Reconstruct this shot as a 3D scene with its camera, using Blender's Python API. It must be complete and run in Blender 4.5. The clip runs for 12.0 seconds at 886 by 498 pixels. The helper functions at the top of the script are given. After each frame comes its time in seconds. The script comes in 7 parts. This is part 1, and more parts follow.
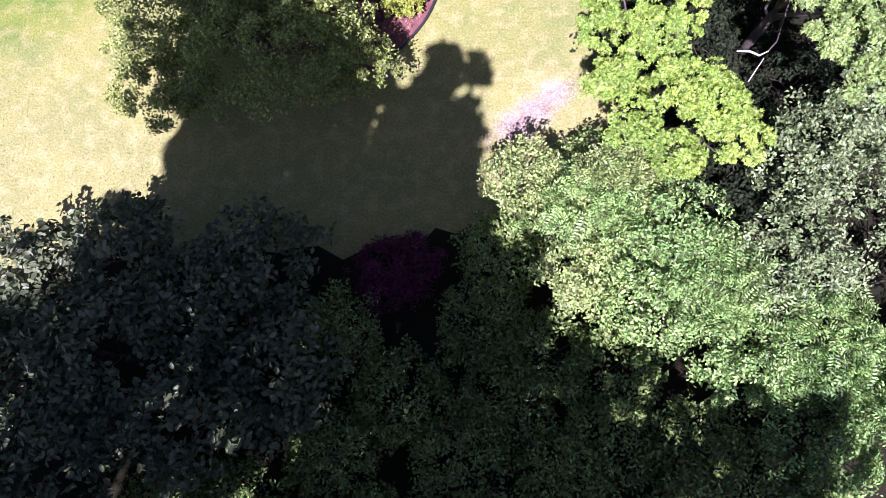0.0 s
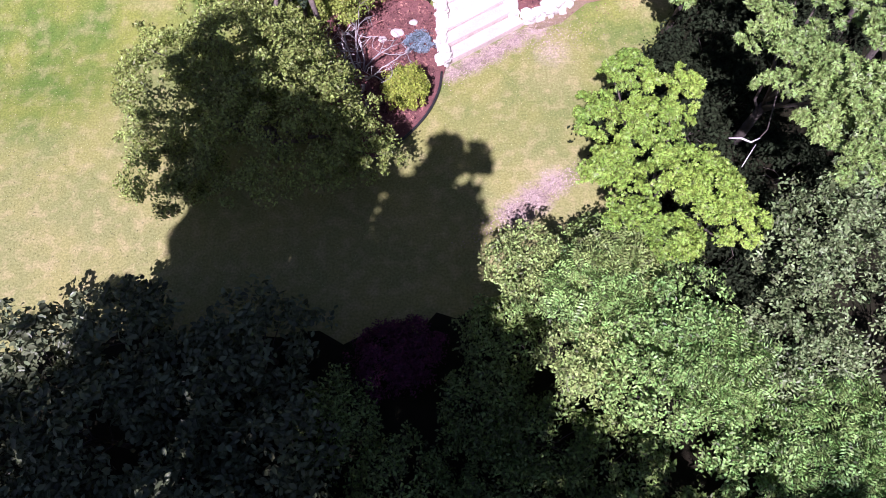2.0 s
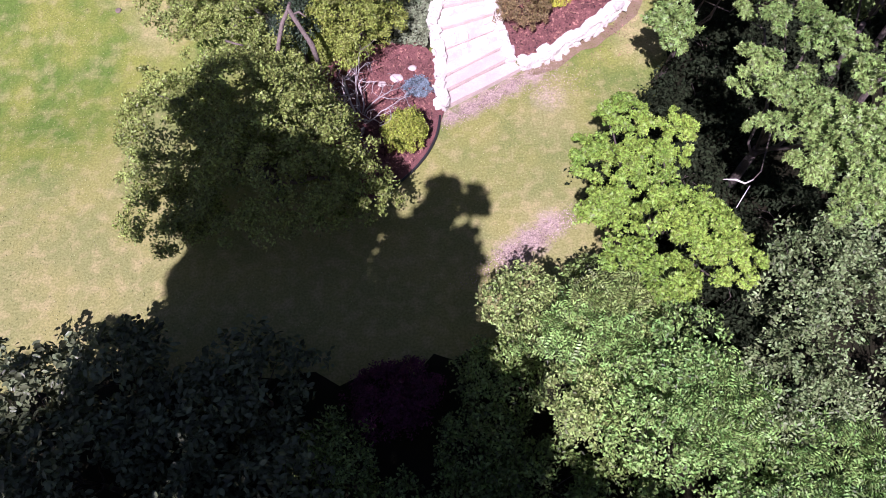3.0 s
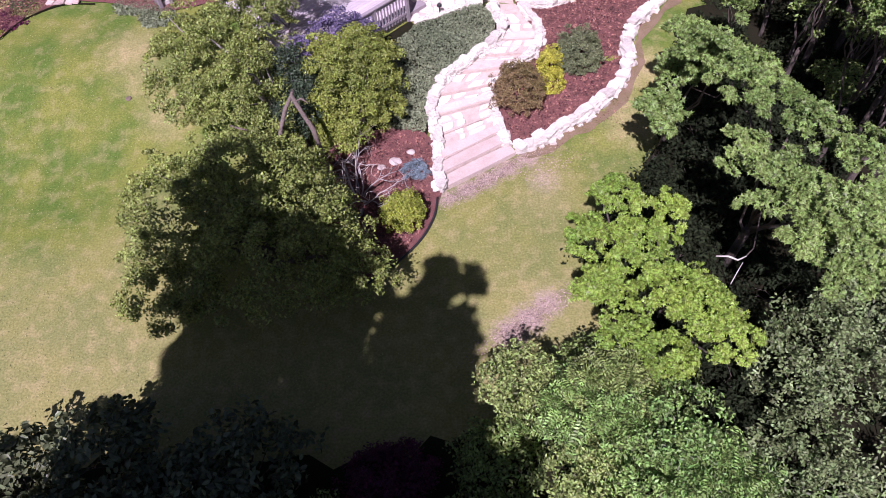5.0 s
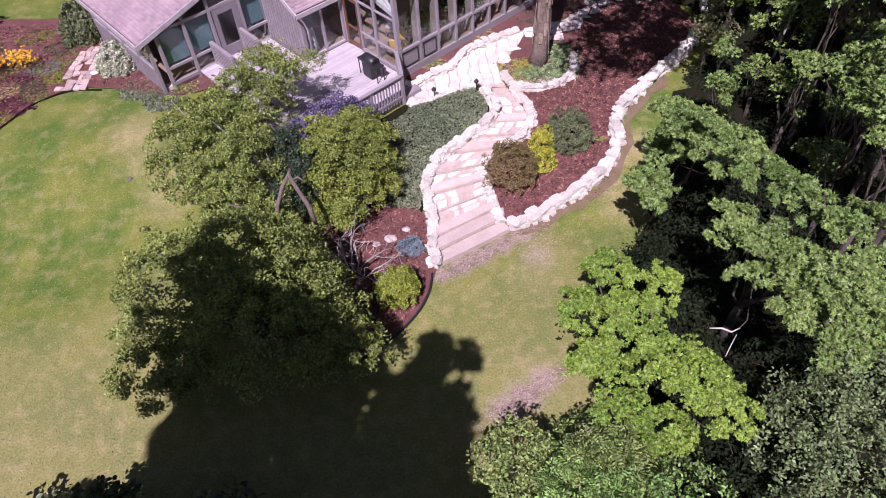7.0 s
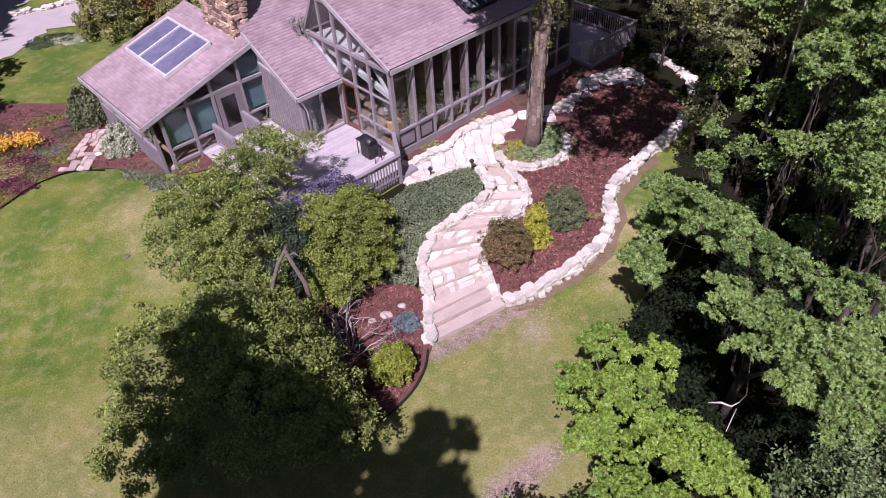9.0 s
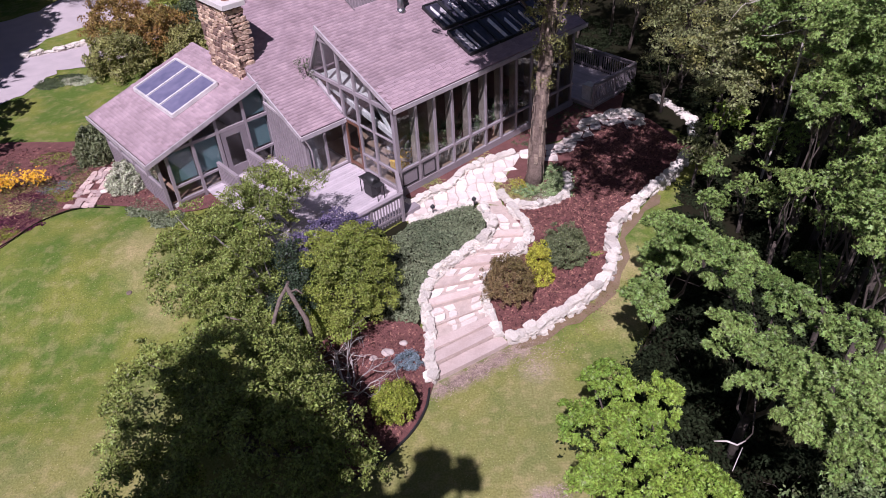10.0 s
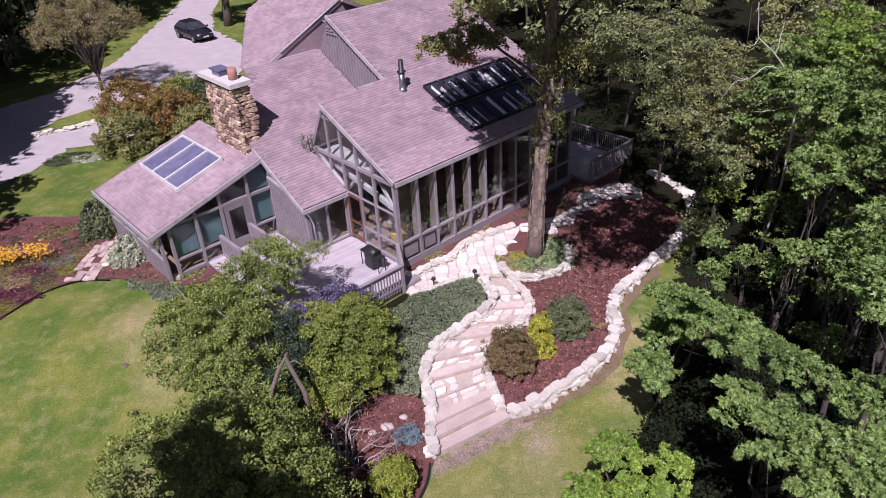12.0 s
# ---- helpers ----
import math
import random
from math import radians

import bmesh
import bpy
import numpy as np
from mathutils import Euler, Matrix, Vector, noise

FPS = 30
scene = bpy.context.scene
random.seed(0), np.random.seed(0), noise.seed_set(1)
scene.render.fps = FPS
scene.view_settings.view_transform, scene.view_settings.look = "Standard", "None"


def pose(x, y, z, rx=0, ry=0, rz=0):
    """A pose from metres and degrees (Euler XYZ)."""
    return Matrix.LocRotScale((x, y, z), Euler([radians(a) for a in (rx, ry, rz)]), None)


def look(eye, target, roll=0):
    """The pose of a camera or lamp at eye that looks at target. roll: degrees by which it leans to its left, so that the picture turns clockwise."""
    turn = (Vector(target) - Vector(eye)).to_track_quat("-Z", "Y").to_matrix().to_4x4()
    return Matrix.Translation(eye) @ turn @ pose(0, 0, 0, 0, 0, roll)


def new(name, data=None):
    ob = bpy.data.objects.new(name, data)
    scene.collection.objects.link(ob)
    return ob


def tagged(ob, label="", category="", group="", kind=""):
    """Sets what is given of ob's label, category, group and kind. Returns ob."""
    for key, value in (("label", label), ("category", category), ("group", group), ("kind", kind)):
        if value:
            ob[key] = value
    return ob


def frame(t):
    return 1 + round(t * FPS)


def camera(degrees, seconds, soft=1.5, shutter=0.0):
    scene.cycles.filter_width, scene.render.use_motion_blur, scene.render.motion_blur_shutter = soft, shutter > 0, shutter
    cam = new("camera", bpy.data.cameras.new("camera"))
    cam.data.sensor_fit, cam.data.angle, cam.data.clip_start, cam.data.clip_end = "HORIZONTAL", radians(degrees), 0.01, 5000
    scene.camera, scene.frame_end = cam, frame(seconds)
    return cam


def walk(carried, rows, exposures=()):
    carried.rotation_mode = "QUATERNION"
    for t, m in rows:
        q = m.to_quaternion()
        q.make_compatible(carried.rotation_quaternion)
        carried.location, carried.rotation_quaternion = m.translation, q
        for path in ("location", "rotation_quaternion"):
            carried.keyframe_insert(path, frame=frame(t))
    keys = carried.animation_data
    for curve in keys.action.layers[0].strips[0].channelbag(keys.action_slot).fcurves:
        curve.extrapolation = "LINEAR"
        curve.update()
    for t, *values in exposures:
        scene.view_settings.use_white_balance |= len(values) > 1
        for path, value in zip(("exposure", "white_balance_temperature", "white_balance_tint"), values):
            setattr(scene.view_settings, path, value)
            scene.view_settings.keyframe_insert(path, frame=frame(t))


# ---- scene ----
# ---------------- camera and its path ----------------
cam = camera(65.4, 12.0, soft=0.4)


def eye(x, y, z, yaw, pitch, roll):
    return pose(x, y, z, 90 + pitch, 0, yaw) @ pose(0, 0, 0, 0, 0, roll)


walk(cam, [
    (0.0, eye(-0.248, 0.623, 16.665, 6.584, -73.740, -9.041)),
    (0.5, eye(-0.249, 0.556, 16.647, 5.850, -71.732, -8.298)),
    (1.0, eye(-0.245, 0.492, 16.631, 5.245, -69.750, -7.668)),
    (1.5, eye(-0.234, 0.432, 16.617, 4.700, -67.818, -7.131)),
    (2.0, eye(-0.220, 0.374, 16.604, 4.157, -65.929, -6.596)),
    (2.5, eye(-0.200, 0.319, 16.592, 3.565, -64.066, -5.985)),
    (3.0, eye(-0.178, 0.267, 16.580, 3.140, -62.225, -5.533)),
    (5.0, eye(-0.063, 0.081, 16.531, 2.181, -55.133, -4.748)),
    (5.5, eye(-0.031, 0.040, 16.517, 1.869, -53.483, -4.550)),
    (6.0, eye(0.000, 0.000, 16.500, 1.663, -51.831, -4.480)),
    (6.5, eye(0.031, -0.038, 16.481, 1.411, -50.147, -4.365)),
    (7.0, eye(0.060, -0.075, 16.460, 1.194, -48.417, -4.252)),
    (9.0, eye(0.153, -0.210, 16.340, 0.414, -41.668, -3.792)),
    (9.5, eye(0.167, -0.242, 16.300, 0.446, -39.990, -3.705)),
    (10.0, eye(0.176, -0.273, 16.255, 0.452, -38.312, -3.662)),
    (10.5, eye(0.179, -0.304, 16.204, 0.414, -36.634, -3.665)),
    (11.0, eye(0.176, -0.335, 16.148, 0.355, -34.966, -3.639)),
    (11.5, eye(0.166, -0.366, 16.086, 0.209, -33.340, -3.552)),
    (12.0, eye(0.149, -0.397, 16.017, 0.000, -31.750, -3.450)),
], exposures=[(0.0, 1.5, 5540, 48), (1.0, 1.18, 5560, 47), (2.5, 0.82, 5700, 46), (5.0, 0.4, 5860, 45),
              (7.0, 0.22, 5940, 42), (9.0, 0.1, 5950, 38), (12.0, 0.01, 5950, 34)])

# ---------------- light ----------------
SUN = Vector((-0.29, -0.95, 1.34)).normalized()
world = bpy.data.worlds.new("sky")
scene.world = world
world.use_nodes = True
wn = world.node_tree.nodes
sky = wn.new("ShaderNodeTexSky")
sky.sky_type = "NISHITA"
sky.sun_disc = False
sky.sun_elevation = math.asin(SUN.z)
sky.sun_rotation = math.atan2(SUN.x, SUN.y)
world.node_tree.links.new(sky.outputs[0], wn["Background"].inputs[0])
wn["Background"].inputs[1].default_value = 0.03
sun_data = bpy.data.lights.new("sun", "SUN")
sun_data.energy = 5.0
sun_data.angle = radians(0.53)
sun_data.color = (1.0, 0.965, 0.92)
sun = new("sun", sun_data)
sun.matrix_basis = look(SUN * 100, (0, 0, 0))
# ---------------- helpers ----------------
RNG = np.random.default_rng(7)
HOUSE_TURN = radians(41.0)
HU = Vector((math.cos(HOUSE_TURN), math.sin(HOUSE_TURN), 0))
HV = Vector((-HU.y, HU.x, 0))
CORNER = Vector((-1.508, 22.474, 0))
DECK_Z = 1.3


def hp(u, v, z):
    """A place from the house's own axes: u along the glazed side, v across it."""
    return CORNER + HU * u + HV * v + Vector((0, 0, z))


def ground_z(y):
    s = min(max((y - 14.0) / 7.0, 0.0), 1.0)
    return s * s * (3 - 2 * s)


def on_ground(x, y, lift=0.0):
    return Vector((x, y, ground_z(y) + lift))


def mesh_object(name, bm, material):
    me = bpy.data.meshes.new(name)
    bm.to_mesh(me)
    bm.free()
    me.materials.append(material)
    return new(name, me)


def thing(name, place, label, category, group="", kind=""):
    ob = new(name)
    ob.empty_display_size = 0.2
    ob.matrix_basis = Matrix.Translation(place)
    return tagged(ob, label, category, group, kind)


def attach(ob, parent):
    """Parent without moving: meshes are modelled in world metres."""
    m = parent.matrix_basis.copy()
    up = parent.parent
    while up is not None:
        m = up.matrix_basis @ parent.matrix_parent_inverse @ m if up.parent is None else m
        up = None
    ob.parent = parent
    ob.matrix_parent_inverse = m.inverted()
    return ob


def part(name, bm, material, parent, label=""):
    ob = mesh_object(name, bm, material)
    attach(ob, parent)
    return tagged(ob, label)


def single(name, bm, material, label, category, group="", kind=""):
    return tagged(mesh_object(name, bm, material), label, category, group, kind)


def add_hex(bm, pts):
    """A closed solid from eight corners: four below, four above, both in the same turn."""
    v = [bm.verts.new(p) for p in pts]
    faces = [bm.faces.new([v[i] for i in q]) for q in
             ((3, 2, 1, 0), (4, 5, 6, 7), (0, 1, 5, 4), (1, 2, 6, 5), (2, 3, 7, 6), (3, 0, 4, 7))]
    bmesh.ops.recalc_face_normals(bm, faces=faces)
    return v


def box_uv(bm, u0, u1, v0, v1, z0, z1):
    return add_hex(bm, [hp(u0, v0, z0), hp(u1, v0, z0), hp(u1, v1, z0), hp(u0, v1, z0),
                        hp(u0, v0, z1), hp(u1, v0, z1), hp(u1, v1, z1), hp(u0, v1, z1)])


def box(bm, m, sx, sy, sz):
    h = [(-sx / 2, -sy / 2, 0), (sx / 2, -sy / 2, 0), (sx / 2, sy / 2, 0), (-sx / 2, sy / 2, 0)]
    return add_hex(bm, [m @ Vector(p) for p in h] + [m @ Vector((p[0], p[1], sz)) for p in h])


def beam(bm, a, b, w, h, up=Vector((0, 0, 1))):
    """A bar of section w by h from a to b, centred on the line."""
    a, b = Vector(a), Vector(b)
    d = (b - a).normalized()
    side = d.cross(up)
    if side.length < 1e-4:
        side = d.cross(HU)
    side.normalize()
    top = side.cross(d).normalized()
    s, t = side * w / 2, top * h / 2
    return add_hex(bm, [a - s - t, a + s - t, b + s - t, b - s - t, a - s + t, a + s + t, b + s + t, b - s + t])


def slab(bm, pts, thick):
    """A plate: the outline pts (a flat polygon) and its copy thick below it."""
    pts = [Vector(p) for p in pts]
    n = (pts[1] - pts[0]).cross(pts[2] - pts[0]).normalized()
    if n.z < 0:
        n = -n
    top = [bm.verts.new(p) for p in pts]
    low = [bm.verts.new(p - n * thick) for p in pts]
    faces = [bm.faces.new(top), bm.faces.new(low[::-1])]
    k = len(pts)
    faces += [bm.faces.new([top[i], low[i], low[(i + 1) % k], top[(i + 1) % k]]) for i in range(k)]
    bmesh.ops.recalc_face_normals(bm, faces=faces)


def wall_plate(bm, pts, thick_vec):
    pts = [Vector(p) for p in pts]
    a = [bm.verts.new(p) for p in pts]
    b = [bm.verts.new(p + thick_vec) for p in pts]
    k = len(pts)
    faces = [bm.faces.new(a), bm.faces.new(b[::-1])]
    faces += [bm.faces.new([a[i], b[i], b[(i + 1) % k], a[(i + 1) % k]]) for i in range(k)]
    bmesh.ops.recalc_face_normals(bm, faces=faces)


def tube(bm, pts, radii, sides=8):
    rings = []
    pts = [Vector(p) for p in pts]
    for i, (p, r) in enumerate(zip(pts, radii)):
        d = (pts[min(i + 1, len(pts) - 1)] - pts[max(i - 1, 0)]).normalized()
        x = d.orthogonal().normalized() if i == 0 else (x - d * x.dot(d)).normalized()
        y = d.cross(x)
        rings.append([bm.verts.new(p + (x * math.cos(a) + y * math.sin(a)) * r)
                      for a in (2 * math.pi * k / sides for k in range(sides))])
    for r0, r1 in zip(rings, rings[1:]):
        for k in range(sides):
            bm.faces.new([r0[k], r0[(k + 1) % sides], r1[(k + 1) % sides], r1[k]]).smooth = True
    bm.faces.new(rings[0][::-1])
    bm.faces.new(rings[-1])


def array_mesh(name, co, faces, material):
    """A mesh object from arrays: co (n, 3) and faces (m, k), all with k corners."""
    me = bpy.data.meshes.new(name)
    m, k = faces.shape
    me.vertices.add(len(co))
    me.vertices.foreach_set("co", np.asarray(co, np.float32).ravel())
    me.loops.add(m * k)
    me.loops.foreach_set("vertex_index", faces.astype(np.int32).ravel())
    me.polygons.add(m)
    me.polygons.foreach_set("loop_start", np.arange(0, m * k, k, dtype=np.int32))
    me.update(calc_edges=True)
    me.materials.append(material)
    return new(name, me)


# leaf outlines in their own plane: x along the leaf, z the droop
def star_leaf():
    """Five pointed lobes round a small heart."""
    co, fa = [], []
    for k, r in enumerate((0.66, 0.58, 0.42, 0.46, 0.6)):
        t = (0.1, 0.95, 2.0, -2.3, -1.0)[k]
        c, n = math.cos(t), math.sin(t)
        co += [(0.2 * n + 0.02 * c, -0.2 * c + 0.02 * n, 0.0), (r * c, r * n, -0.55 * r * r + 0.12 * math.sin(5 * t)), (-0.2 * n + 0.02 * c, 0.2 * c + 0.02 * n, 0.0)]
        fa.append((3 * k, 3 * k + 1, 3 * k + 2))
    return np.array(co), np.array(fa)


def oval_leaf():
    a = [(-0.5, 0, 0), (-0.1, -0.27, 0.07), (0.3, -0.19, 0.05), (0.5, 0, -0.06), (0.3, 0.19, 0.05), (-0.1, 0.27, 0.07)]
    return np.array(a), np.array([[0, 1, 2, 3], [0, 3, 4, 5]])


def small_leaf():
    a = [(-0.5, 0, 0), (-0.02, -0.27, 0.09), (0.52, 0, -0.05), (-0.02, 0.27, 0.09)]
    return np.array(a), np.array([[0, 1, 2], [0, 2, 3]])


def frond_leaf(pairs=7):
    """A feathery leaf: pairs of narrow leaflets along a drooping stalk."""
    co, fa = [], []
    for i in range(pairs):
        x = -0.45 + 0.85 * i / (pairs - 1)
        ln = 0.26 * (1 - 0.7 * (x + 0.05) ** 2 * 2)
        z = -0.3 * (x + 0.45) ** 2
        for s in (-1, 1):
            b = len(co)
            co += [(x, s * 0.01, z), (x - 0.015, s * ln * 0.55, z + 0.015), (x + 0.07, s * ln, z - 0.04), (x + 0.065, s * ln * 0.45, z + 0.01)]
            fa.append((b, b + 1, b + 2, b + 3))
    b = len(co)
    co += [(0.38, 0, -0.2), (0.46, -0.045, -0.23), (0.6, 0, -0.32), (0.46, 0.045, -0.23)]
    fa.append((b, b + 1, b + 2, b + 3))
    return np.array(co), np.array(fa)


LEAF = {"star": star_leaf(), "oval": oval_leaf(), "small": small_leaf(), "frond": frond_leaf()}


def leaf_mesh(name, kind, places, normals, sizes, material):
    """Many leaves in one mesh, each turned at random about its normal."""
    co, fa = LEAF[kind]
    n, k = len(places), len(co)
    nz = normals / np.linalg.norm(normals, axis=1, keepdims=True)
    r = RNG.normal(size=(n, 3))
    r[:, 2] -= 0.4
    x = r - nz * (r * nz).sum(1, keepdims=True)
    x /= np.linalg.norm(x, axis=1, keepdims=True) + 1e-9
    y = np.cross(nz, x)
    s = sizes[:, None, None]
    pts = places[:, None] + s * (co[None, :, 0:1] * x[:, None] + co[None, :, 1:2] * y[:, None] + co[None, :, 2:3] * nz[:, None])
    faces = (fa[None] + (np.arange(n) * k)[:, None, None]).reshape(-1, fa.shape[1])
    return array_mesh(name, pts.reshape(-1, 3), faces, material)


def crown_points(lobes, clumps, leaves, clump_r, flat=0.35, low=-0.25, inner=0.15, up=0.8):
    """Leaf places and normals of a crown: clumps over uneven lobes (centre, radii)."""
    vol = np.array([r[0] * r[1] + r[0] * r[2] for _, r in lobes])
    pick = RNG.choice(len(lobes), clumps, p=vol / vol.sum())
    d = RNG.normal(size=(clumps * 4, 3))
    d /= np.linalg.norm(d, axis=1, keepdims=True)
    d = d[d[:, 2] > low][:clumps]
    pick = pick[:len(d)]
    c = np.array([q for q, _ in lobes])[pick]
    r = np.array([q for _, q in lobes])[pick]
    depth = np.where(RNG.random(len(d)) < inner, RNG.uniform(0.45, 0.8, len(d)), RNG.uniform(0.82, 1.06, len(d)))
    depth = np.where(RNG.random(len(d)) < 0.08, RNG.uniform(1.08, 1.28, len(d)), depth)
    centre = c + d * r * depth[:, None]
    nrm = d * (1 - up) + np.array([0, 0, 1.0]) * up + RNG.normal(size=d.shape) * 0.18
    nrm /= np.linalg.norm(nrm, axis=1, keepdims=True)
    rad = clump_r * RNG.uniform(0.6, 1.35, len(d))
    off = RNG.normal(size=(len(d), leaves, 3))
    off /= np.linalg.norm(off, axis=2, keepdims=True)
    off *= RNG.random((len(d), leaves, 1)) ** 0.45
    along = (off * nrm[:, None]).sum(2, keepdims=True)
    off = (off - along * nrm[:, None] * (1 - flat)) * rad[:, None, None]
    places = (centre[:, None] + off).reshape(-1, 3)
    normals = np.repeat(nrm, leaves, 0) + RNG.normal(size=(len(d) * leaves, 3)) * 0.8
    return places, normals, centre


def limb_path(a, b, bend=0.15, steps=4):
    a, b = Vector(a), Vector(b)
    ln = (b - a).length
    out = []
    for i in range(steps + 1):
        t = i / steps
        p = a.lerp(b, t) + Vector((0, 0, bend * ln * math.sin(math.pi * t)))
        if 0 < i < steps:
            p += Vector(RNG.normal(size=3) * 0.04 * ln)
        out.append(p)
    return out


def tree(name, label, base, lobes, leaf, size, clumps, leaves, clump_r, leaf_mat, bark_mat, trunk_r=0.15, limbs=10,
         group="", category="tree", flat=0.35, low=-0.25, inner=0.15, up=0.8, fork=0.45, kind=""):
    t = thing(name, base, label, category, group, kind)
    if leaf == "oval" and not 0.16 < size < 0.3:
        leaf = "small"
    places, normals, centres = crown_points(lobes, clumps, leaves, clump_r, flat, low, inner, up)
    places[:, 2] = np.maximum(places[:, 2], base[2] + 0.03)
    crown = leaf_mesh("crown", leaf, places, normals, size * RNG.uniform(0.7, 1.25, len(places)), leaf_mat)
    attach(crown, t)
    base = Vector(base)
    mid = Vector(np.mean([q for q, _ in lobes], 0))
    top = base.lerp(Vector((mid.x, mid.y, mid.z)), 1.0)
    bm = bmesh.new()
    knee = base.lerp(top, fork)
    tube(bm, [base - Vector((0, 0, 0.15)), base.lerp(knee, 0.25) + Vector((0.02, 0, 0)), base.lerp(knee, 0.65), knee],
         [trunk_r * 1.35, trunk_r, trunk_r * 0.9, trunk_r * 0.8], 10)
    part("trunk", bm, bark_mat, t)
    bm = bmesh.new()
    for c in centres[RNG.choice(len(centres), min(limbs, len(centres)), replace=False)]:
        s = base.lerp(top, RNG.uniform(fork * 0.7, min(fork * 1.25, 1.0)))
        r = trunk_r * RNG.uniform(0.3, 0.5)
        path = limb_path(s, c)
        tube(bm, path, [r, r * 0.8, r * 0.6, r * 0.4, r * 0.15], 6)
        if not group:
            part("limb", bm, bark_mat, t)
            bm = bmesh.new()
    if limbs and group:
        part("limb", bm, bark_mat, t)
    return t


def wiggle(outline, amount, step=0.5):
    """The same outline with an uneven edge."""
    out = []
    for (x0, y0), (x1, y1) in zip(outline, outline[1:] + outline[:1]):
        ln = math.hypot(x1 - x0, y1 - y0)
        k = max(1, min(int(ln / step), 24))
        for i in range(k):
            t = i / k
            x, y = x0 + (x1 - x0) * t, y0 + (y1 - y0) * t
            out.append((x + amount * noise.noise((x * 1.7, y * 1.7, 0)), y + amount * noise.noise((x * 1.7, y * 1.7, 9))))
    return out


def drape(name, outline, lift, material, label, category, kind="structure", step=0.5, rough=0.0):
    """A sheet with the given outline laid on the ground, which rises with y alone."""
    if rough:
        outline = wiggle(outline, rough)
    bm = bmesh.new()
    f = bm.faces.new([bm.verts.new((x, y, 0)) for x, y in outline])
    ys = [p[1] for p in outline]
    y = 14.0
    while y <= 21.0:
        if min(ys) < y < max(ys):
            bmesh.ops.bisect_plane(bm, geom=bm.verts[:] + bm.edges[:] + bm.faces[:], plane_co=(0, y, 0), plane_no=(0, 1, 0))
        y += step
    for v in bm.verts:
        v.co.z = ground_z(v.co.y) + lift
    bmesh.ops.recalc_face_normals(bm, faces=bm.faces[:])
    for f in bm.faces:
        if f.normal.z < 0:
            f.normal_flip()
    return single(name, bm, material, label, category, kind=kind)


def smooth_line(pts, step):
    """Points every step metres along a smooth curve through pts (x, y)."""
    p = [Vector((x, y, 0)) for x, y in pts]
    fine = []
    for i in range(len(p) - 1):
        a, b, c, d = p[max(i - 1, 0)], p[i], p[i + 1], p[min(i + 2, len(p) - 1)]
        for k in range(20):
            t = k / 20
            fine.append(0.5 * ((2 * b) + (c - a) * t + (2 * a - 5 * b + 4 * c - d) * t * t + (3 * b - a - 3 * c + d) * t ** 3))
    fine.append(p[-1])
    out, left = [fine[0]], step
    for a, b in zip(fine, fine[1:]):
        ln = (b - a).length
        while ln >= left:
            a = a + (b - a) * (left / ln)
            out.append(a.copy())
            ln -= left
            left = step
        left -= ln
    return out


def smooth_path(p, steps=4):
    """A bowed line through the points p."""
    out = []
    for i in range(len(p) - 1):
        a, b, c, d = p[max(i - 1, 0)], p[i], p[i + 1], p[min(i + 2, len(p) - 1)]
        for k in range(steps):
            t = k / steps
            out.append(0.5 * ((2 * b) + (c - a) * t + (2 * a - 5 * b + 4 * c - d) * t * t + (3 * b - a - 3 * c + d) * t ** 3) + Vector(RNG.normal(size=3)) * 0.02)
    return out + [p[-1]]


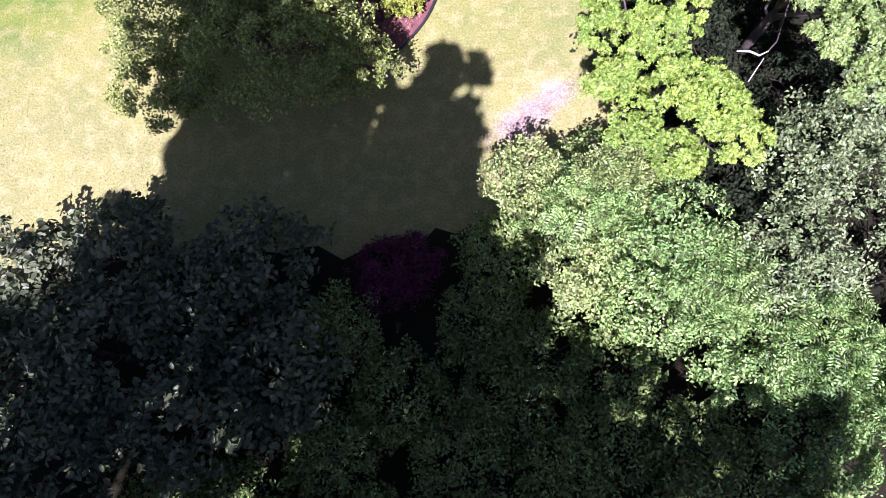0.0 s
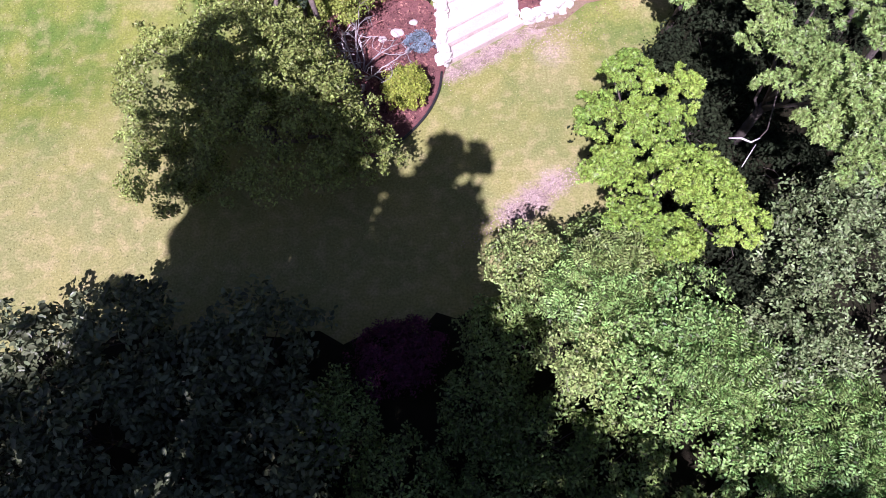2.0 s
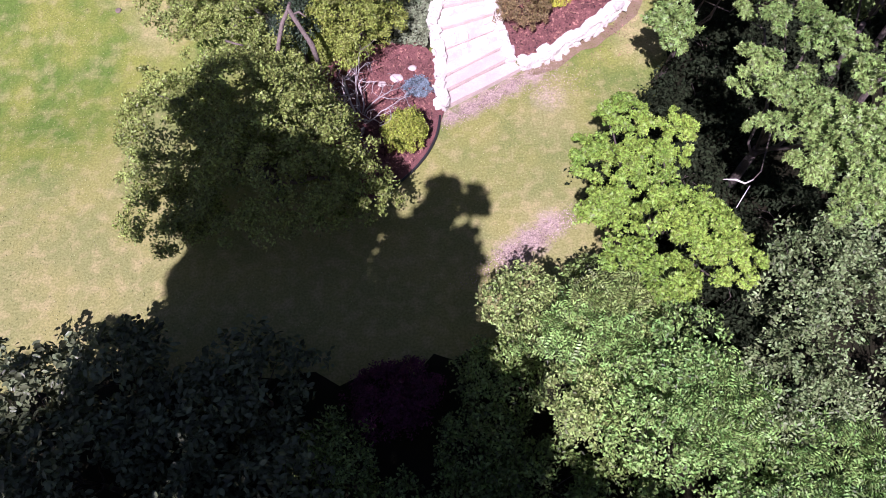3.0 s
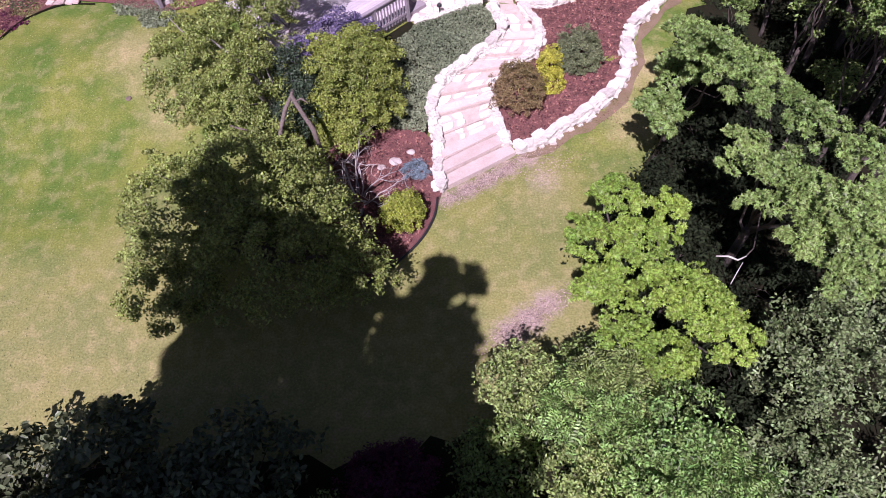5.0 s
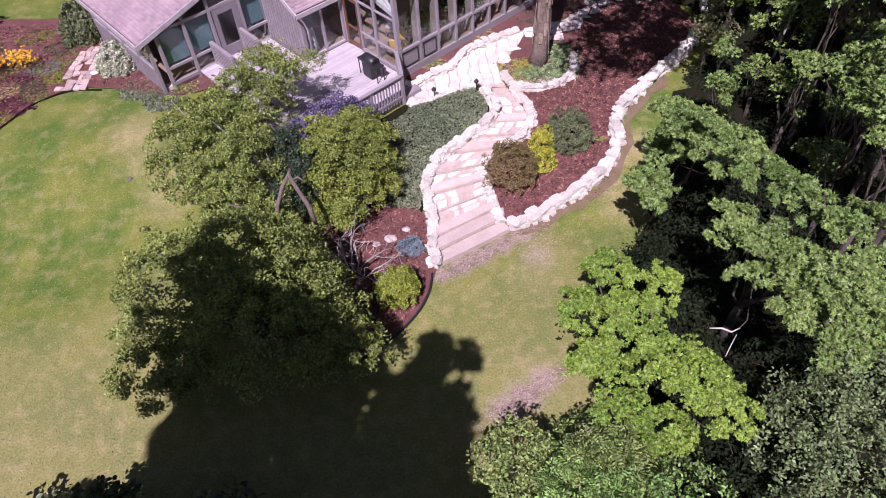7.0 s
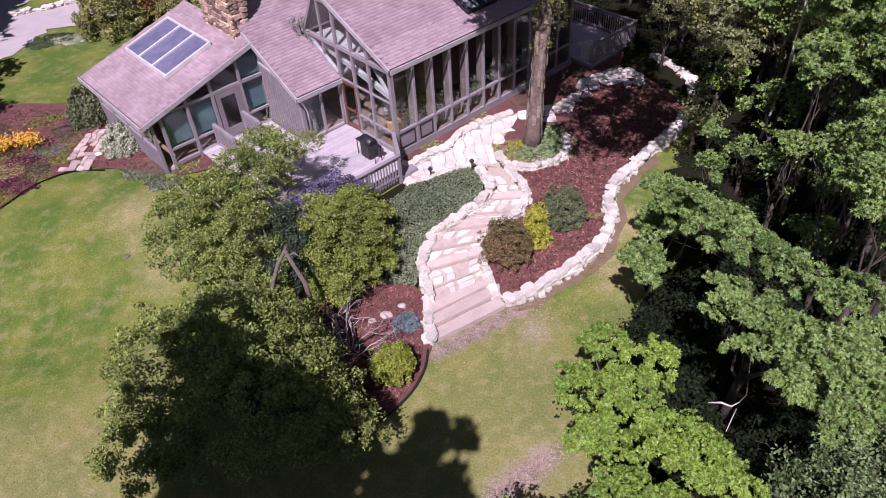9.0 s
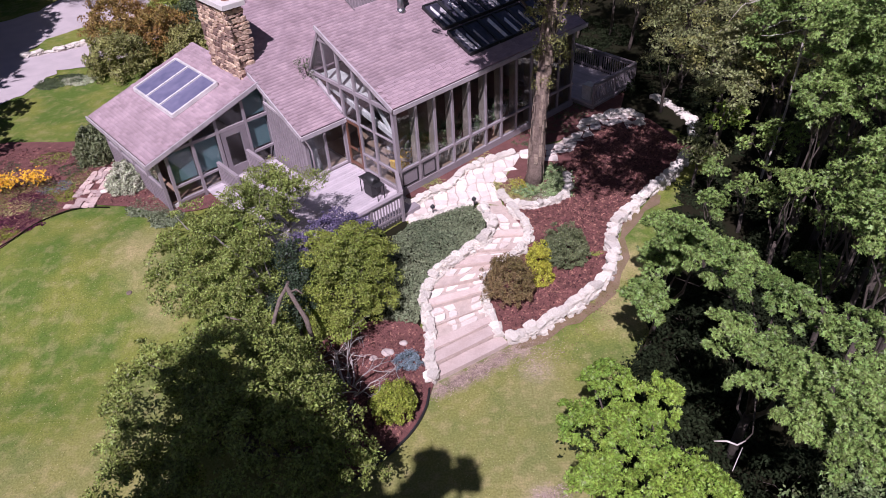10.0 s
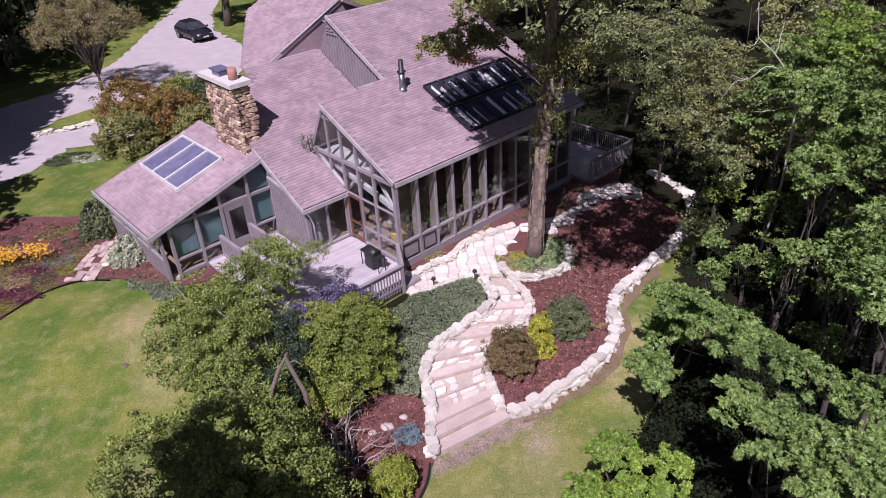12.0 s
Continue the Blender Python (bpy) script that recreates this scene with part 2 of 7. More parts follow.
# ---------------- materials ----------------
def material(name, colour, rough=0.8, metal=0.0, second=None, scale=3.0, fine=40.0, mix=0.5, bump=0.2, bump_scale=None, island=0.0,
             random_ob=0.0, translucent=0.0, spec=0.5, dist=0.02):
    """Base colour varied at two scales, with fine relief."""
    m = bpy.data.materials.new(name)
    m.use_nodes = True
    nt = m.node_tree
    n, l = nt.nodes, nt.links
    b = n["Principled BSDF"]
    b.inputs["Roughness"].default_value = rough
    b.inputs["Metallic"].default_value = metal
    b.inputs["Specular IOR Level"].default_value = spec
    co = n.new("ShaderNodeTexCoord")
    second = second or tuple(c * 0.65 for c in colour)
    big = n.new("ShaderNodeTexNoise")
    big.inputs["Scale"].default_value = scale
    big.inputs["Detail"].default_value = 4
    small = n.new("ShaderNodeTexNoise")
    small.inputs["Scale"].default_value = fine
    small.inputs["Detail"].default_value = 3
    for k in (big, small):
        l.new(co.outputs["Object"], k.inputs["Vector"])
    add = n.new("ShaderNodeMath")
    add.operation = "ADD"
    l.new(big.outputs["Fac"], add.inputs[0])
    l.new(small.outputs["Fac"], add.inputs[1])
    ramp = n.new("ShaderNodeMapRange")
    ramp.inputs["From Min"].default_value = 0.72
    ramp.inputs["From Max"].default_value = 1.28
    ramp.inputs["To Max"].default_value = mix * 2
    l.new(add.outputs[0], ramp.inputs["Value"])
    mx = n.new("ShaderNodeMix")
    mx.data_type = "RGBA"
    mx.inputs[6].default_value = (*colour, 1)
    mx.inputs[7].default_value = (*second, 1)
    l.new(ramp.outputs[0], mx.inputs[0])
    out = mx.outputs[2]
    if island or random_ob:
        src = n.new("ShaderNodeNewGeometry").outputs["Random Per Island"] if island else n.new("ShaderNodeObjectInfo").outputs["Random"]
        rng = n.new("ShaderNodeMapRange")
        w = island or random_ob
        rng.inputs["To Min"].default_value = 1 - w
        rng.inputs["To Max"].default_value = 1 + w
        l.new(src, rng.inputs["Value"])
        hsv = n.new("ShaderNodeHueSaturation")
        l.new(rng.outputs[0], hsv.inputs["Value"])
        hue = n.new("ShaderNodeMapRange")
        hue.inputs["To Min"].default_value = 0.5 - 0.03 * w
        hue.inputs["To Max"].default_value = 0.5 + 0.03 * w
        l.new(src, hue.inputs["Value"])
        l.new(hue.outputs[0], hsv.inputs["Hue"])
        l.new(out, hsv.inputs["Color"])
        out = hsv.outputs[0]
    l.new(out, b.inputs["Base Color"])
    if bump:
        t = small
        if bump_scale:
            t = n.new("ShaderNodeTexNoise")
            t.inputs["Scale"].default_value = bump_scale
            t.inputs["Detail"].default_value = 5
            l.new(co.outputs["Object"], t.inputs["Vector"])
        bp = n.new("ShaderNodeBump")
        bp.inputs["Strength"].default_value = bump
        bp.inputs["Distance"].default_value = dist
        l.new(t.outputs["Fac"], bp.inputs["Height"])
        l.new(bp.outputs[0], b.inputs["Normal"])
    if translucent:
        tr = n.new("ShaderNodeBsdfTranslucent")
        l.new(out, tr.inputs["Color"])
        ms = n.new("ShaderNodeMixShader")
        ms.inputs[0].default_value = translucent
        l.new(b.outputs[0], ms.inputs[1])
        l.new(tr.outputs[0], ms.inputs[2])
        l.new(ms.outputs[0], n["Material Output"].inputs[0])
    return m


def leaf_material(name, colour, second, rough=0.5, island=0.5, translucent=0.2, scale=0.5, cool=1.12, spec=0.45):
    colour, second = ((*c[:2], c[2] * cool) for c in (colour, second))
    return material(name, colour, rough, second=second, scale=scale, fine=6, island=island, translucent=translucent, bump=0, mix=0.5, spec=spec)


def grass_material():
    """Lawn: green with lusher and straw-dry patches, drier towards the lower garden and at a few worn spots."""
    m = bpy.data.materials.new("grass")
    m.use_nodes = True
    n, l = m.node_tree.nodes, m.node_tree.links
    b = n["Principled BSDF"]
    b.inputs["Roughness"].default_value = 0.9
    b.inputs["Specular IOR Level"].default_value = 0.2
    pos = n.new("ShaderNodeNewGeometry").outputs["Position"]

    def noise_fac(scale, detail, lo, hi):
        t = n.new("ShaderNodeTexNoise")
        t.inputs["Scale"].default_value = scale
        t.inputs["Detail"].default_value = detail
        l.new(pos, t.inputs["Vector"])
        r = n.new("ShaderNodeMapRange")
        r.inputs["From Min"].default_value, r.inputs["From Max"].default_value = lo, hi
        l.new(t.outputs["Fac"], r.inputs["Value"])
        return r.outputs[0], t

    def blend(fac, a, c):
        x = n.new("ShaderNodeMix")
        x.data_type = "RGBA"
        l.new(fac, x.inputs[0])
        for k, v in ((6, a), (7, c)):
            if isinstance(v, tuple):
                x.inputs[k].default_value = (*v, 1)
            else:
                l.new(v, x.inputs[k])
        return x.outputs[2]

    def maths(op, a, c):
        x = n.new("ShaderNodeMath")
        x.operation = op
        x.use_clamp = True
        for k, v in ((0, a), (1, c)):
            if isinstance(v, (int, float)):
                x.inputs[k].default_value = v
            else:
                l.new(v, x.inputs[k])
        return x.outputs[0]
    sep = n.new("ShaderNodeSeparateXYZ")
    l.new(pos, sep.inputs[0])
    low = n.new("ShaderNodeMapRange")
    low.inputs["From Min"].default_value, low.inputs["From Max"].default_value = 17.0, 9.0
    low.inputs["To Max"].default_value = 0.5
    l.new(sep.outputs["Y"], low.inputs["Value"])
    dry = low.outputs[0]
    for x, y, r, w in ((-11.2, 20.2, 1.1, 0.9), (-10.6, 19.0, 0.9, 0.6), (2.6, 13.2, 1.3, 0.7), (2.1, 9.9, 1.0, 0.9), (0.9, 12.6, 1.6, 0.4), (3.6, 11.4, 1.2, 0.5), (-13.5, 21.3, 0.7, 0.3), (-9.4, 13.5, 1.4, 0.4), (5.9, 16.0, 1.0, 0.8), (6.5, 18.2, 0.8, 0.9), (5.4, 16.9, 0.7, 0.8), (-9.6, 17.4, 1.0, 0.7), (2.9, 14.0, 0.8, 0.9), (-12.4, 11.0, 1.8, 0.35)):
        d = n.new("ShaderNodeVectorMath")
        d.operation = "DISTANCE"
        l.new(pos, d.inputs[0])
        d.inputs[1].default_value = (x, y, 0.5)
        q = n.new("ShaderNodeMapRange")
        q.inputs["From Min"].default_value, q.inputs["From Max"].default_value = r * 1.5, r * 0.2
        q.inputs["To Max"].default_value = w
        l.new(d.outputs["Value"], q.inputs["Value"])
        dry = maths("MAXIMUM", dry, q.outputs[0])
    for x, y, r, w in ((-12.8, 14.8, 2.2, 0.6), (-14.6, 17.6, 1.8, 0.4), (-11.6, 16.4, 1.2, 0.4)):
        d = n.new("ShaderNodeVectorMath")
        d.operation = "DISTANCE"
        l.new(pos, d.inputs[0])
        d.inputs[1].default_value = (x, y, 0.3)
        q = n.new("ShaderNodeMapRange")
        q.inputs["From Min"].default_value, q.inputs["From Max"].default_value = r * 1.5, r * 0.2
        q.inputs["To Max"].default_value = w
        l.new(d.outputs["Value"], q.inputs["Value"])
        dry = maths("SUBTRACT", dry, q.outputs[0])
    big, _ = noise_fac(0.6, 6, 0.4, 0.62)
    mid, _ = noise_fac(2.6, 7, 0.32, 0.68)
    fine, ft = noise_fac(16, 7, 0.34, 0.66)
    dry = maths("ADD", dry, maths("MULTIPLY", maths("SUBTRACT", mid, 0.45), 0.7))
    green = blend(big, (0.11, 0.18, 0.030), (0.22, 0.245, 0.05))
    col = blend(dry, green, (0.41, 0.35, 0.165))
    bare = 0.0
    for x, y, r, w in ((1.25, 8.75, 0.5, 1.0), (1.75, 9.1, 0.5, 1.0), (2.3, 9.6, 0.45, 0.9), (-0.3, 13.5, 0.35, 0.9), (0.3, 13.8, 0.4, 1.0), (0.9, 14.15, 0.4, 1.0), (1.6, 14.55, 0.4, 1.0), (2.3, 14.9, 0.4, 0.9), (2.7, 14.0, 0.5, 0.5), (-10.9, 20.3, 0.7, 0.35)):
        d = n.new("ShaderNodeVectorMath")
        d.operation = "DISTANCE"
        l.new(pos, d.inputs[0])
        d.inputs[1].default_value = (x, y, 0.05)
        q = n.new("ShaderNodeMapRange")
        q.inputs["From Min"].default_value, q.inputs["From Max"].default_value = r * 1.35, r * 0.35
        q.inputs["To Max"].default_value = w
        l.new(d.outputs["Value"], q.inputs["Value"])
        bare = maths("MAXIMUM", bare, q.outputs[0])
    clods, _ = noise_fac(7.0, 6, 0.36, 0.6)
    bare = maths("MULTIPLY", bare, maths("ADD", clods, maths("MULTIPLY", bare, 0.5)))
    col = blend(bare, col, (0.50, 0.375, 0.335))
    dark = n.new("ShaderNodeMix")
    dark.data_type = "RGBA"
    dark.blend_type = "MULTIPLY"
    l.new(maths("MULTIPLY", fine, 0.75), dark.inputs[0])
    l.new(col, dark.inputs[6])
    dark.inputs[7].default_value = (0.55, 0.58, 0.5, 1)
    l.new(dark.outputs[2], b.inputs["Base Color"])
    bp = n.new("ShaderNodeBump")
    bp.inputs["Strength"].default_value = 0.5
    bp.inputs["Distance"].default_value = 0.03
    l.new(ft.outputs["Fac"], bp.inputs["Height"])
    l.new(bp.outputs[0], b.inputs["Normal"])
    return m


M_GRASS = grass_material()
# litter and soil brown, taken near black to include shade under trees
M_LITTER_SHADE = material("litter_and_shade", (0.022, 0.018, 0.011), 0.95, second=(0.013, 0.016, 0.007), scale=1.5, fine=30, bump=0.8, spec=0.08)
M_MULCH = material("bark_mulch", (0.225, 0.092, 0.082), 0.95, second=(0.12, 0.048, 0.043), scale=3, fine=35, bump=1.0, dist=0.04)
M_GRAVEL = material("gravel", (0.55, 0.48, 0.49), 0.95, second=(0.44, 0.39, 0.40), scale=1.2, fine=45, bump=0.6)
M_STONE = material("limestone", (0.96, 0.92, 0.83), 0.9, second=(0.77, 0.69, 0.59), scale=4, fine=22, bump=1.0, random_ob=0.16, dist=0.04)
M_PALE = material("pale_flag", (0.86, 0.79, 0.72), 0.9, second=(0.70, 0.60, 0.54), scale=3, fine=26, bump=0.6, random_ob=0.14)
M_FLAG = material("flagstone", (0.72, 0.64, 0.59), 0.9, second=(0.55, 0.44, 0.40), scale=3, fine=30, bump=0.4, random_ob=0.18)
M_CHIM = material("chimney_stone", (0.62, 0.47, 0.37), 0.9, second=(0.27, 0.15, 0.10), scale=2.5, fine=14, bump=0.7, random_ob=0.65)
M_MORTAR = material("mortar", (0.22, 0.17, 0.13), 0.95, bump=0.4)
M_SIDING = material("grey_siding", (0.285, 0.248, 0.268), 0.75, second=(0.21, 0.182, 0.195), scale=2, fine=30, bump=0.15)
M_TRIM = material("grey_trim", (0.35, 0.305, 0.325), 0.7, second=(0.27, 0.235, 0.25), scale=2, fine=30, bump=0.1)
M_FASCIA = material("pale_fascia", (0.56, 0.50, 0.525), 0.6, bump=0.05)
M_DECK = material("deck_boards", (0.58, 0.515, 0.545), 0.8, second=(0.47, 0.415, 0.445), scale=2, fine=25, bump=0.2, random_ob=0.1)
M_BARK = material("bark", (0.13, 0.105, 0.085), 0.95, second=(0.075, 0.06, 0.05), scale=6, fine=25, bump=1.0, dist=0.05)
M_TANBARK = material("tan_bark", (0.40, 0.31, 0.245), 0.95, second=(0.19, 0.14, 0.11), scale=5, fine=18, bump=1.0, dist=0.06, random_ob=0.3)
M_GREYBARK = material("grey_bark", (0.30, 0.28, 0.25), 0.9, second=(0.2, 0.18, 0.16), scale=6, fine=25, bump=0.6)
L_MAPLE = leaf_material("maple_leaf", (0.30, 0.42, 0.062), (0.14, 0.24, 0.035), island=0.65, cool=1.0)
L_MAPLE2 = leaf_material("dark_maple_leaf", (0.27, 0.375, 0.10), (0.115, 0.19, 0.045), island=0.75, cool=1.0)
L_CRAB = leaf_material("crabapple_leaf", (0.31, 0.37, 0.085), (0.15, 0.195, 0.047), island=0.6, cool=1.0)
L_WOOD = leaf_material("woodland_leaf", (0.29, 0.31, 0.11), (0.14, 0.165, 0.06), island=0.65)
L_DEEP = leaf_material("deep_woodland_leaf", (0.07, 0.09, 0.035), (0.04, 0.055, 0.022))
L_SUMAC = leaf_material("sumac_leaf", (0.29, 0.43, 0.115), (0.10, 0.19, 0.045), island=0.8, cool=1.0)
L_SUMAC_PALE = leaf_material("pale_sumac_leaf", (0.36, 0.44, 0.12), (0.15, 0.22, 0.05), island=0.75)
L_UNDER = leaf_material("undergrowth_leaf", (0.25, 0.34, 0.085), (0.10, 0.155, 0.035), island=0.75, cool=1.0)
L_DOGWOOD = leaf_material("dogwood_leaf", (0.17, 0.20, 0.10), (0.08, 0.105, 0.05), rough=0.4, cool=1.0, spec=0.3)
# near-black leaf colour holds the shade of the gaps between trees
L_GAP_SHADE = leaf_material("gap_shade_leaf", (0.028, 0.038, 0.015), (0.016, 0.024, 0.01), rough=0.85, spec=0.08)
L_YELLOW = leaf_material("golden_leaf", (0.377, 0.406, 0.058), (0.261, 0.319, 0.043), cool=1.0)
L_PURPLE = leaf_material("purple_leaf", (0.15, 0.035, 0.085), (0.085, 0.02, 0.045), cool=1.0, spec=0.2)
L_COVER = leaf_material("groundcover_leaf", (0.27, 0.31, 0.18), (0.14, 0.18, 0.10), cool=1.0)
L_RUST = leaf_material("bronze_leaf", (0.25, 0.205, 0.055), (0.30, 0.15, 0.045), cool=1.0)

L_JUNIPER = leaf_material("bright_shrub_leaf", (0.335, 0.385, 0.07), (0.165, 0.215, 0.04), island=0.55, cool=1.0)
L_LILAC = leaf_material("lilac_flower", (0.20, 0.165, 0.30), (0.10, 0.09, 0.15), cool=1.0)
L_OLIVE = leaf_material("olive_leaf", (0.35, 0.34, 0.11), (0.17, 0.185, 0.06), island=0.6, cool=1.0)
L_WILLOW = leaf_material("willow_leaf", (0.27, 0.34, 0.13), (0.11, 0.16, 0.05), island=0.7)
L_BRONZE = leaf_material("bronze_shrub_leaf", (0.30, 0.19, 0.10), (0.17, 0.14, 0.05), cool=1.0)
L_GOLD = leaf_material("bright_yellow_leaf", (0.550, 0.520, 0.060), (0.380, 0.400, 0.050), cool=1.0)
L_SHRUB = leaf_material("shrub_leaf", (0.133, 0.174, 0.064), (0.079, 0.116, 0.054))
L_BLUE = leaf_material("blue_juniper_leaf", (0.240, 0.310, 0.320), (0.170, 0.230, 0.220))
L_CREAM = leaf_material("cream_leaf", (0.68, 0.68, 0.48), (0.30, 0.36, 0.18))
L_VARI = leaf_material("variegated_leaf", (0.637, 0.551, 0.254), (0.354, 0.377, 0.145), cool=1.0)
L_HOSTA = leaf_material("hosta_leaf", (0.33, 0.42, 0.20), (0.17, 0.26, 0.11), cool=1.0)
L_WITHER = leaf_material("withered_leaf", (0.50, 0.235, 0.13), (0.36, 0.16, 0.09), cool=1.0)
# dark leaf colour for the shade between the two rounded crowns
L_CROWN_GAP = leaf_material("crown_gap_leaf", (0.06, 0.095, 0.045), (0.03, 0.05, 0.024))
L_DAISY = leaf_material("daisy_petal", (0.800, 0.500, 0.020), (0.800, 0.420, 0.020), cool=1.0)
# ---------------- ground ----------------
def build_ground():
    xs = np.unique(np.r_[np.linspace(-700, -60, 12), np.linspace(-60, 60, 41), np.linspace(60, 700, 12)])
    ys = np.unique(np.r_[np.linspace(-700, -40, 12), np.linspace(-40, 13, 14), np.linspace(13, 22, 37), np.linspace(22, 100, 27), np.linspace(100, 900, 12)])
    gx, gy = np.meshgrid(xs, ys)
    s = np.clip((gy - 14) / 7, 0, 1)
    co = np.stack([gx, gy, s * s * (3 - 2 * s)], -1).reshape(-1, 3)
    i = np.arange((len(ys) - 1) * len(xs)).reshape(len(ys) - 1, len(xs))[:, :-1].ravel()
    fa = np.stack([i, i + 1, i + 1 + len(xs), i + len(xs)], 1)
    return tagged(array_mesh("ground", co, fa, M_GRASS), "sunlit lawn, green with dry straw-coloured patches", "lawn", kind="structure")


build_ground()
# the sheet's dark colour carries the shade of the crowns above it
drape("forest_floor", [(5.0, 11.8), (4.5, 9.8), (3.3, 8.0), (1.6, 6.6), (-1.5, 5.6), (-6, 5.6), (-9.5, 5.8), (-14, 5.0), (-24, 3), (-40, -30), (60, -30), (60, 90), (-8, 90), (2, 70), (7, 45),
                       (11.5, 30), (11.5, 24), (8.5, 20.5), (7.2, 18.6), (7.0, 16.5), (6.0, 14.5)], 0.03, M_LITTER_SHADE,
      "leaf litter under the trees, coloured dark for their shade", "forest floor", rough=0.5)
drape("mulch_bed", [(2.0, 15.25), (3.1, 15.6), (4.5, 16.5), (5.7, 17.6), (6.2, 18.6), (6.3, 19.4), (7.0, 20.4), (8.2, 21.8), (9.8, 23.3), (10.8, 24.8), (9.6, 27.6), (7.3, 28),
                    (5.6, 25.4), (3.9, 25.8), (2.3, 22.6), (2.5, 21.3), (3.1, 19.7), (2.7, 18.9), (1.8, 18.2), (1.3, 17.1), (1.4, 16.0)], 0.06, M_MULCH,
      "reddish brown bark mulch between the stone edgings", "mulch bed", rough=0.06)
drape("mulch_bed", [(-0.45, 13.75), (-0.9, 12.3), (-1.7, 11.3), (-2.6, 10.6), (-4.5, 11.5), (-5.5, 14), (-3.5, 16.2), (-1.2, 16.4), (-0.5, 15.5)], 0.06, M_MULCH,
      "reddish brown bark mulch round the golden shrub", "mulch bed", rough=0.06)
drape("driveway", [(-60, 30), (-30, 32.5), (-22.9, 32.9), (-21.6, 35.0), (-21.2, 37.4), (-19.6, 37.6), (-17.8, 38.9), (-14.5, 48), (-13.5, 53), (-15.5, 58), (-19.5, 64), (-21.5, 72), (-23, 85), (-10, 100), (-10, 104), (-27, 88),
                   (-26, 72), (-25.5, 63), (-25, 55), (-27, 48), (-33, 41), (-60, 37)], 0.03, M_GRAVEL, "pale pinkish gravel driveway, sunlit", "driveway", rough=0.4)
drape("flower_bed", [(-30, 17), (-16.7, 20.4), (-15.8, 22.4), (-14.4, 23.3), (-12.4, 22.9), (-10.5, 22.2), (-8.5, 22.6), (-10.5, 26.5), (-15, 28.5), (-20, 29), (-30, 27)], 0.05, M_MULCH,
      "brown mulched flower bed beside the lawn", "flower bed", rough=0.15)
drape("groundcover_soil", [(-1.35, 20.85), (-3.3, 19.2), (-3.4, 17.6), (-2.6, 16.2), (-0.9, 15.9), (-0.7, 16.6), (-0.6, 17.3), (-0.1, 18.1), (0.85, 18.9), (1.68, 19.6), (1.85, 20.3), (1.7, 21.0), (1.4, 21.5), (0.2, 21.2), (-1.2, 20.6)], 0.04, M_LITTER_SHADE,
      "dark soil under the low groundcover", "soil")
drape("mulch_bed", [(-1.3, 22.25), (0.5, 23.15), (2.3, 24.85), (5.3, 26.1), (8.5, 28.4), (9.3, 30.6), (6.6, 29.7), (-1.35, 22.7)], 0.055, M_MULCH, "narrow mulched bed along the glazed wall", "mulch bed")
# dark sheet laid over path and lawn in place of their shade
drape("ground_shade", [(6.6, 29.6), (8.6, 28.4), (9.6, 27.2), (11.2, 25.6), (12, 30), (11, 40), (5, 46), (3, 42), (5.5, 34)], 0.04, M_LITTER_SHADE, "dark sheet standing in for shaded ground by the far deck", "ground", rough=0.3)
drape("island_bed", [(-24.4, 40.0), (-22.5, 40.4), (-20.9, 41.6), (-19.0, 43.2), (-19.5, 45.2), (-22.0, 44.6), (-24.0, 42.4)], 0.05, M_GRASS, "grassy island bed in the driveway", "bed", rough=0.2)
# ---------------- house ----------------
M_ROOF = material("roof_felt", (0.38, 0.28, 0.305), 0.95, bump=0.3)
M_SHINGLE = material("asphalt_shingle", (0.46, 0.34, 0.375), 0.92, second=(0.30, 0.218, 0.24), scale=1.3, fine=32, bump=0.5, island=0.12)
M_SHINGLE_ONE = material("asphalt_shingle_tab", (0.46, 0.34, 0.375), 0.92, second=(0.30, 0.218, 0.24), scale=1.3, fine=32, bump=0.5, random_ob=0.12)
M_METAL = material("galvanised_metal", (0.45, 0.45, 0.47), 0.35, metal=0.9, bump=0.05)
M_BLACK = material("black_metal", (0.03, 0.03, 0.032), 0.45, bump=0.05)
M_WOODDOOR = material("brown_door_wood", (0.20, 0.09, 0.055), 0.5, second=(0.13, 0.06, 0.04), scale=3, fine=20, bump=0.1)
M_INNER = material("plaster", (0.8, 0.74, 0.69), 0.9, bump=0.05)
M_FLOORW = material("floor_boards", (0.36, 0.25, 0.18), 0.5, second=(0.26, 0.17, 0.12), bump=0.1)
M_PANEL = material("wood_panelling", (0.27, 0.19, 0.14), 0.6, second=(0.18, 0.12, 0.09), scale=1.5, fine=12, bump=0.1)
M_CONCRETE = material("concrete", (0.72, 0.69, 0.66), 0.9, second=(0.6, 0.57, 0.54), scale=4, bump=0.3)
M_TERRA = material("terracotta", (0.55, 0.27, 0.2), 0.85, bump=0.2)
M_CURTAIN = material("pale_curtain", (0.55, 0.52, 0.52), 0.9, bump=0.1)
M_YELLOWCLOTH = material("yellow_cloth", (0.75, 0.45, 0.04), 0.85, bump=0.2)
M_FIN = material("tan_wood", (0.34, 0.285, 0.24), 0.8, second=(0.20, 0.16, 0.135), scale=2, fine=20, bump=0.1)
M_WICKER = material("wicker", (0.38, 0.27, 0.17), 0.8, bump=0.5)


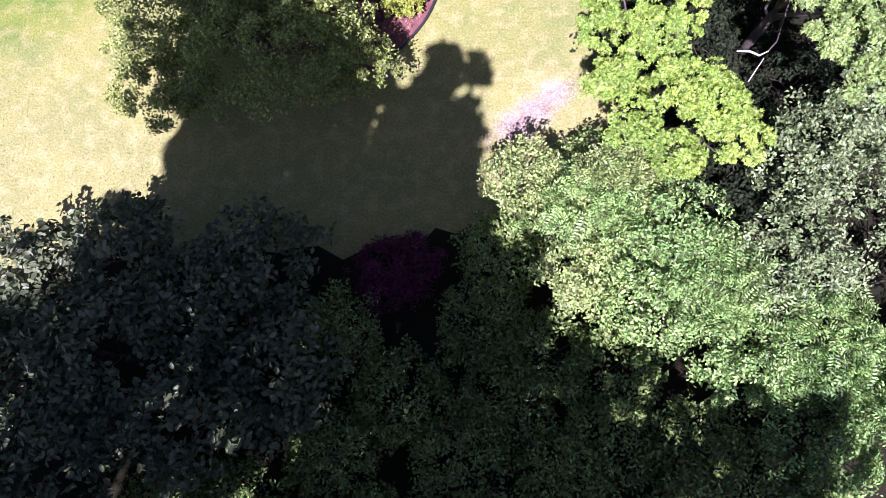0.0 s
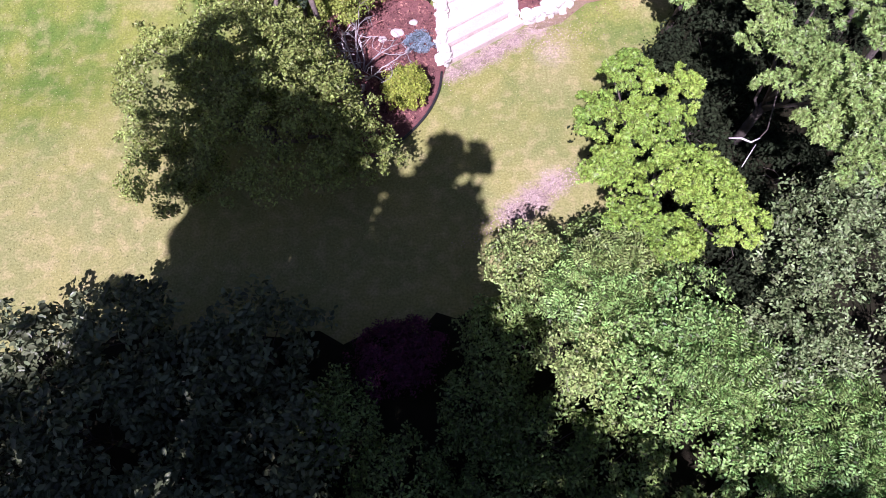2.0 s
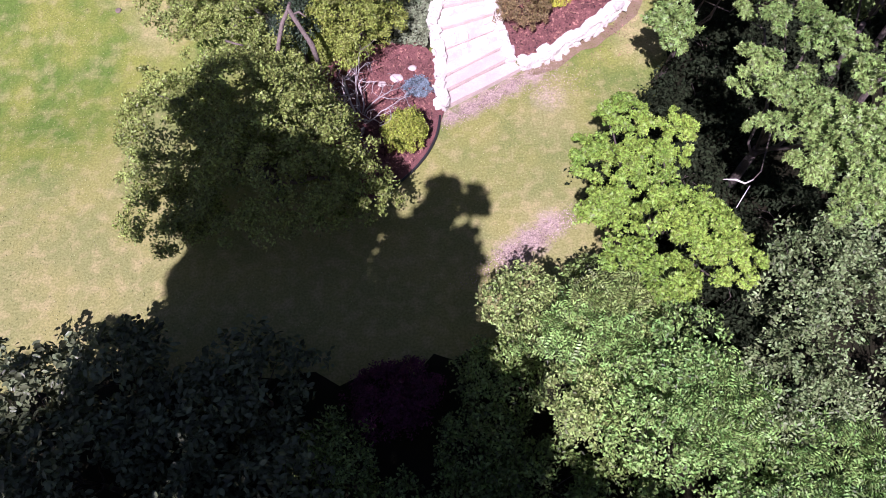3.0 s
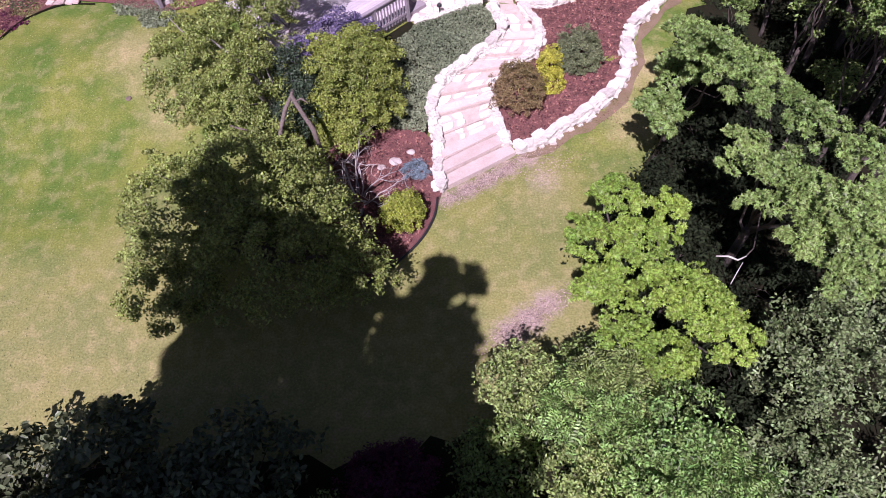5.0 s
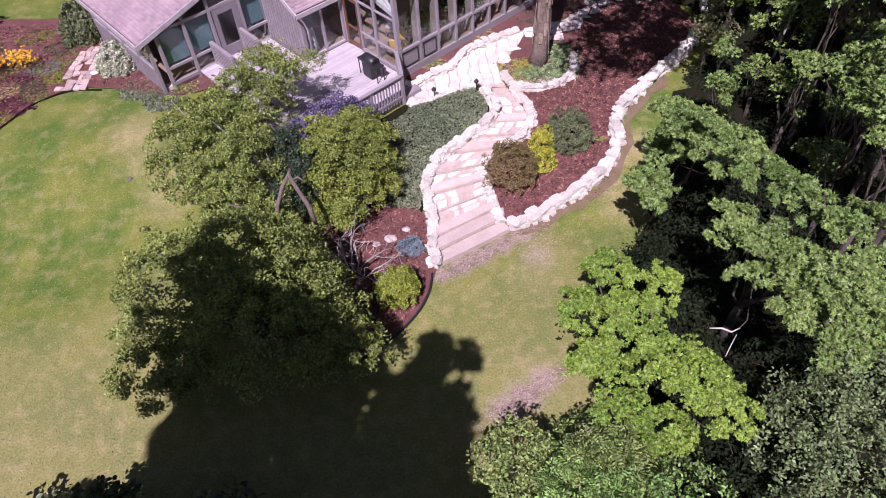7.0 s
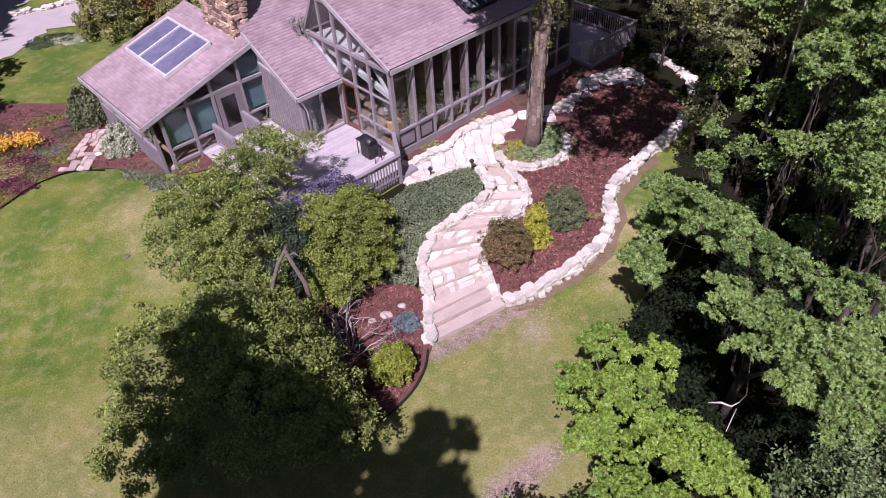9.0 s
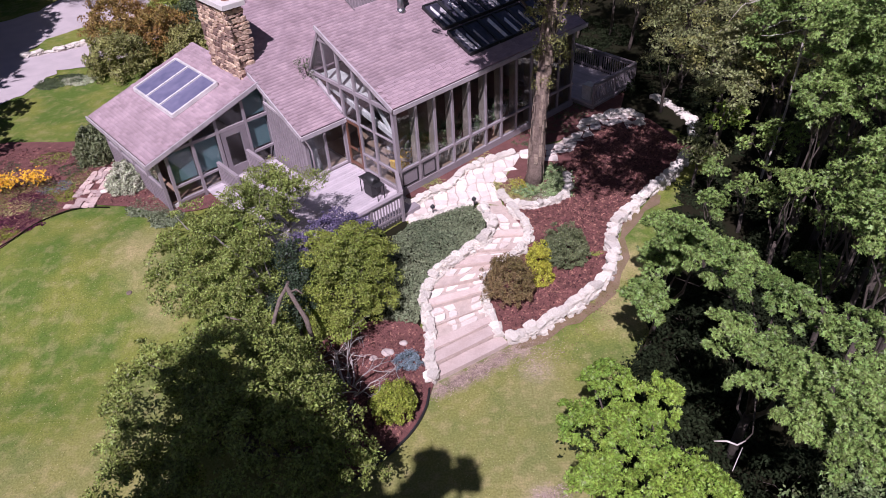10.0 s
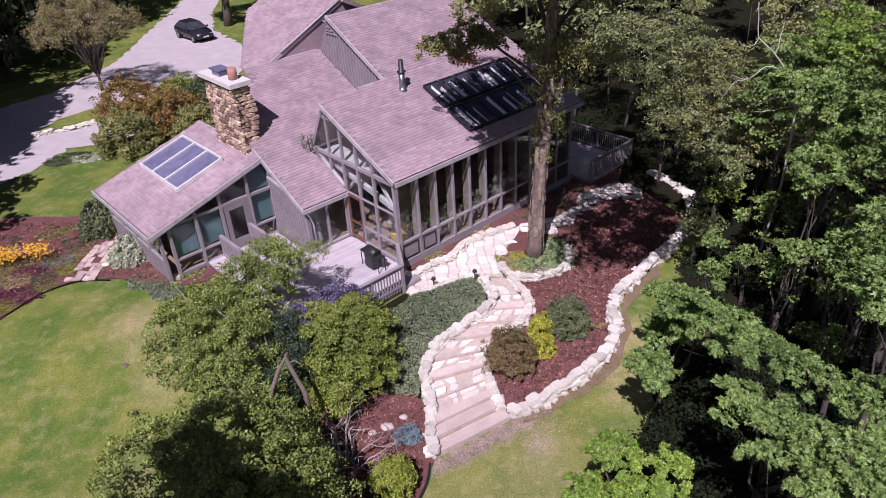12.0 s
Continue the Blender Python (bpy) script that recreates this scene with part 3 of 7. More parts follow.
def glass_material(name, tint, rough=0.02):
    m = bpy.data.materials.new(name)
    m.use_nodes = True
    n, l = m.node_tree.nodes, m.node_tree.links
    n.remove(n["Principled BSDF"])
    tr = n.new("ShaderNodeBsdfTransparent")
    tr.inputs["Color"].default_value = (*tint, 1)
    gl = n.new("ShaderNodeBsdfGlossy")
    gl.inputs["Roughness"].default_value = rough
    lw = n.new("ShaderNodeLayerWeight")
    power = n.new("ShaderNodeMath")
    power.operation = "POWER"
    power.inputs[1].default_value = 4.0
    l.new(lw.outputs["Facing"], power.inputs[0])
    gloss = n.new("ShaderNodeMapRange")
    gloss.inputs["To Min"].default_value, gloss.inputs["To Max"].default_value = 0.045, 0.9
    l.new(power.outputs[0], gloss.inputs["Value"])
    mx = n.new("ShaderNodeMixShader")
    l.new(gloss.outputs[0], mx.inputs[0])
    l.new(tr.outputs[0], mx.inputs[1])
    l.new(gl.outputs[0], mx.inputs[2])
    l.new(mx.outputs[0], n["Material Output"].inputs[0])
    return m


M_GLASS = glass_material("window_glass", (0.86, 0.9, 0.9))
M_TEAL = material("teal_blind", (0.16, 0.27, 0.28), 0.5, second=(0.11, 0.2, 0.22), scale=1.2, fine=4, bump=0.05)
M_PV = material("solar_glass", (0.13, 0.13, 0.22), 0.2, second=(0.21, 0.20, 0.30), scale=0.7, fine=3, bump=0.0)
# pale colour of the reflections laid on the roof panes
M_PANE_REFLECT = material("pane_reflection", (0.85, 0.81, 0.83), 0.6, second=(0.5, 0.47, 0.49), scale=2.5, fine=9, bump=0.05, random_ob=0.4)
# bluish base colour partly stands in for reflected sky
M_DARKGLASS = material("dark_roof_glass", (0.07, 0.066, 0.09), 0.12, second=(0.03, 0.03, 0.045), scale=1.4, fine=5, bump=0)
M_WHITE = material("white_frame", (0.78, 0.76, 0.74), 0.5, bump=0.05)

house = thing("house", hp(2, 6, 1.0), "grey wooden house with shingled roofs and a glazed sunroom", "house")


def mz(v):
    return 3.52 + 0.52 * (v - 3.3)


def sz(v):
    return 5.04 + 0.465 * v


def pz(u):
    return 3.37 + 0.3 * (u + 7.15)


def in_poly(x, y, poly):
    inside = False
    for (x0, y0), (x1, y1) in zip(poly, poly[1:] + poly[:1]):
        if (y0 > y) != (y1 > y) and x < (x1 - x0) * (y - y0) / (y1 - y0) + x0:
            inside = not inside
    return inside


def tab_mesh(w, d):
    bm = bmesh.new()
    add_hex(bm, [(-w / 2, 0, -0.012), (w / 2, 0, -0.012), (w / 2, d, -0.012), (-w / 2, d, -0.012),
                 (-w / 2, 0, 0.016), (w / 2, 0, 0.016), (w / 2, d, 0.002), (-w / 2, d, 0.002)])
    me = bpy.data.meshes.new("shingle")
    bm.to_mesh(me)
    bm.free()
    me.materials.append(M_SHINGLE_ONE)
    return me


TABS = [tab_mesh(0.235 + 0.02 * k, 0.17) for k in range(3)]


def roof_plane(outline, place, along_u, singles=0, thick=0.16, name="roof"):
    """A shingled roof: outline in (u, v), place(u, v) gives its top; along_u: the courses run along u."""
    bm = bmesh.new()
    slab(bm, [place(u, v) for u, v in outline], thick)
    roof = part(name, bm, M_ROOF, house, "weathered grey-brown shingled roof")
    o = place(0, 0)
    du = (place(1, 0) - o).normalized()
    dv = (place(0, 1) - o).normalized()
    lu, lv = (place(1, 0) - o).length, (place(0, 1) - o).length
    nrm = du.cross(dv).normalized()
    if along_u:
        run, rise, lr, ls = du, dv, lu, lv
    else:
        run, rise, lr, ls = dv, du, lv, lu
    us = [p[0] for p in outline]
    vs = [p[1] for p in outline]
    a0, a1, b0, b1 = (min(us), max(us), min(vs), max(vs)) if along_u else (min(vs), max(vs), min(us), max(us))
    turn = Matrix((run, rise, run.cross(rise))).transposed().to_4x4()
    flip = 1 if run.cross(rise).z > 0 else -1
    co, fa, made, row = [], [], 0, 0
    b = b0
    while b < b1 - 0.02:
        a = a0 + (0.13 if row % 2 else 0.0) + RNG.uniform(-0.03, 0.03)
        while a < a1:
            w = RNG.choice([0.235, 0.255, 0.275])
            ca, cb = a + w / lr / 2, b + 0.06
            u, v = (ca, cb) if along_u else (cb, ca)
            ends = [(a + 0.03, cb), (a + w / lr - 0.03, cb)]
            if in_poly(u, v, outline) and all(in_poly(*(e if along_u else e[::-1]), outline) for e in ends):
                uu, vv = (ca, b) if along_u else (b, ca)
                p = place(uu, vv) + nrm * (0.014 if nrm.z > 0 else -0.014)
                if made < singles:
                    ob = new("shingle", TABS[int(round((w - 0.235) / 0.02))])
                    m = Matrix.Translation(p) @ turn
                    if flip < 0:
                        m = m @ Matrix.Diagonal((1, 1, -1, 1))
                    ob.matrix_basis = m
                    attach(ob, roof)
                    made += 1
                else:
                    s = run * (w / 2)
                    up = nrm if nrm.z > 0 else -nrm
                    r = rise * 0.17
                    base = len(co)
                    co += [p - s + up * 0.016, p + s + up * 0.016, p + s + r, p - s + r, p - s - up * 0.012, p + s - up * 0.012]
                    fa += [(base, base + 1, base + 2, base + 3), (base + 4, base + 5, base + 1, base)]
            a += (w + 0.006) / lr
        b += 0.145 / ls
        row += 1
    if fa:
        ob = array_mesh("shingle_layer", np.array(co), np.array(fa), M_SHINGLE)
        attach(ob, roof)
        tagged(ob, kind="stuff")
    return roof


def upost(u, v, z0, z1, w=0.1, name="post", mat=None, d=None):
    bm = bmesh.new()
    box_uv(bm, u - w / 2, u + w / 2, v - (d or w) / 2, v + (d or w) / 2, z0, z1)
    return part(name, bm, mat or M_TRIM, house)


def pane(corners, off, name="pane", mat=None, parent=None):
    bm = bmesh.new()
    wall_plate(bm, corners, off)
    ob = part(name, bm, mat or M_GLASS, parent or house)
    ob.visible_shadow = mat is not None
    return ob


def bar(a, b, w=0.08, h=0.1, name="rail", mat=None, parent=None):
    bm = bmesh.new()
    beam(bm, a, b, w, h)
    return part(name, bm, mat or M_TRIM, parent or house)


# roofs
roof_plane([(-0.12, -0.2), (10.9, -0.2), (10.9, 4.45), (-0.12, 4.15)], lambda u, v: hp(u, v, sz(v)), True, singles=300)
roof_plane([(-2.15, 3.15), (-0.0, 3.15), (0.0, 5.4), (4.0, 5.4), (4.0, 10.2), (-0.05, 10.2), (-0.05, 9.4), (-2.15, 9.1)], lambda u, v: hp(u, v, mz(v)), True)
roof_plane([(3.95, 4.4), (11.6, 4.4), (11.6, 9.15), (3.95, 9.15)], lambda u, v: hp(u, v, 6.78 + 0.555 * (v - 5.5)), True)
roof_plane([(-7.25, 5.85), (-2.02, 5.85), (-2.02, 11.7), (-7.25, 11.7)], lambda u, v: hp(u, v, pz(u)), False)
roof_plane([(0.3, 10.21), (5.6, 10.21), (5.6, 16.0), (3.6, 16.0), (2.59, 14.6), (0.62, 11.8)], lambda u, v: hp(u, v, 7.42 + 0.475 * (u - 1.96)), False)
roof_plane([(-0.05, 10.2), (12.0, 10.2), (12.0, 17.5), (2.6, 17.5), (2.6, 14.2)], lambda u, v: hp(u, v, mz(10.2) - 0.45 * (v - 10.2) - 0.05), True)
roof_plane([(5.6, 10.0), (11.6, 10.0), (11.6, 14.8), (5.6, 14.8)], lambda u, v: hp(u, v, 9.15 - 0.475 * (u - 5.6)), False)

bm = bmesh.new()
wall_plate(bm, [hp(0.3, 10.22, 6.0), hp(9.6, 10.22, 6.0), hp(9.6, 10.22, 7.1), hp(5.6, 10.22, 9.0), hp(0.3, 10.22, 6.5)], HV * 0.1)
part("wall", bm, M_SHINGLE, house, "shingled face of the rear gable")
bm = bmesh.new()
slab(bm, [hp(0.1, 0.15, sz(0.15) - 0.2), hp(10.4, 0.15, sz(0.15) - 0.2), hp(10.4, 4.0, sz(4.0) - 0.2), hp(0.1, 4.0, sz(4.0) - 0.2)], 0.05)
part("ceiling_lining", bm, M_INNER, house)
# fascias, gutters and rake boards
for a, b in ((hp(-0.15, -0.26, sz(-0.26) - 0.07), hp(10.95, -0.26, sz(-0.26) - 0.07)),
             (hp(-0.17, -0.2, sz(-0.2) - 0.06), hp(-0.17, 4.15, sz(4.15) - 0.06)),
             (hp(-2.2, 3.09, mz(3.09) - 0.07), hp(-0.05, 3.09, mz(3.09) - 0.07)),
             (hp(-2.2, 3.1, mz(3.1) - 0.07), hp(-2.2, 6.4, mz(6.4) - 0.07)),
             (hp(-7.31, 5.8, pz(-7.31) - 0.07), hp(-7.31, 11.75, pz(-7.31) - 0.07)),
             (hp(-7.3, 5.79, pz(-7.3) - 0.07), hp(-2.1, 5.79, pz(-2.1) - 0.07)),
             (hp(0.3, 10.19, 6.56), hp(5.6, 10.19, 9.06)),
             (hp(3.9, 4.4, 6.12), hp(3.9, 9.15, 8.76))):
    bar(a, b, 0.06, 0.17, "fascia", M_FASCIA)
bm = bmesh.new()
tube(bm, [hp(1.9, 10.16, 7.42), hp(5.5, 10.16, 9.12)], [0.05, 0.05], 8)
part("gutter", bm, M_FASCIA, house)
bm = bmesh.new()
tube(bm, [hp(-2.1, 3.1, 3.3), hp(-1.9, 3.2, 3.0), hp(-1.75, 3.25, 2.6), hp(-1.75, 3.25, 1.35)], [0.04] * 4, 8)
part("downspout", bm, M_FASCIA, house)

# foundation and inner floor, back walls
bm = bmesh.new()
box_uv(bm, 0.0, 10.6, 0.0, 9.0, 0.7, 1.22)
part("foundation", bm, M_CONCRETE, house)
bm = bmesh.new()
box_uv(bm, 0.1, 10.5, 0.1, 8.9, 1.23, 1.3)
part("floor", bm, M_FLOORW, house)
bm = bmesh.new()
wall_plate(bm, [hp(0.2, 5.3, 1.3), hp(10.5, 5.3, 1.3), hp(10.5, 5.3, 6.1), hp(0.2, 5.3, 4.45)], HV * 0.12)
part("inner_wall", bm, M_PANEL, house)
bm = bmesh.new()
box_uv(bm, 10.45, 10.6, 0.1, 9.0, 1.2, 4.85)
part("wall", bm, M_SIDING, house)
bm = bmesh.new()
wall_plate(bm, [hp(4.03, 4.4, 4.08), hp(4.03, 8.16, 6.03), hp(4.03, 10.13, 7.07), hp(4.03, 9.12, 8.7), hp(4.03, 5.4, 6.6)], HU * 0.12)
upper_wall = part("wall", bm, M_SIDING, house, "grey siding of the upper gable")
v = 5.9
while v < 10.0:
    top = 6.62 + 0.555 * (v - 5.5) if v < 9.12 else 8.7 - 1.61 * (v - 9.12)
    bm = bmesh.new()
    box_uv(bm, 3.99, 4.03, v - 0.025, v + 0.025, mz(v) + 0.02, top)
    part("batten", bm, M_TRIM, upper_wall)
    v += 0.22
for k in range(5):
    z = 8.0 + 0.13 * k
    bar(hp(3.985, 9.0 - 0.42 + 0.03 * k + 0.2 * k, z), hp(3.985, 9.45 - 0.06 * k, z), 0.05, 0.06, "louvre", M_TRIM, upper_wall)
# rear body
bm = bmesh.new()
box_uv(bm, 2.8, 11.4, 9.0, 17.2, 0.7, 3.9)
part("wall", bm, M_SIDING, house)
bm = bmesh.new()
wall_plate(bm, [hp(2.8, 14.7, 0.7), hp(11.4, 14.7, 0.7), hp(11.4, 14.7, 6.2), hp(5.6, 14.7, 8.9), hp(2.8, 14.7, 7.4)], HV * 0.1)
part("wall", bm, M_SIDING, house)

# glazed long side of the sunroom
POSTS = [0.0] + [1.05 + 0.93 * k for k in range(11)]
for i, u in enumerate(POSTS):
    upost(u, 0.0, 1.05, sz(0) - 0.1, 0.16 if i == 0 else 0.1)
bar(hp(-0.05, 0, 4.86), hp(10.5, 0, 4.86), 0.14, 0.16, "beam")
bar(hp(0, 0, 2.16), hp(10.5, 0, 2.16), 0.12, 0.09, "sill")
bar(hp(0, 0, 1.28), hp(10.5, 0, 1.28), 0.12, 0.14, "sill")
bm = bmesh.new()
box_uv(bm, -0.02, 10.55, -0.06, 0.04, 0.85, 1.2)
part("skirting", bm, M_TRIM, house)
for i, (a, b) in enumerate(zip(POSTS, POSTS[1:])):
    pane([hp(a + 0.05, 0, 2.2), hp(b - 0.05, 0, 2.2), hp(b - 0.05, 0, 4.78), hp(a + 0.05, 0, 4.78)], HV * 0.012, parent=house)
    bm = bmesh.new()
    box_uv(bm, a + 0.05, b - 0.05, -0.02, 0.02, 1.33, 2.13)
    if i > 1:
        bm.free()
        pane([hp(a + 0.05, 0, 1.34), hp(b - 0.05, 0, 1.34), hp(b - 0.05, 0, 2.12), hp(a + 0.05, 0, 2.12)], HV * 0.012, parent=house)
        upost(b, 0.22, 1.3, 4.8, 0.06, "fin", M_FIN, 0.3)
        continue
    p = part("panel", bm, M_SIDING, house)
    for z in (1.45, 2.02):
        bar(hp(a + 0.15, -0.03, z), hp(b - 0.15, -0.03, z), 0.03, 0.04, "moulding", M_BLACK, p)
    for u in (a + 0.15, b - 0.15):
        bar(hp(u, -0.03, 1.45), hp(u, -0.03, 2.02), 0.04, 0.03, "moulding", M_BLACK, p)
    # inner fin seen through the glass
    upost(b, 0.22, 1.3, 4.8, 0.06, "fin", M_FIN, 0.3)

# glazed gable end of the sunroom
GZ = {0.0: sz(0.0), 1.27: sz(1.27), 2.25: sz(2.25), 3.2: sz(3.2), 4.08: 6.8}
for v in (1.27, 2.25, 3.2):
    upost(0.0, v, 1.3, GZ[v] - 0.12, 0.11)
upost(0.0, 4.1, 4.1, 6.75, 0.09)
bar(hp(0, 0, sz(0) - 0.12), hp(0, 4.08, 6.8), 0.12, 0.14, "rake_beam")
bar(hp(0, 4.08, 6.85), hp(0, 5.34, 4.75), 0.12, 0.12, "rake_beam")
bar(hp(0, 3.3, 3.6), hp(0, 5.34, 4.8), 0.14, 0.12, "flashing", M_FASCIA)
bar(hp(0, 0, 4.72), hp(0, 5.2, 4.78), 0.12, 0.14, "beam")
bar(hp(0, 3.2, 6.35), hp(0, 4.3, 6.35), 0.1, 0.09, "rail")
bar(hp(0, 0, 3.42), hp(0, 3.2, 3.42), 0.08, 0.06, "rail")
bar(hp(0, 0, 2.12), hp(0, 2.25, 2.12), 0.1, 0.08, "rail")
bar(hp(0, 0, 1.36), hp(0, 2.25, 1.36), 0.12, 0.14, "sill")
VS = [0.0, 1.27, 2.25]
for a, b in zip(VS, VS[1:]):
    for z0, z1 in ((1.43, 2.08), (2.16, 3.39), (3.45, 4.65)):
        pane([hp(0, a + 0.05, z0), hp(0, b - 0.05, z0), hp(0, b - 0.05, z1), hp(0, a + 0.05, z1)], HU * 0.012)
pane([hp(0, 2.3, 3.45), hp(0, 3.15, 3.45), hp(0, 3.15, 4.65), hp(0, 2.3, 4.65)], HU * 0.012)
for a, b in ((0.25, 1.27), (1.27, 2.25), (2.25, 3.2)):
    pane([hp(0, a + 0.05, 4.8), hp(0, b - 0.05, 4.8), hp(0, b - 0.05, sz(b) - 0.2), hp(0, a + 0.05, sz(a) - 0.2)], HU * 0.012)
pane([hp(0, 3.25, 4.85), hp(0, 4.05, 4.85), hp(0, 4.05, 6.3), hp(0, 3.25, 6.3)], HU * 0.012)
pane([hp(0, 3.25, 6.4), hp(0, 4.05, 6.4), hp(0, 4.05, 6.72), hp(0, 3.25, 6.4)][:3], HU * 0.012)
pane([hp(0, 4.15, 4.85), hp(0, 5.2, 4.85), hp(0, 4.15, 6.6)], HU * 0.012)
pane([hp(0, 3.25, 3.7), hp(0, 5.0, 4.68), hp(0, 3.25, 4.68)], HU * 0.012)
bm = bmesh.new()
wall_plate(bm, [hp(0.05, 4.1, 6.8), hp(0.05, 5.34, 4.75), hp(4.0, 5.34, 4.75), hp(4.0, 4.5, 6.9)], HV * 0.06)
part("wall", bm, M_SIDING, house)
# white painted tie beam and braces behind the gable glass
bar(hp(0.3, 0.5, 3.4), hp(0.3, 2.0, 5.2), 0.1, 0.1, "brace", M_WHITE)
bar(hp(0.3, 3.4, 3.4), hp(0.3, 2.0, 5.0), 0.1, 0.1, "brace", M_WHITE)
bar(hp(0.3, 0.3, 3.42), hp(0.3, 4.6, 4.3), 0.16, 0.2, "tie_beam", M_WHITE)
bar(hp(1.0, 1.0, 4.4), hp(1.0, 4.8, 4.4), 0.16, 0.2, "tie_beam", M_WHITE)
# white slab added to give the bright patches behind the gable glass
bm = bmesh.new()
box_uv(bm, 0.12, 0.95, 1.6, 4.9, 4.62, 4.7)
part("white_slab", bm, M_WHITE, house, "white slab added behind the gable glass")
# door in the gable end
door = thing("door_1", hp(0, 2.7, 1.3), "brown wooden glazed door on the deck, closed", "door", kind="structure")
for a, b in ((hp(-0.03, 2.3, 1.33), hp(-0.03, 2.3, 3.36)), (hp(-0.03, 3.12, 1.33), hp(-0.03, 3.12, 3.36))):
    bar(a, b, 0.1, 0.06, "door_stile", M_WOODDOOR, door)
for z in (1.43, 2.15, 3.32):
    bar(hp(-0.03, 2.3, z), hp(-0.03, 3.12, z), 0.05, 0.14 if z < 2 else 0.1, "door_rail", M_WOODDOOR, door)
pane([hp(-0.03, 2.35, 2.2), hp(-0.03, 3.07, 2.2), hp(-0.03, 3.07, 3.27), hp(-0.03, 2.35, 3.27)], HU * 0.01, parent=door)
pane([hp(-0.03, 2.35, 1.5), hp(-0.03, 3.07, 1.5), hp(-0.03, 3.07, 2.1), hp(-0.03, 2.35, 2.1)], HU * 0.01, parent=door)
bm = bmesh.new()
box_uv(bm, -0.12, -0.05, 2.38, 2.42, 2.2, 2.36)
part("door_handle", bm, M_METAL, door, "metal door handle")

# glazed doors under the low eave
bm = bmesh.new()
box_uv(bm, -1.9, 0.0, 3.28, 3.4, 3.28, 3.42)
part("lintel", bm, M_TRIM, house)
for u in (-1.9, -1.02, -0.08):
    upost(u, 3.34, 1.3, 3.3, 0.1)
bar(hp(-1.9, 3.34, 1.36), hp(-0.08, 3.34, 1.36), 0.1, 0.1, "sill", M_FASCIA)
for a, b in ((-1.85, -1.07), (-0.97, -0.13)):
    pane([hp(a, 3.34, 1.42), hp(b, 3.34, 1.42), hp(b, 3.34, 3.27), hp(a, 3.34, 3.27)], HV * 0.012)
bm = bmesh.new()
wall_plate(bm, [hp(-1.84, 3.55, 1.35), hp(-1.2, 3.55, 1.35), hp(-1.45, 3.55, 3.2), hp(-1.84, 3.55, 3.25)], HV * 0.04)
part("curtain", bm, M_CURTAIN, house, "pale drawn-back curtain")
bm = bmesh.new()
box_uv(bm, -1.95, 0.0, 5.2, 5.3, 0.9, 4.4)
part("inner_wall", bm, M_INNER, house)
bm = bmesh.new()
box_uv(bm, -1.95, 0.0, 3.35, 5.25, 1.1, 1.3)
part("floor", bm, M_FLOORW, house)

# siding wall at the end of the main roof
bm = bmesh.new()
wall_plate(bm, [hp(-1.97, 3.34, 0.9), hp(-1.97, 6.0, 0.9), hp(-1.97, 6.0, 3.86), hp(-1.97, 3.34, 3.44)], HU * 0.1)
end_wall = part("wall", bm, M_SIDING, house, "grey vertical board siding")
k = 0
while 3.42 + 0.19 * k < 6.0:
    v = 3.42 + 0.19 * k
    bm = bmesh.new()
    box_uv(bm, -2.0, -1.97, v - 0.02, v + 0.02, 0.9, 3.44 + (v - 3.34) * 0.158)
    part("batten", bm, M_TRIM, end_wall)
    k += 1
bar(hp(-1.98, 3.34, 3.46), hp(-1.98, 6.0, 3.88), 0.06, 0.1, "trim_board", M_FASCIA)
pane([hp(-1.95, 3.5, 3.52), hp(-1.95, 5.9, 3.92), hp(-1.95, 5.9, 4.7)], HU * 0.012)
bar(hp(-1.98, 4.5, 3.62), hp(-1.98, 4.5, 4.05), 0.05, 0.05, "mullion")
upost(-1.95, 3.34, 0.9, 3.4, 0.1)

# porch wing
bm = bmesh.new()
box_uv(bm, -6.85, -1.98, 6.0, 11.5, 0.7, 1.2)
part("foundation", bm, M_CONCRETE, house)
bm = bmesh.new()
box_uv(bm, -6.8, -2.0, 6.1, 11.4, 1.2, 1.28)
part("floor", bm, M_FLOORW, house)
PU = [-6.47, -5.35, -4.25, -2.98, -1.92]
for u in PU:
    upost(u, 5.98, 1.0, pz(u) - 0.15, 0.12)
bar(hp(-6.85, 5.98, 3.42), hp(-1.95, 5.98, 3.42), 0.1, 0.12, "rail")
bar(hp(-6.85, 5.98, pz(-6.85) - 0.22), hp(-1.95, 5.98, pz(-1.95) - 0.22), 0.1, 0.14, "rake_beam")
bar(hp(-6.45, 5.98, 1.9), hp(-4.25, 5.98, 1.9), 0.1, 0.09, "sill")
bar(hp(-6.45, 5.98, 1.26), hp(-1.95, 5.98, 1.26), 0.12, 0.12, "sill")
bar(hp(-2.98, 5.98, 1.98), hp(-1.95, 5.98, 1.98), 0.1, 0.09, "sill")
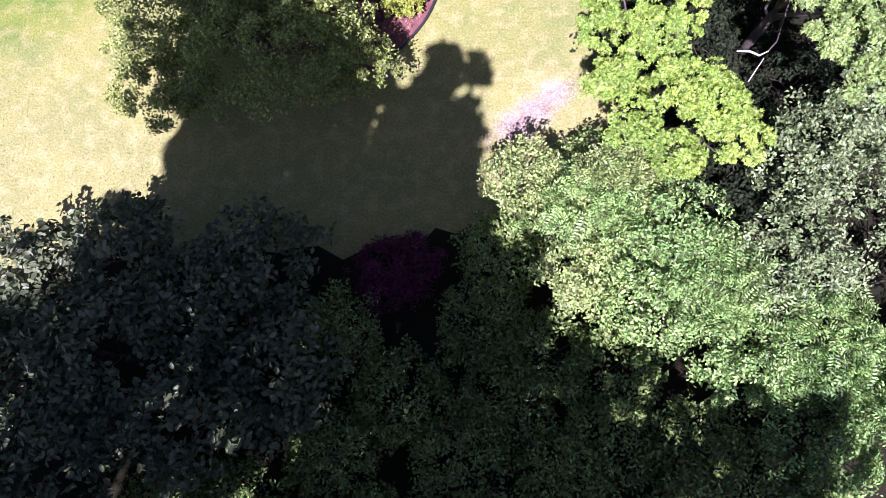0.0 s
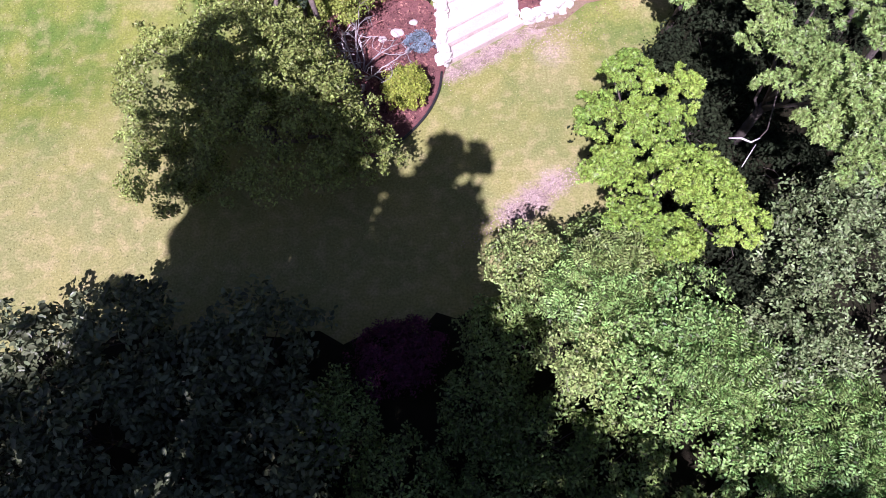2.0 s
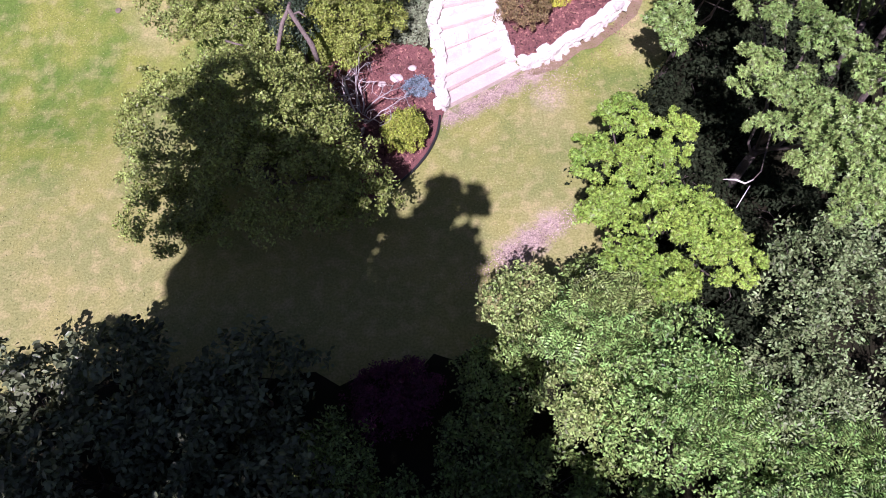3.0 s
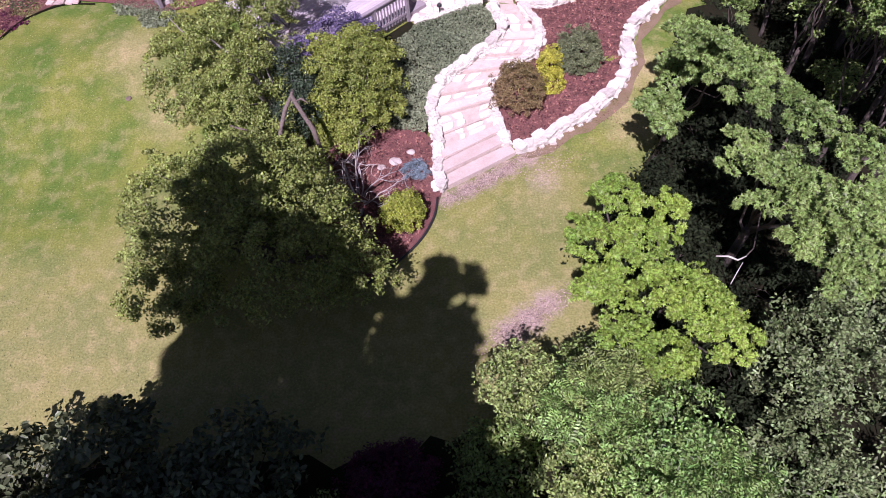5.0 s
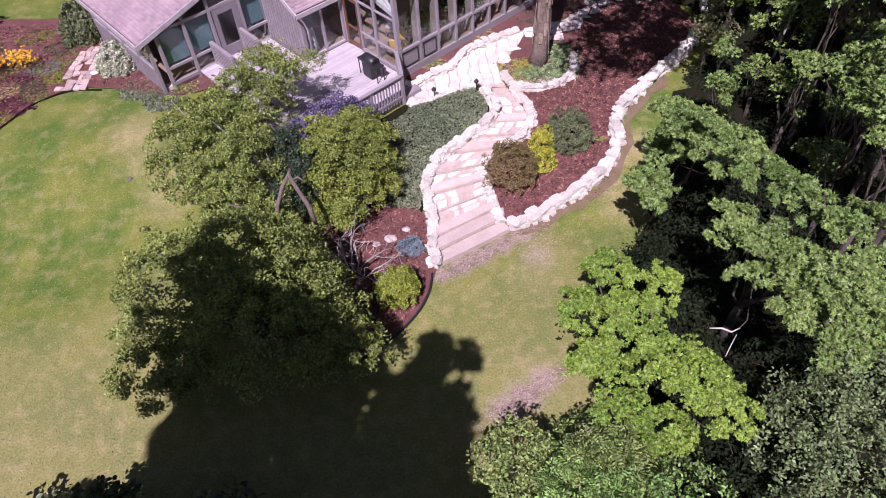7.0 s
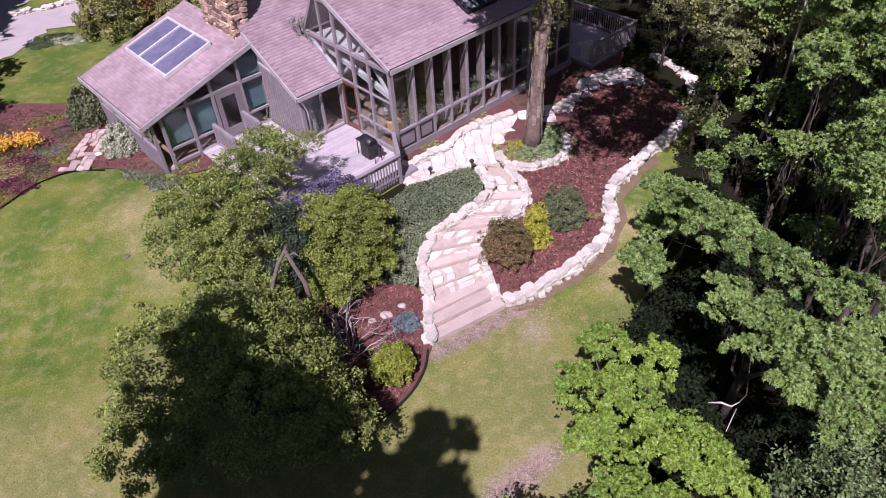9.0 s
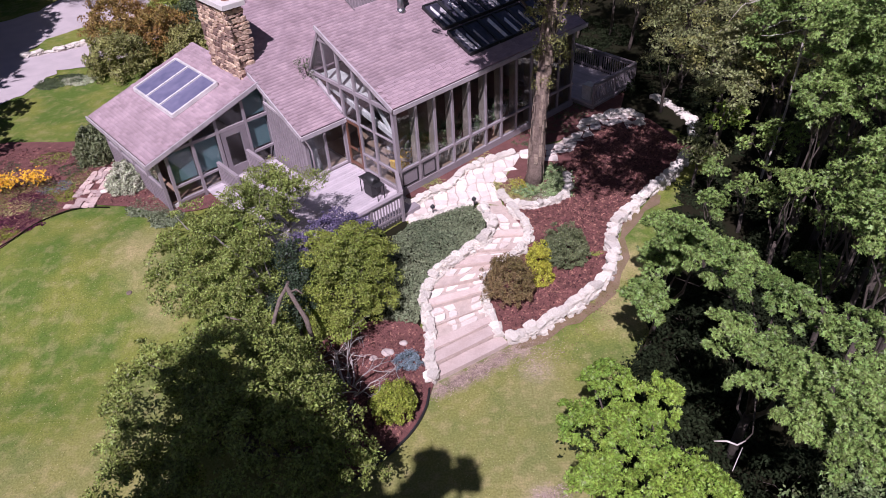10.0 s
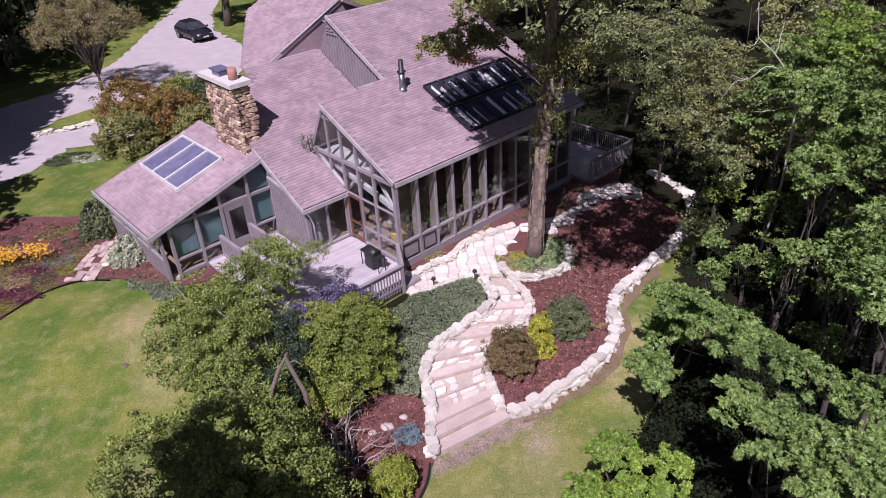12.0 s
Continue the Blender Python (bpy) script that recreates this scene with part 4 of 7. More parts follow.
for a, b in zip(PU, PU[1:]):
    z0 = 1.96 if b < -4 else (2.05 if a > -3.2 else 0)
    if z0:
        pane([hp(a + 0.06, 5.98, z0), hp(b - 0.06, 5.98, z0), hp(b - 0.06, 5.98, 3.35), hp(a + 0.06, 5.98, 3.35)], HV * 0.012)
        pane([hp(a + 0.06, 6.12, z0), hp(b - 0.06, 6.12, z0), hp(b - 0.06, 6.12, 3.35), hp(a + 0.06, 6.12, 3.35)], HV * 0.02, "blind", M_TEAL)
        pane([hp(a + 0.06, 5.98, 1.33), hp(b - 0.06, 5.98, 1.33), hp(b - 0.06, 5.98, z0 - 0.1), hp(a + 0.06, 5.98, z0 - 0.1)], HV * 0.012)
    pane([hp(a + 0.06, 5.98, 3.49), hp(b - 0.06, 5.98, 3.49), hp(b - 0.06, 5.98, pz(b) - 0.3), hp(a + 0.06, 5.98, max(pz(a) - 0.3, 3.5))], HV * 0.012)
pane([hp(-2.9, 6.12, 3.49), hp(-2.0, 6.12, 3.49), hp(-2.0, 6.12, pz(-2.0) - 0.3), hp(-2.9, 6.12, pz(-2.9) - 0.3)], HV * 0.02, "blind", M_TEAL)
door = thing("door_2", hp(-3.65, 5.98, 1.3), "grey porch door with a dark glass pane, closed", "door", kind="structure")
bm = bmesh.new()
box_uv(bm, -4.15, -3.95, 5.94, 6.0, 1.32, 3.35)
box_uv(bm, -3.3, -3.05, 5.94, 6.0, 1.32, 3.35)
box_uv(bm, -3.95, -3.3, 5.94, 6.0, 1.32, 1.75)
box_uv(bm, -3.95, -3.3, 5.94, 6.0, 3.1, 3.35)
part("door_leaf", bm, M_SIDING, door)
pane([hp(-3.94, 5.97, 1.76), hp(-3.31, 5.97, 1.76), hp(-3.31, 5.97, 3.09), hp(-3.94, 5.97, 3.09)], HV * 0.012, parent=door)
bm = bmesh.new()
wall_plate(bm, [hp(-6.88, 5.95, 0.9), hp(-6.88, 11.5, 0.9), hp(-6.88, 11.5, 2.0), hp(-6.88, 5.95, 2.0)], HU * 0.1)
low_wall = part("wall", bm, M_SIDING, house, "grey vertical board siding below the porch windows")
for k in range(28):
    v = 6.05 + 0.2 * k
    bm = bmesh.new()
    box_uv(bm, -6.91, -6.88, v - 0.018, v + 0.018, 0.9, 2.0)
    part("batten", bm, M_TRIM, low_wall)
bar(hp(-6.88, 5.95, 2.04), hp(-6.88, 11.5, 2.04), 0.12, 0.08, "sill")
bar(hp(-6.88, 5.95, 3.2), hp(-6.88, 11.5, 3.2), 0.12, 0.14, "beam")
for v in (5.98, 7.35, 8.7, 10.1, 11.45):
    upost(-6.88, v, 1.0, 3.25, 0.12)
for a, b in zip((5.98, 7.35, 8.7, 10.1), (7.35, 8.7, 10.1, 11.45)):
    pane([hp(-6.88, a + 0.06, 2.08), hp(-6.88, b - 0.06, 2.08), hp(-6.88, b - 0.06, 3.13), hp(-6.88, a + 0.06, 3.13)], HU * 0.012)
bm = bmesh.new()
box_uv(bm, -6.85, -2.0, 11.4, 11.5, 0.9, 3.3)
part("wall", bm, M_SIDING, house)
bm = bmesh.new()
wall_plate(bm, [hp(-2.0, 6.05, 0.9), hp(-2.0, 11.5, 0.9), hp(-2.0, 11.5, 4.7), hp(-2.0, 6.05, 4.7)], HU * 0.1)
part("wall", bm, M_SIDING, house)

# chimney of field stone
bm = bmesh.new()
box_uv(bm, -2.36, -1.66, 6.7, 9.05, 4.3, 7.62)
chimney = part("chimney", bm, M_MORTAR, house, "tall chimney of rough brown field stones")
CH_TYPES = []
for k in range(10):
    bm = bmesh.new()
    bmesh.ops.create_icosphere(bm, subdivisions=1, radius=0.5)
    for q in bm.verts:
        c = q.co
        f = max(abs(c.x), abs(c.y), abs(c.z)) / 0.5
        c *= (0.3 + 0.7 / max(f, 0.4)) * random.uniform(0.84, 1.1)
    me = bpy.data.meshes.new("stone")
    bm.to_mesh(me)
    bm.free()
    me.materials.append(M_CHIM)
    CH_TYPES.append(me)


def stone_face(span, z0, z1, place, limit):
    z, made = z0, 0
    while z < z1:
        h = random.uniform(0.12, 0.3)
        a = random.uniform(-0.1, 0.05)
        while a < span:
            w = random.uniform(0.14, 0.46)
            if made < limit:
                ob = new("stone", random.choice(CH_TYPES))
                c, out, along = place(min(max(a + w / 2, 0.07), span - 0.07), z + h / 2)
                turn = Matrix((along, out, Vector((0, 0, 1)))).transposed().to_4x4()
                ob.matrix_basis = Matrix.Translation(c) @ turn @ Matrix.Rotation(random.uniform(-0.22, 0.22), 4, "Y") @ Matrix.Diagonal((w * random.uniform(0.95, 1.2), random.uniform(0.06, 0.15), h * random.uniform(0.9, 1.4), 1))
                attach(ob, chimney)
                made += 1
            a += w
        z += h * 0.96


stone_face(2.45, 4.5, 7.46, lambda a, z: (hp(-2.37, 9.1 - a, z), -HU, HV), 205)
stone_face(0.75, 4.5, 7.46, lambda a, z: (hp(-2.4 + a, 6.67, z), -HV, HU), 95)
bm = bmesh.new()
box_uv(bm, -2.52, -1.56, 6.52, 9.3, 7.62, 7.8)
bmesh.ops.bevel(bm, geom=bm.edges[:], offset=0.03, segments=1)
part("chimney_cap", bm, M_CONCRETE, chimney, "pale concrete cap")
bm = bmesh.new()
box_uv(bm, -2.25, -1.85, 7.85, 8.45, 7.8, 7.98)
box_uv(bm, -2.32, -1.78, 7.78, 8.52, 8.02, 8.08)
part("flue_cover", bm, M_PV, chimney, "dark bluish metal flue cover")
bm = bmesh.new()
tube(bm, [hp(-2.0, 7.15, 7.78), hp(-2.0, 7.15, 8.25)], [0.2, 0.18], 8)
part("flue_pot", bm, M_TERRA, chimney, "terracotta flue pot")

# solar collector on the porch roof
solar = thing("solar_panel", hp(-4.2, 9.2, pz(-4.2) + 0.02), "solar collector of three bluish glass panels in a white frame", "solar panel")
VA, VB, UA, UB = 7.35, 11.0, -5.25, -3.15


def sp(u, v, lift):
    return hp(u, v, pz(u) + lift)


for a, b in (((UA, VA), (UB, VA)), ((UA, VB), (UB, VB)), ((UA, VA), (UA, VB)), ((UB, VA), (UB, VB)),
             ((UA, VA + 1.22), (UB, VA + 1.22)), ((UA, VA + 2.44), (UB, VA + 2.44))):
    bar(sp(*a, 0.12), sp(*b, 0.12), 0.09, 0.16, "frame", M_WHITE, solar)
for k in range(3):
    bm = bmesh.new()
    slab(bm, [sp(UA + 0.04, VA + 1.22 * k + 0.04, 0.15), sp(UB - 0.04, VA + 1.22 * k + 0.04, 0.15), sp(UB - 0.04, VA + 1.22 * k + 1.18, 0.15), sp(UA + 0.04, VA + 1.22 * k + 1.18, 0.15)], 0.1)
    part("panel", bm, M_PV, solar)

# flue pipe on the sunroom roof
flue = thing("flue_pipe", hp(3.56, 3.5, sz(3.5)), "galvanised metal flue pipe with a dark cap on the roof", "flue")
bm = bmesh.new()
tube(bm, [hp(3.56, 3.5, 6.4), hp(3.56, 3.5, 7.4)], [0.13, 0.13], 12)
part("pipe", bm, M_METAL, flue)
bm = bmesh.new()
tube(bm, [hp(3.56, 3.5, 6.55), hp(3.56, 3.5, 6.78)], [0.24, 0.14], 12)
part("collar", bm, M_METAL, flue)
bm = bmesh.new()
tube(bm, [hp(3.56, 3.5, 7.4), hp(3.56, 3.5, 7.44), hp(3.56, 3.5, 7.47), hp(3.56, 3.5, 7.9)], [0.19, 0.19, 0.11, 0.1], 12)
part("cap", bm, M_BLACK, flue)

# row of roof windows on the sunroom
for row, (va, vb) in enumerate(((0.5, 1.75), (1.95, 3.2))):
    for k in range(6):
        ua = 4.45 + 0.86 * k
        sk = thing("skylight", hp(ua, va, sz(va)), "roof window with a dark frame set in the shingles", "skylight", "roof windows")

        def rp(u, v, lift):
            return hp(u, v, sz(v) + lift)
        for a, b in (((ua, va), (ua + 0.78, va)), ((ua, vb), (ua + 0.78, vb)), ((ua, va), (ua, vb)), ((ua + 0.78, va), (ua + 0.78, vb))):
            bar(rp(*a, 0.08), rp(*b, 0.08), 0.08, 0.14, "frame", M_BLACK, sk)
        bm = bmesh.new()
        slab(bm, [rp(ua + 0.04, va + 0.04, 0.11), rp(ua + 0.74, va + 0.04, 0.11), rp(ua + 0.74, vb - 0.04, 0.11), rp(ua + 0.04, vb - 0.04, 0.11)], 0.03)
        part("pane", bm, M_DARKGLASS, sk)
        # these strips are reflections put on as pale plates, not a blind
        for u0 in ((0.14,) if k % 3 else (0.12, 0.5)):
            u0 += RNG.uniform(0, 0.16)
            w, cut = RNG.uniform(0.08, 0.22), RNG.uniform(0.06, 0.4)
            bm = bmesh.new()
            slab(bm, [rp(ua + u0 + 0.05, va + 0.06, 0.13), rp(ua + u0 + w + 0.05, va + 0.06, 0.13), rp(ua + u0 + w, vb - cut, 0.13), rp(ua + u0, vb - cut - 0.12, 0.13)], 0.015)
            part("blind", bm, M_PANE_REFLECT, sk, "pale strip standing in for a reflection on the pane")

# things inside the sunroom
def armchair(name, m, cloth, label):
    t = thing(name, m.translation, label, "chair", "chairs in the sunroom")
    bm = bmesh.new()
    box(bm, m @ pose(0, 0, 0.28), 0.62, 0.6, 0.12)
    part("seat", bm, M_WICKER, t)
    bm = bmesh.new()
    box(bm, m @ pose(0, 0, 0.4), 0.56, 0.54, 0.12)
    bmesh.ops.bevel(bm, geom=bm.edges[:], offset=0.03, segments=2)
    part("cushion", bm, cloth, t)
    bm = bmesh.new()
    box(bm, m @ pose(0, 0.28, 0.4, -12), 0.6, 0.1, 0.55)
    bmesh.ops.bevel(bm, geom=bm.edges[:], offset=0.03, segments=2)
    part("backrest", bm, cloth, t)
    for x in (-0.27, 0.27):
        for y in (-0.26, 0.26):
            bm = bmesh.new()
            box(bm, m @ pose(x, y, 0), 0.05, 0.05, 0.3)
            part("leg", bm, M_WICKER, t)
    return t


TH = math.degrees(HOUSE_TURN)
for k, (u, v, r, c, lab) in enumerate(((0.75, 0.8, 120, M_YELLOWCLOTH, "wicker armchair with a bright yellow cushion"), (1.6, 2.2, 200, M_CURTAIN, "wicker armchair with a pale cushion"),
                                       (3.6, 0.9, 160, M_CURTAIN, "wicker armchair with a pale cushion"), (5.2, 1.0, 190, M_WHITE, "wicker armchair with a pale cushion"), (1.5, 1.5, 210, M_YELLOWCLOTH, "wicker armchair with a bright yellow cushion"), (6.6, 1.2, 170, M_WHITE, "wicker armchair with a pale cushion"))):
    p = hp(u, v, 1.3)
    armchair("armchair", Matrix.Translation(p) @ pose(0, 0, 0, 0, 0, TH + r), c, lab)
tbl = thing("table", hp(2.6, 1.2, 1.3), "round wooden table inside the sunroom", "table")
bm = bmesh.new()
tube(bm, [hp(2.6, 1.2, 2.0), hp(2.6, 1.2, 2.05)], [0.55, 0.55], 20)
part("tabletop", bm, M_FLOORW, tbl)
bm = bmesh.new()
tube(bm, [hp(2.6, 1.2, 1.3), hp(2.6, 1.2, 1.35), hp(2.6, 1.2, 1.4), hp(2.6, 1.2, 2.0)], [0.28, 0.26, 0.06, 0.06], 12)
part("pedestal", bm, M_FLOORW, tbl)
# ---------------- deck, railing and grill ----------------
deck = thing("deck", hp(-3, 2, 1.0), "pale grey wooden deck of long boards in front of the sunroom", "deck")
bm = bmesh.new()
box_uv(bm, -5.2, -0.05, -1.2, 3.25, 1.0, 1.22)
box_uv(bm, -5.2, -2.1, 3.25, 5.9, 1.0, 1.22)
part("frame", bm, M_TRIM, deck)


def deck_board(u0, u1, v):
    bm = bmesh.new()
    box_uv(bm, u0, u1, v + 0.004, v + 0.136, 1.22, 1.3)
    part("board", bm, M_DECK, deck)


k = 0
while -1.28 + 0.142 * k < 5.85:
    v = -1.28 + 0.142 * k
    if v < 0.0:
        deck_board(-5.3, -0.95 + 0.9 * (v + 1.28) / 1.3, v)
    elif v < 3.15:
        deck_board(-5.3, -0.09, v)
    else:
        deck_board(-5.3, -2.08, v)
    k += 1


def railing(name, a, b, label, posts=2, z0=1.3, height=0.95):
    """Railing from a to b (plan places in house axes): posts, two rails and balusters."""
    t = thing(name, hp(*a, z0), label, "railing", "deck railings")
    A, B = hp(*a, 0), hp(*b, 0)
    ln = (B - A).length
    for i in range(posts):
        p = A.lerp(B, i / (posts - 1))
        bm = bmesh.new()
        beam(bm, p + Vector((0, 0, z0 - 0.35)), p + Vector((0, 0, z0 + height)), 0.1, 0.1)
        part("post", bm, M_TRIM, t)
    for z, w, h in ((height + 0.02, 0.14, 0.05), (height - 0.1, 0.05, 0.09), (0.1, 0.05, 0.09)):
        bm = bmesh.new()
        beam(bm, A + Vector((0, 0, z0 + z)), B + Vector((0, 0, z0 + z)), w, h)
        part("handrail" if w > 0.1 else "rail", bm, M_TRIM, t)
    n = int(ln / 0.13)
    for i in range(n):
        p = A.lerp(B, (i + 0.5) / n)
        bm = bmesh.new()
        beam(bm, p + Vector((0, 0, z0 - 0.1)), p + Vector((0, 0, z0 + height - 0.1)), 0.04, 0.04)
        part("baluster", bm, M_TRIM, t)
    return t


railing("railing", (-0.98, -1.3), (-5.25, -1.3), "grey wooden deck railing with upright balusters", 4)
railing("railing", (-0.93, -1.25), (-0.12, 0.0), "short grey deck railing beside the sunroom corner", 2)
railing("railing", (-4.58, 5.85), (-4.58, 4.3), "grey wooden railing beside the porch door", 2)
railing("railing", (-3.25, 5.85), (-3.25, 4.6), "grey wooden railing beside the porch door", 2)

# barbecue with a cover
grill = thing("barbecue_grill", hp(-0.95, 0.7, 1.3), "black covered gas barbecue on the deck", "grill")
gm = Matrix.Translation(hp(-0.9, 0.62, 1.3)) @ pose(0, 0, 0, 0, 0, TH + 90) @ Matrix.Scale(0.88, 4)
bm = bmesh.new()
box(bm, gm @ pose(0, 0, 0.1), 0.55, 0.5, 0.6)
bmesh.ops.bevel(bm, geom=bm.edges[:], offset=0.03, segments=2)
part("cabinet", bm, M_BLACK, grill)
bm = bmesh.new()
tube(bm, [gm @ Vector((-0.36, 0, 0.78)), gm @ Vector((-0.33, 0, 0.78)), gm @ Vector((0.33, 0, 0.78)), gm @ Vector((0.36, 0, 0.78))], [0.15, 0.22, 0.22, 0.15], 14)
part("lid", bm, M_BLACK, grill)
for x in (-0.5, 0.5):
    bm = bmesh.new()
    box(bm, gm @ pose(x, 0, 0.72), 0.32, 0.42, 0.04)
    part("side_shelf", bm, M_BLACK, grill)
for x in (-0.6, 0.6):
    for y in (-0.18, 0.18):
        bm = bmesh.new()
        box(bm, gm @ pose(x, y, 0), 0.03, 0.03, 0.74)
        part("leg", bm, M_BLACK, grill)
bm = bmesh.new()
tube(bm, [gm @ Vector((-0.25, -0.3, 0.8)), gm @ Vector((0.25, -0.3, 0.8))], [0.015, 0.015], 8)
part("handle", bm, M_METAL, grill, "metal lid handle")

# second deck at the far end of the house
deck2 = thing("deck", hp(12.3, 0.6, 1.0), "weathered deck with a railing at the end of the house", "deck")
bm = bmesh.new()
box_uv(bm, 10.8, 14.0, -1.0, 3.0, 0.9, 1.2)
part("frame", bm, M_TRIM, deck2)
for k in range(22):
    bm = bmesh.new()
    box_uv(bm, 10.8 + 0.145 * k, 10.8 + 0.145 * k + 0.138, -1.05, 3.05, 1.2, 1.28)
    part("board", bm, M_DECK, deck2)
railing("railing", (10.85, -1.0), (14.0, -1.0), "grey wooden railing of the far deck", 3)
railing("railing", (14.0, -1.0), (14.0, 3.0), "grey wooden railing of the far deck", 3)
bm = bmesh.new()
box_uv(bm, 11.0, 11.5, -0.7, -0.2, 1.28, 2.0)
bmesh.ops.bevel(bm, geom=bm.edges[:], offset=0.03, segments=2)
single("storage_box", bm, M_WHITE, "white box standing on the far deck", "box")
# ---------------- garden stonework ----------------
def stone_types(mat, count=20):
    """Lopsided blocks of split limestone of unit size."""
    out = []
    for _ in range(count):
        bm = bmesh.new()
        bmesh.ops.create_cube(bm, size=1.0)
        bmesh.ops.bevel(bm, geom=bm.edges[:], offset=random.uniform(0.2, 0.29), segments=2)
        lean, taper, skew = random.uniform(-0.22, 0.22), random.uniform(-0.3, 0.3), random.uniform(-0.2, 0.2)
        for q in bm.verts:
            x, y, z = q.co
            q.co = Vector((x * (1 + taper * y) + lean * y, y * (1 - 0.5 * taper * x) + skew * z, z * (1 + skew * x))) + Vector([random.uniform(-0.06, 0.06) for _ in range(3)])
        me = bpy.data.meshes.new("stone")
        bm.to_mesh(me)
        bm.free()
        me.materials.append(mat)
        out.append(me)
    return out


LIME = stone_types(M_STONE)


def stone_edging(line, label, courses=2, size=0.36, lift=0.0, close=False):
    """A low dry-stone edging along a line of (x, y); each stone is a part."""
    mid = line[len(line) // 2]
    t = thing("stone_edging", on_ground(*mid), label, "stone wall", "dry-stone edgings", "structure")
    for c in range(courses):
        pts = smooth_line(line, size * 0.97)
        for i in range(len(pts) - 1):
            if c and random.random() < 0.06:
                continue
            p, q = pts[i], pts[i + 1]
            d = (q - p).normalized()
            side = Vector((-d.y, d.x, 0))
            w = size * random.uniform(0.75, 1.3)
            if random.random() < 0.12:
                w *= 1.35
            h = random.uniform(0.09, 0.17)
            m = p.lerp(q, 0.5 + random.uniform(-0.1, 0.1)) + side * random.uniform(-0.07, 0.07)
            z = ground_z(m.y) + lift + 0.02 + c * 0.12 + h / 2
            ob = new("stone", random.choice(LIME))
            ob.matrix_basis = (Matrix.Translation((m.x, m.y, z)) @ Matrix.Rotation(math.atan2(d.y, d.x) + random.uniform(-0.35, 0.35), 4, "Z")
                               @ Euler((random.uniform(-0.12, 0.12), random.uniform(-0.12, 0.12), 0)).to_matrix().to_4x4()
                               @ Matrix.Diagonal((w, size * random.uniform(0.75, 1.2), h, 1)))
            attach(ob, t)
            if c < courses - 1 or courses == 1:
                for s in (-1, 1):
                    if random.random() < 0.4:
                        f = random.uniform(0.4, 0.7)
                        k = m + side * s * size * 0.42 + d * random.uniform(-0.12, 0.12)
                        ob = new("stone", random.choice(LIME))
                        ob.matrix_basis = (Matrix.Translation((k.x, k.y, ground_z(k.y) + lift + 0.06)) @ Matrix.Rotation(random.uniform(0, 6.28), 4, "Z")
                                           @ Matrix.Diagonal((w * f, size * f, 0.13, 1)))
                        attach(ob, t)
    return t


LEFT_EDGE = [(-0.55, 13.7), (-0.52, 14.6), (-0.52, 15.7), (-0.68, 16.6), (-0.6, 17.3), (-0.1, 18.1), (0.85, 18.9), (1.68, 19.6), (1.85, 20.3), (1.7, 21.0), (1.45, 21.6)]
RIGHT_EDGE = [(1.95, 15.15), (2.9, 15.55), (4.4, 16.45), (5.55, 17.5), (6.0, 18.4), (6.1, 19.35), (6.85, 20.35), (8.1, 21.7), (9.6, 23.2), (10.3, 24.4)]
INNER_EDGE = [(1.75, 15.35), (1.5, 16.0), (1.35, 17.1), (1.9, 18.2), (2.85, 18.95), (3.15, 19.65), (2.9, 20.75), (2.5, 21.4)]
stone_edging(LEFT_EDGE, "white limestone edging beside the stepped path", 3, 0.3)
stone_edging(RIGHT_EDGE, "pale limestone edging between mulch bed and lawn", 3, 0.33)
stone_edging(INNER_EDGE, "low white limestone edging of the path", 2, 0.27)
stone_edging([(2.35, 22.5), (2.55, 21.65), (3.1, 21.25), (3.7, 21.2), (4.4, 21.45), (4.9, 21.9), (5.15, 22.7), (5.15, 23.4)], "small limestone edging round the hosta bed", 2, 0.25)
stone_edging([(-1.3, 21.75), (-0.4, 22.4), (0.5, 23.1), (1.25, 24.1), (2.25, 24.75), (3.4, 25.4)], "stacked limestone edging along the patio and house", 2, 0.3)
stone_edging([(-1.2, 20.75), (-0.5, 21.0), (0.2, 21.3), (0.9, 21.5), (1.45, 21.65)], "flat limestone edging between groundcover and patio", 1, 0.3)
stone_edging([(6.3, 27.1), (7.3, 27.9), (8.6, 28.4), (9.3, 27.8), (8.9, 26.7)], "limestone edging round the end of the shaded path", 1, 0.36)
stone_edging([(10.4, 29.8), (11.0, 28.5), (11.4, 27.0), (11.0, 25.7)], "limestone edging between mulch and woodland", 1, 0.4)


def flag(parent, outline, z, thick=0.06, mat=None):
    bm = bmesh.new()
    top = [bm.verts.new((x, y, z)) for x, y in outline]
    cx, cy = sum(p[0] for p in outline) / len(outline), sum(p[1] for p in outline) / len(outline)
    low = [bm.verts.new((cx + (x - cx) * 1.03, cy + (y - cy) * 1.03, z - thick)) for x, y in outline]
    bm.faces.new(top)
    k = len(outline)
    for i in range(k):
        bm.faces.new([top[i], low[i], low[(i + 1) % k], top[(i + 1) % k]])
    bmesh.ops.recalc_face_normals(bm, faces=bm.faces[:])
    part("flagstone", bm, mat or M_FLAG, parent)


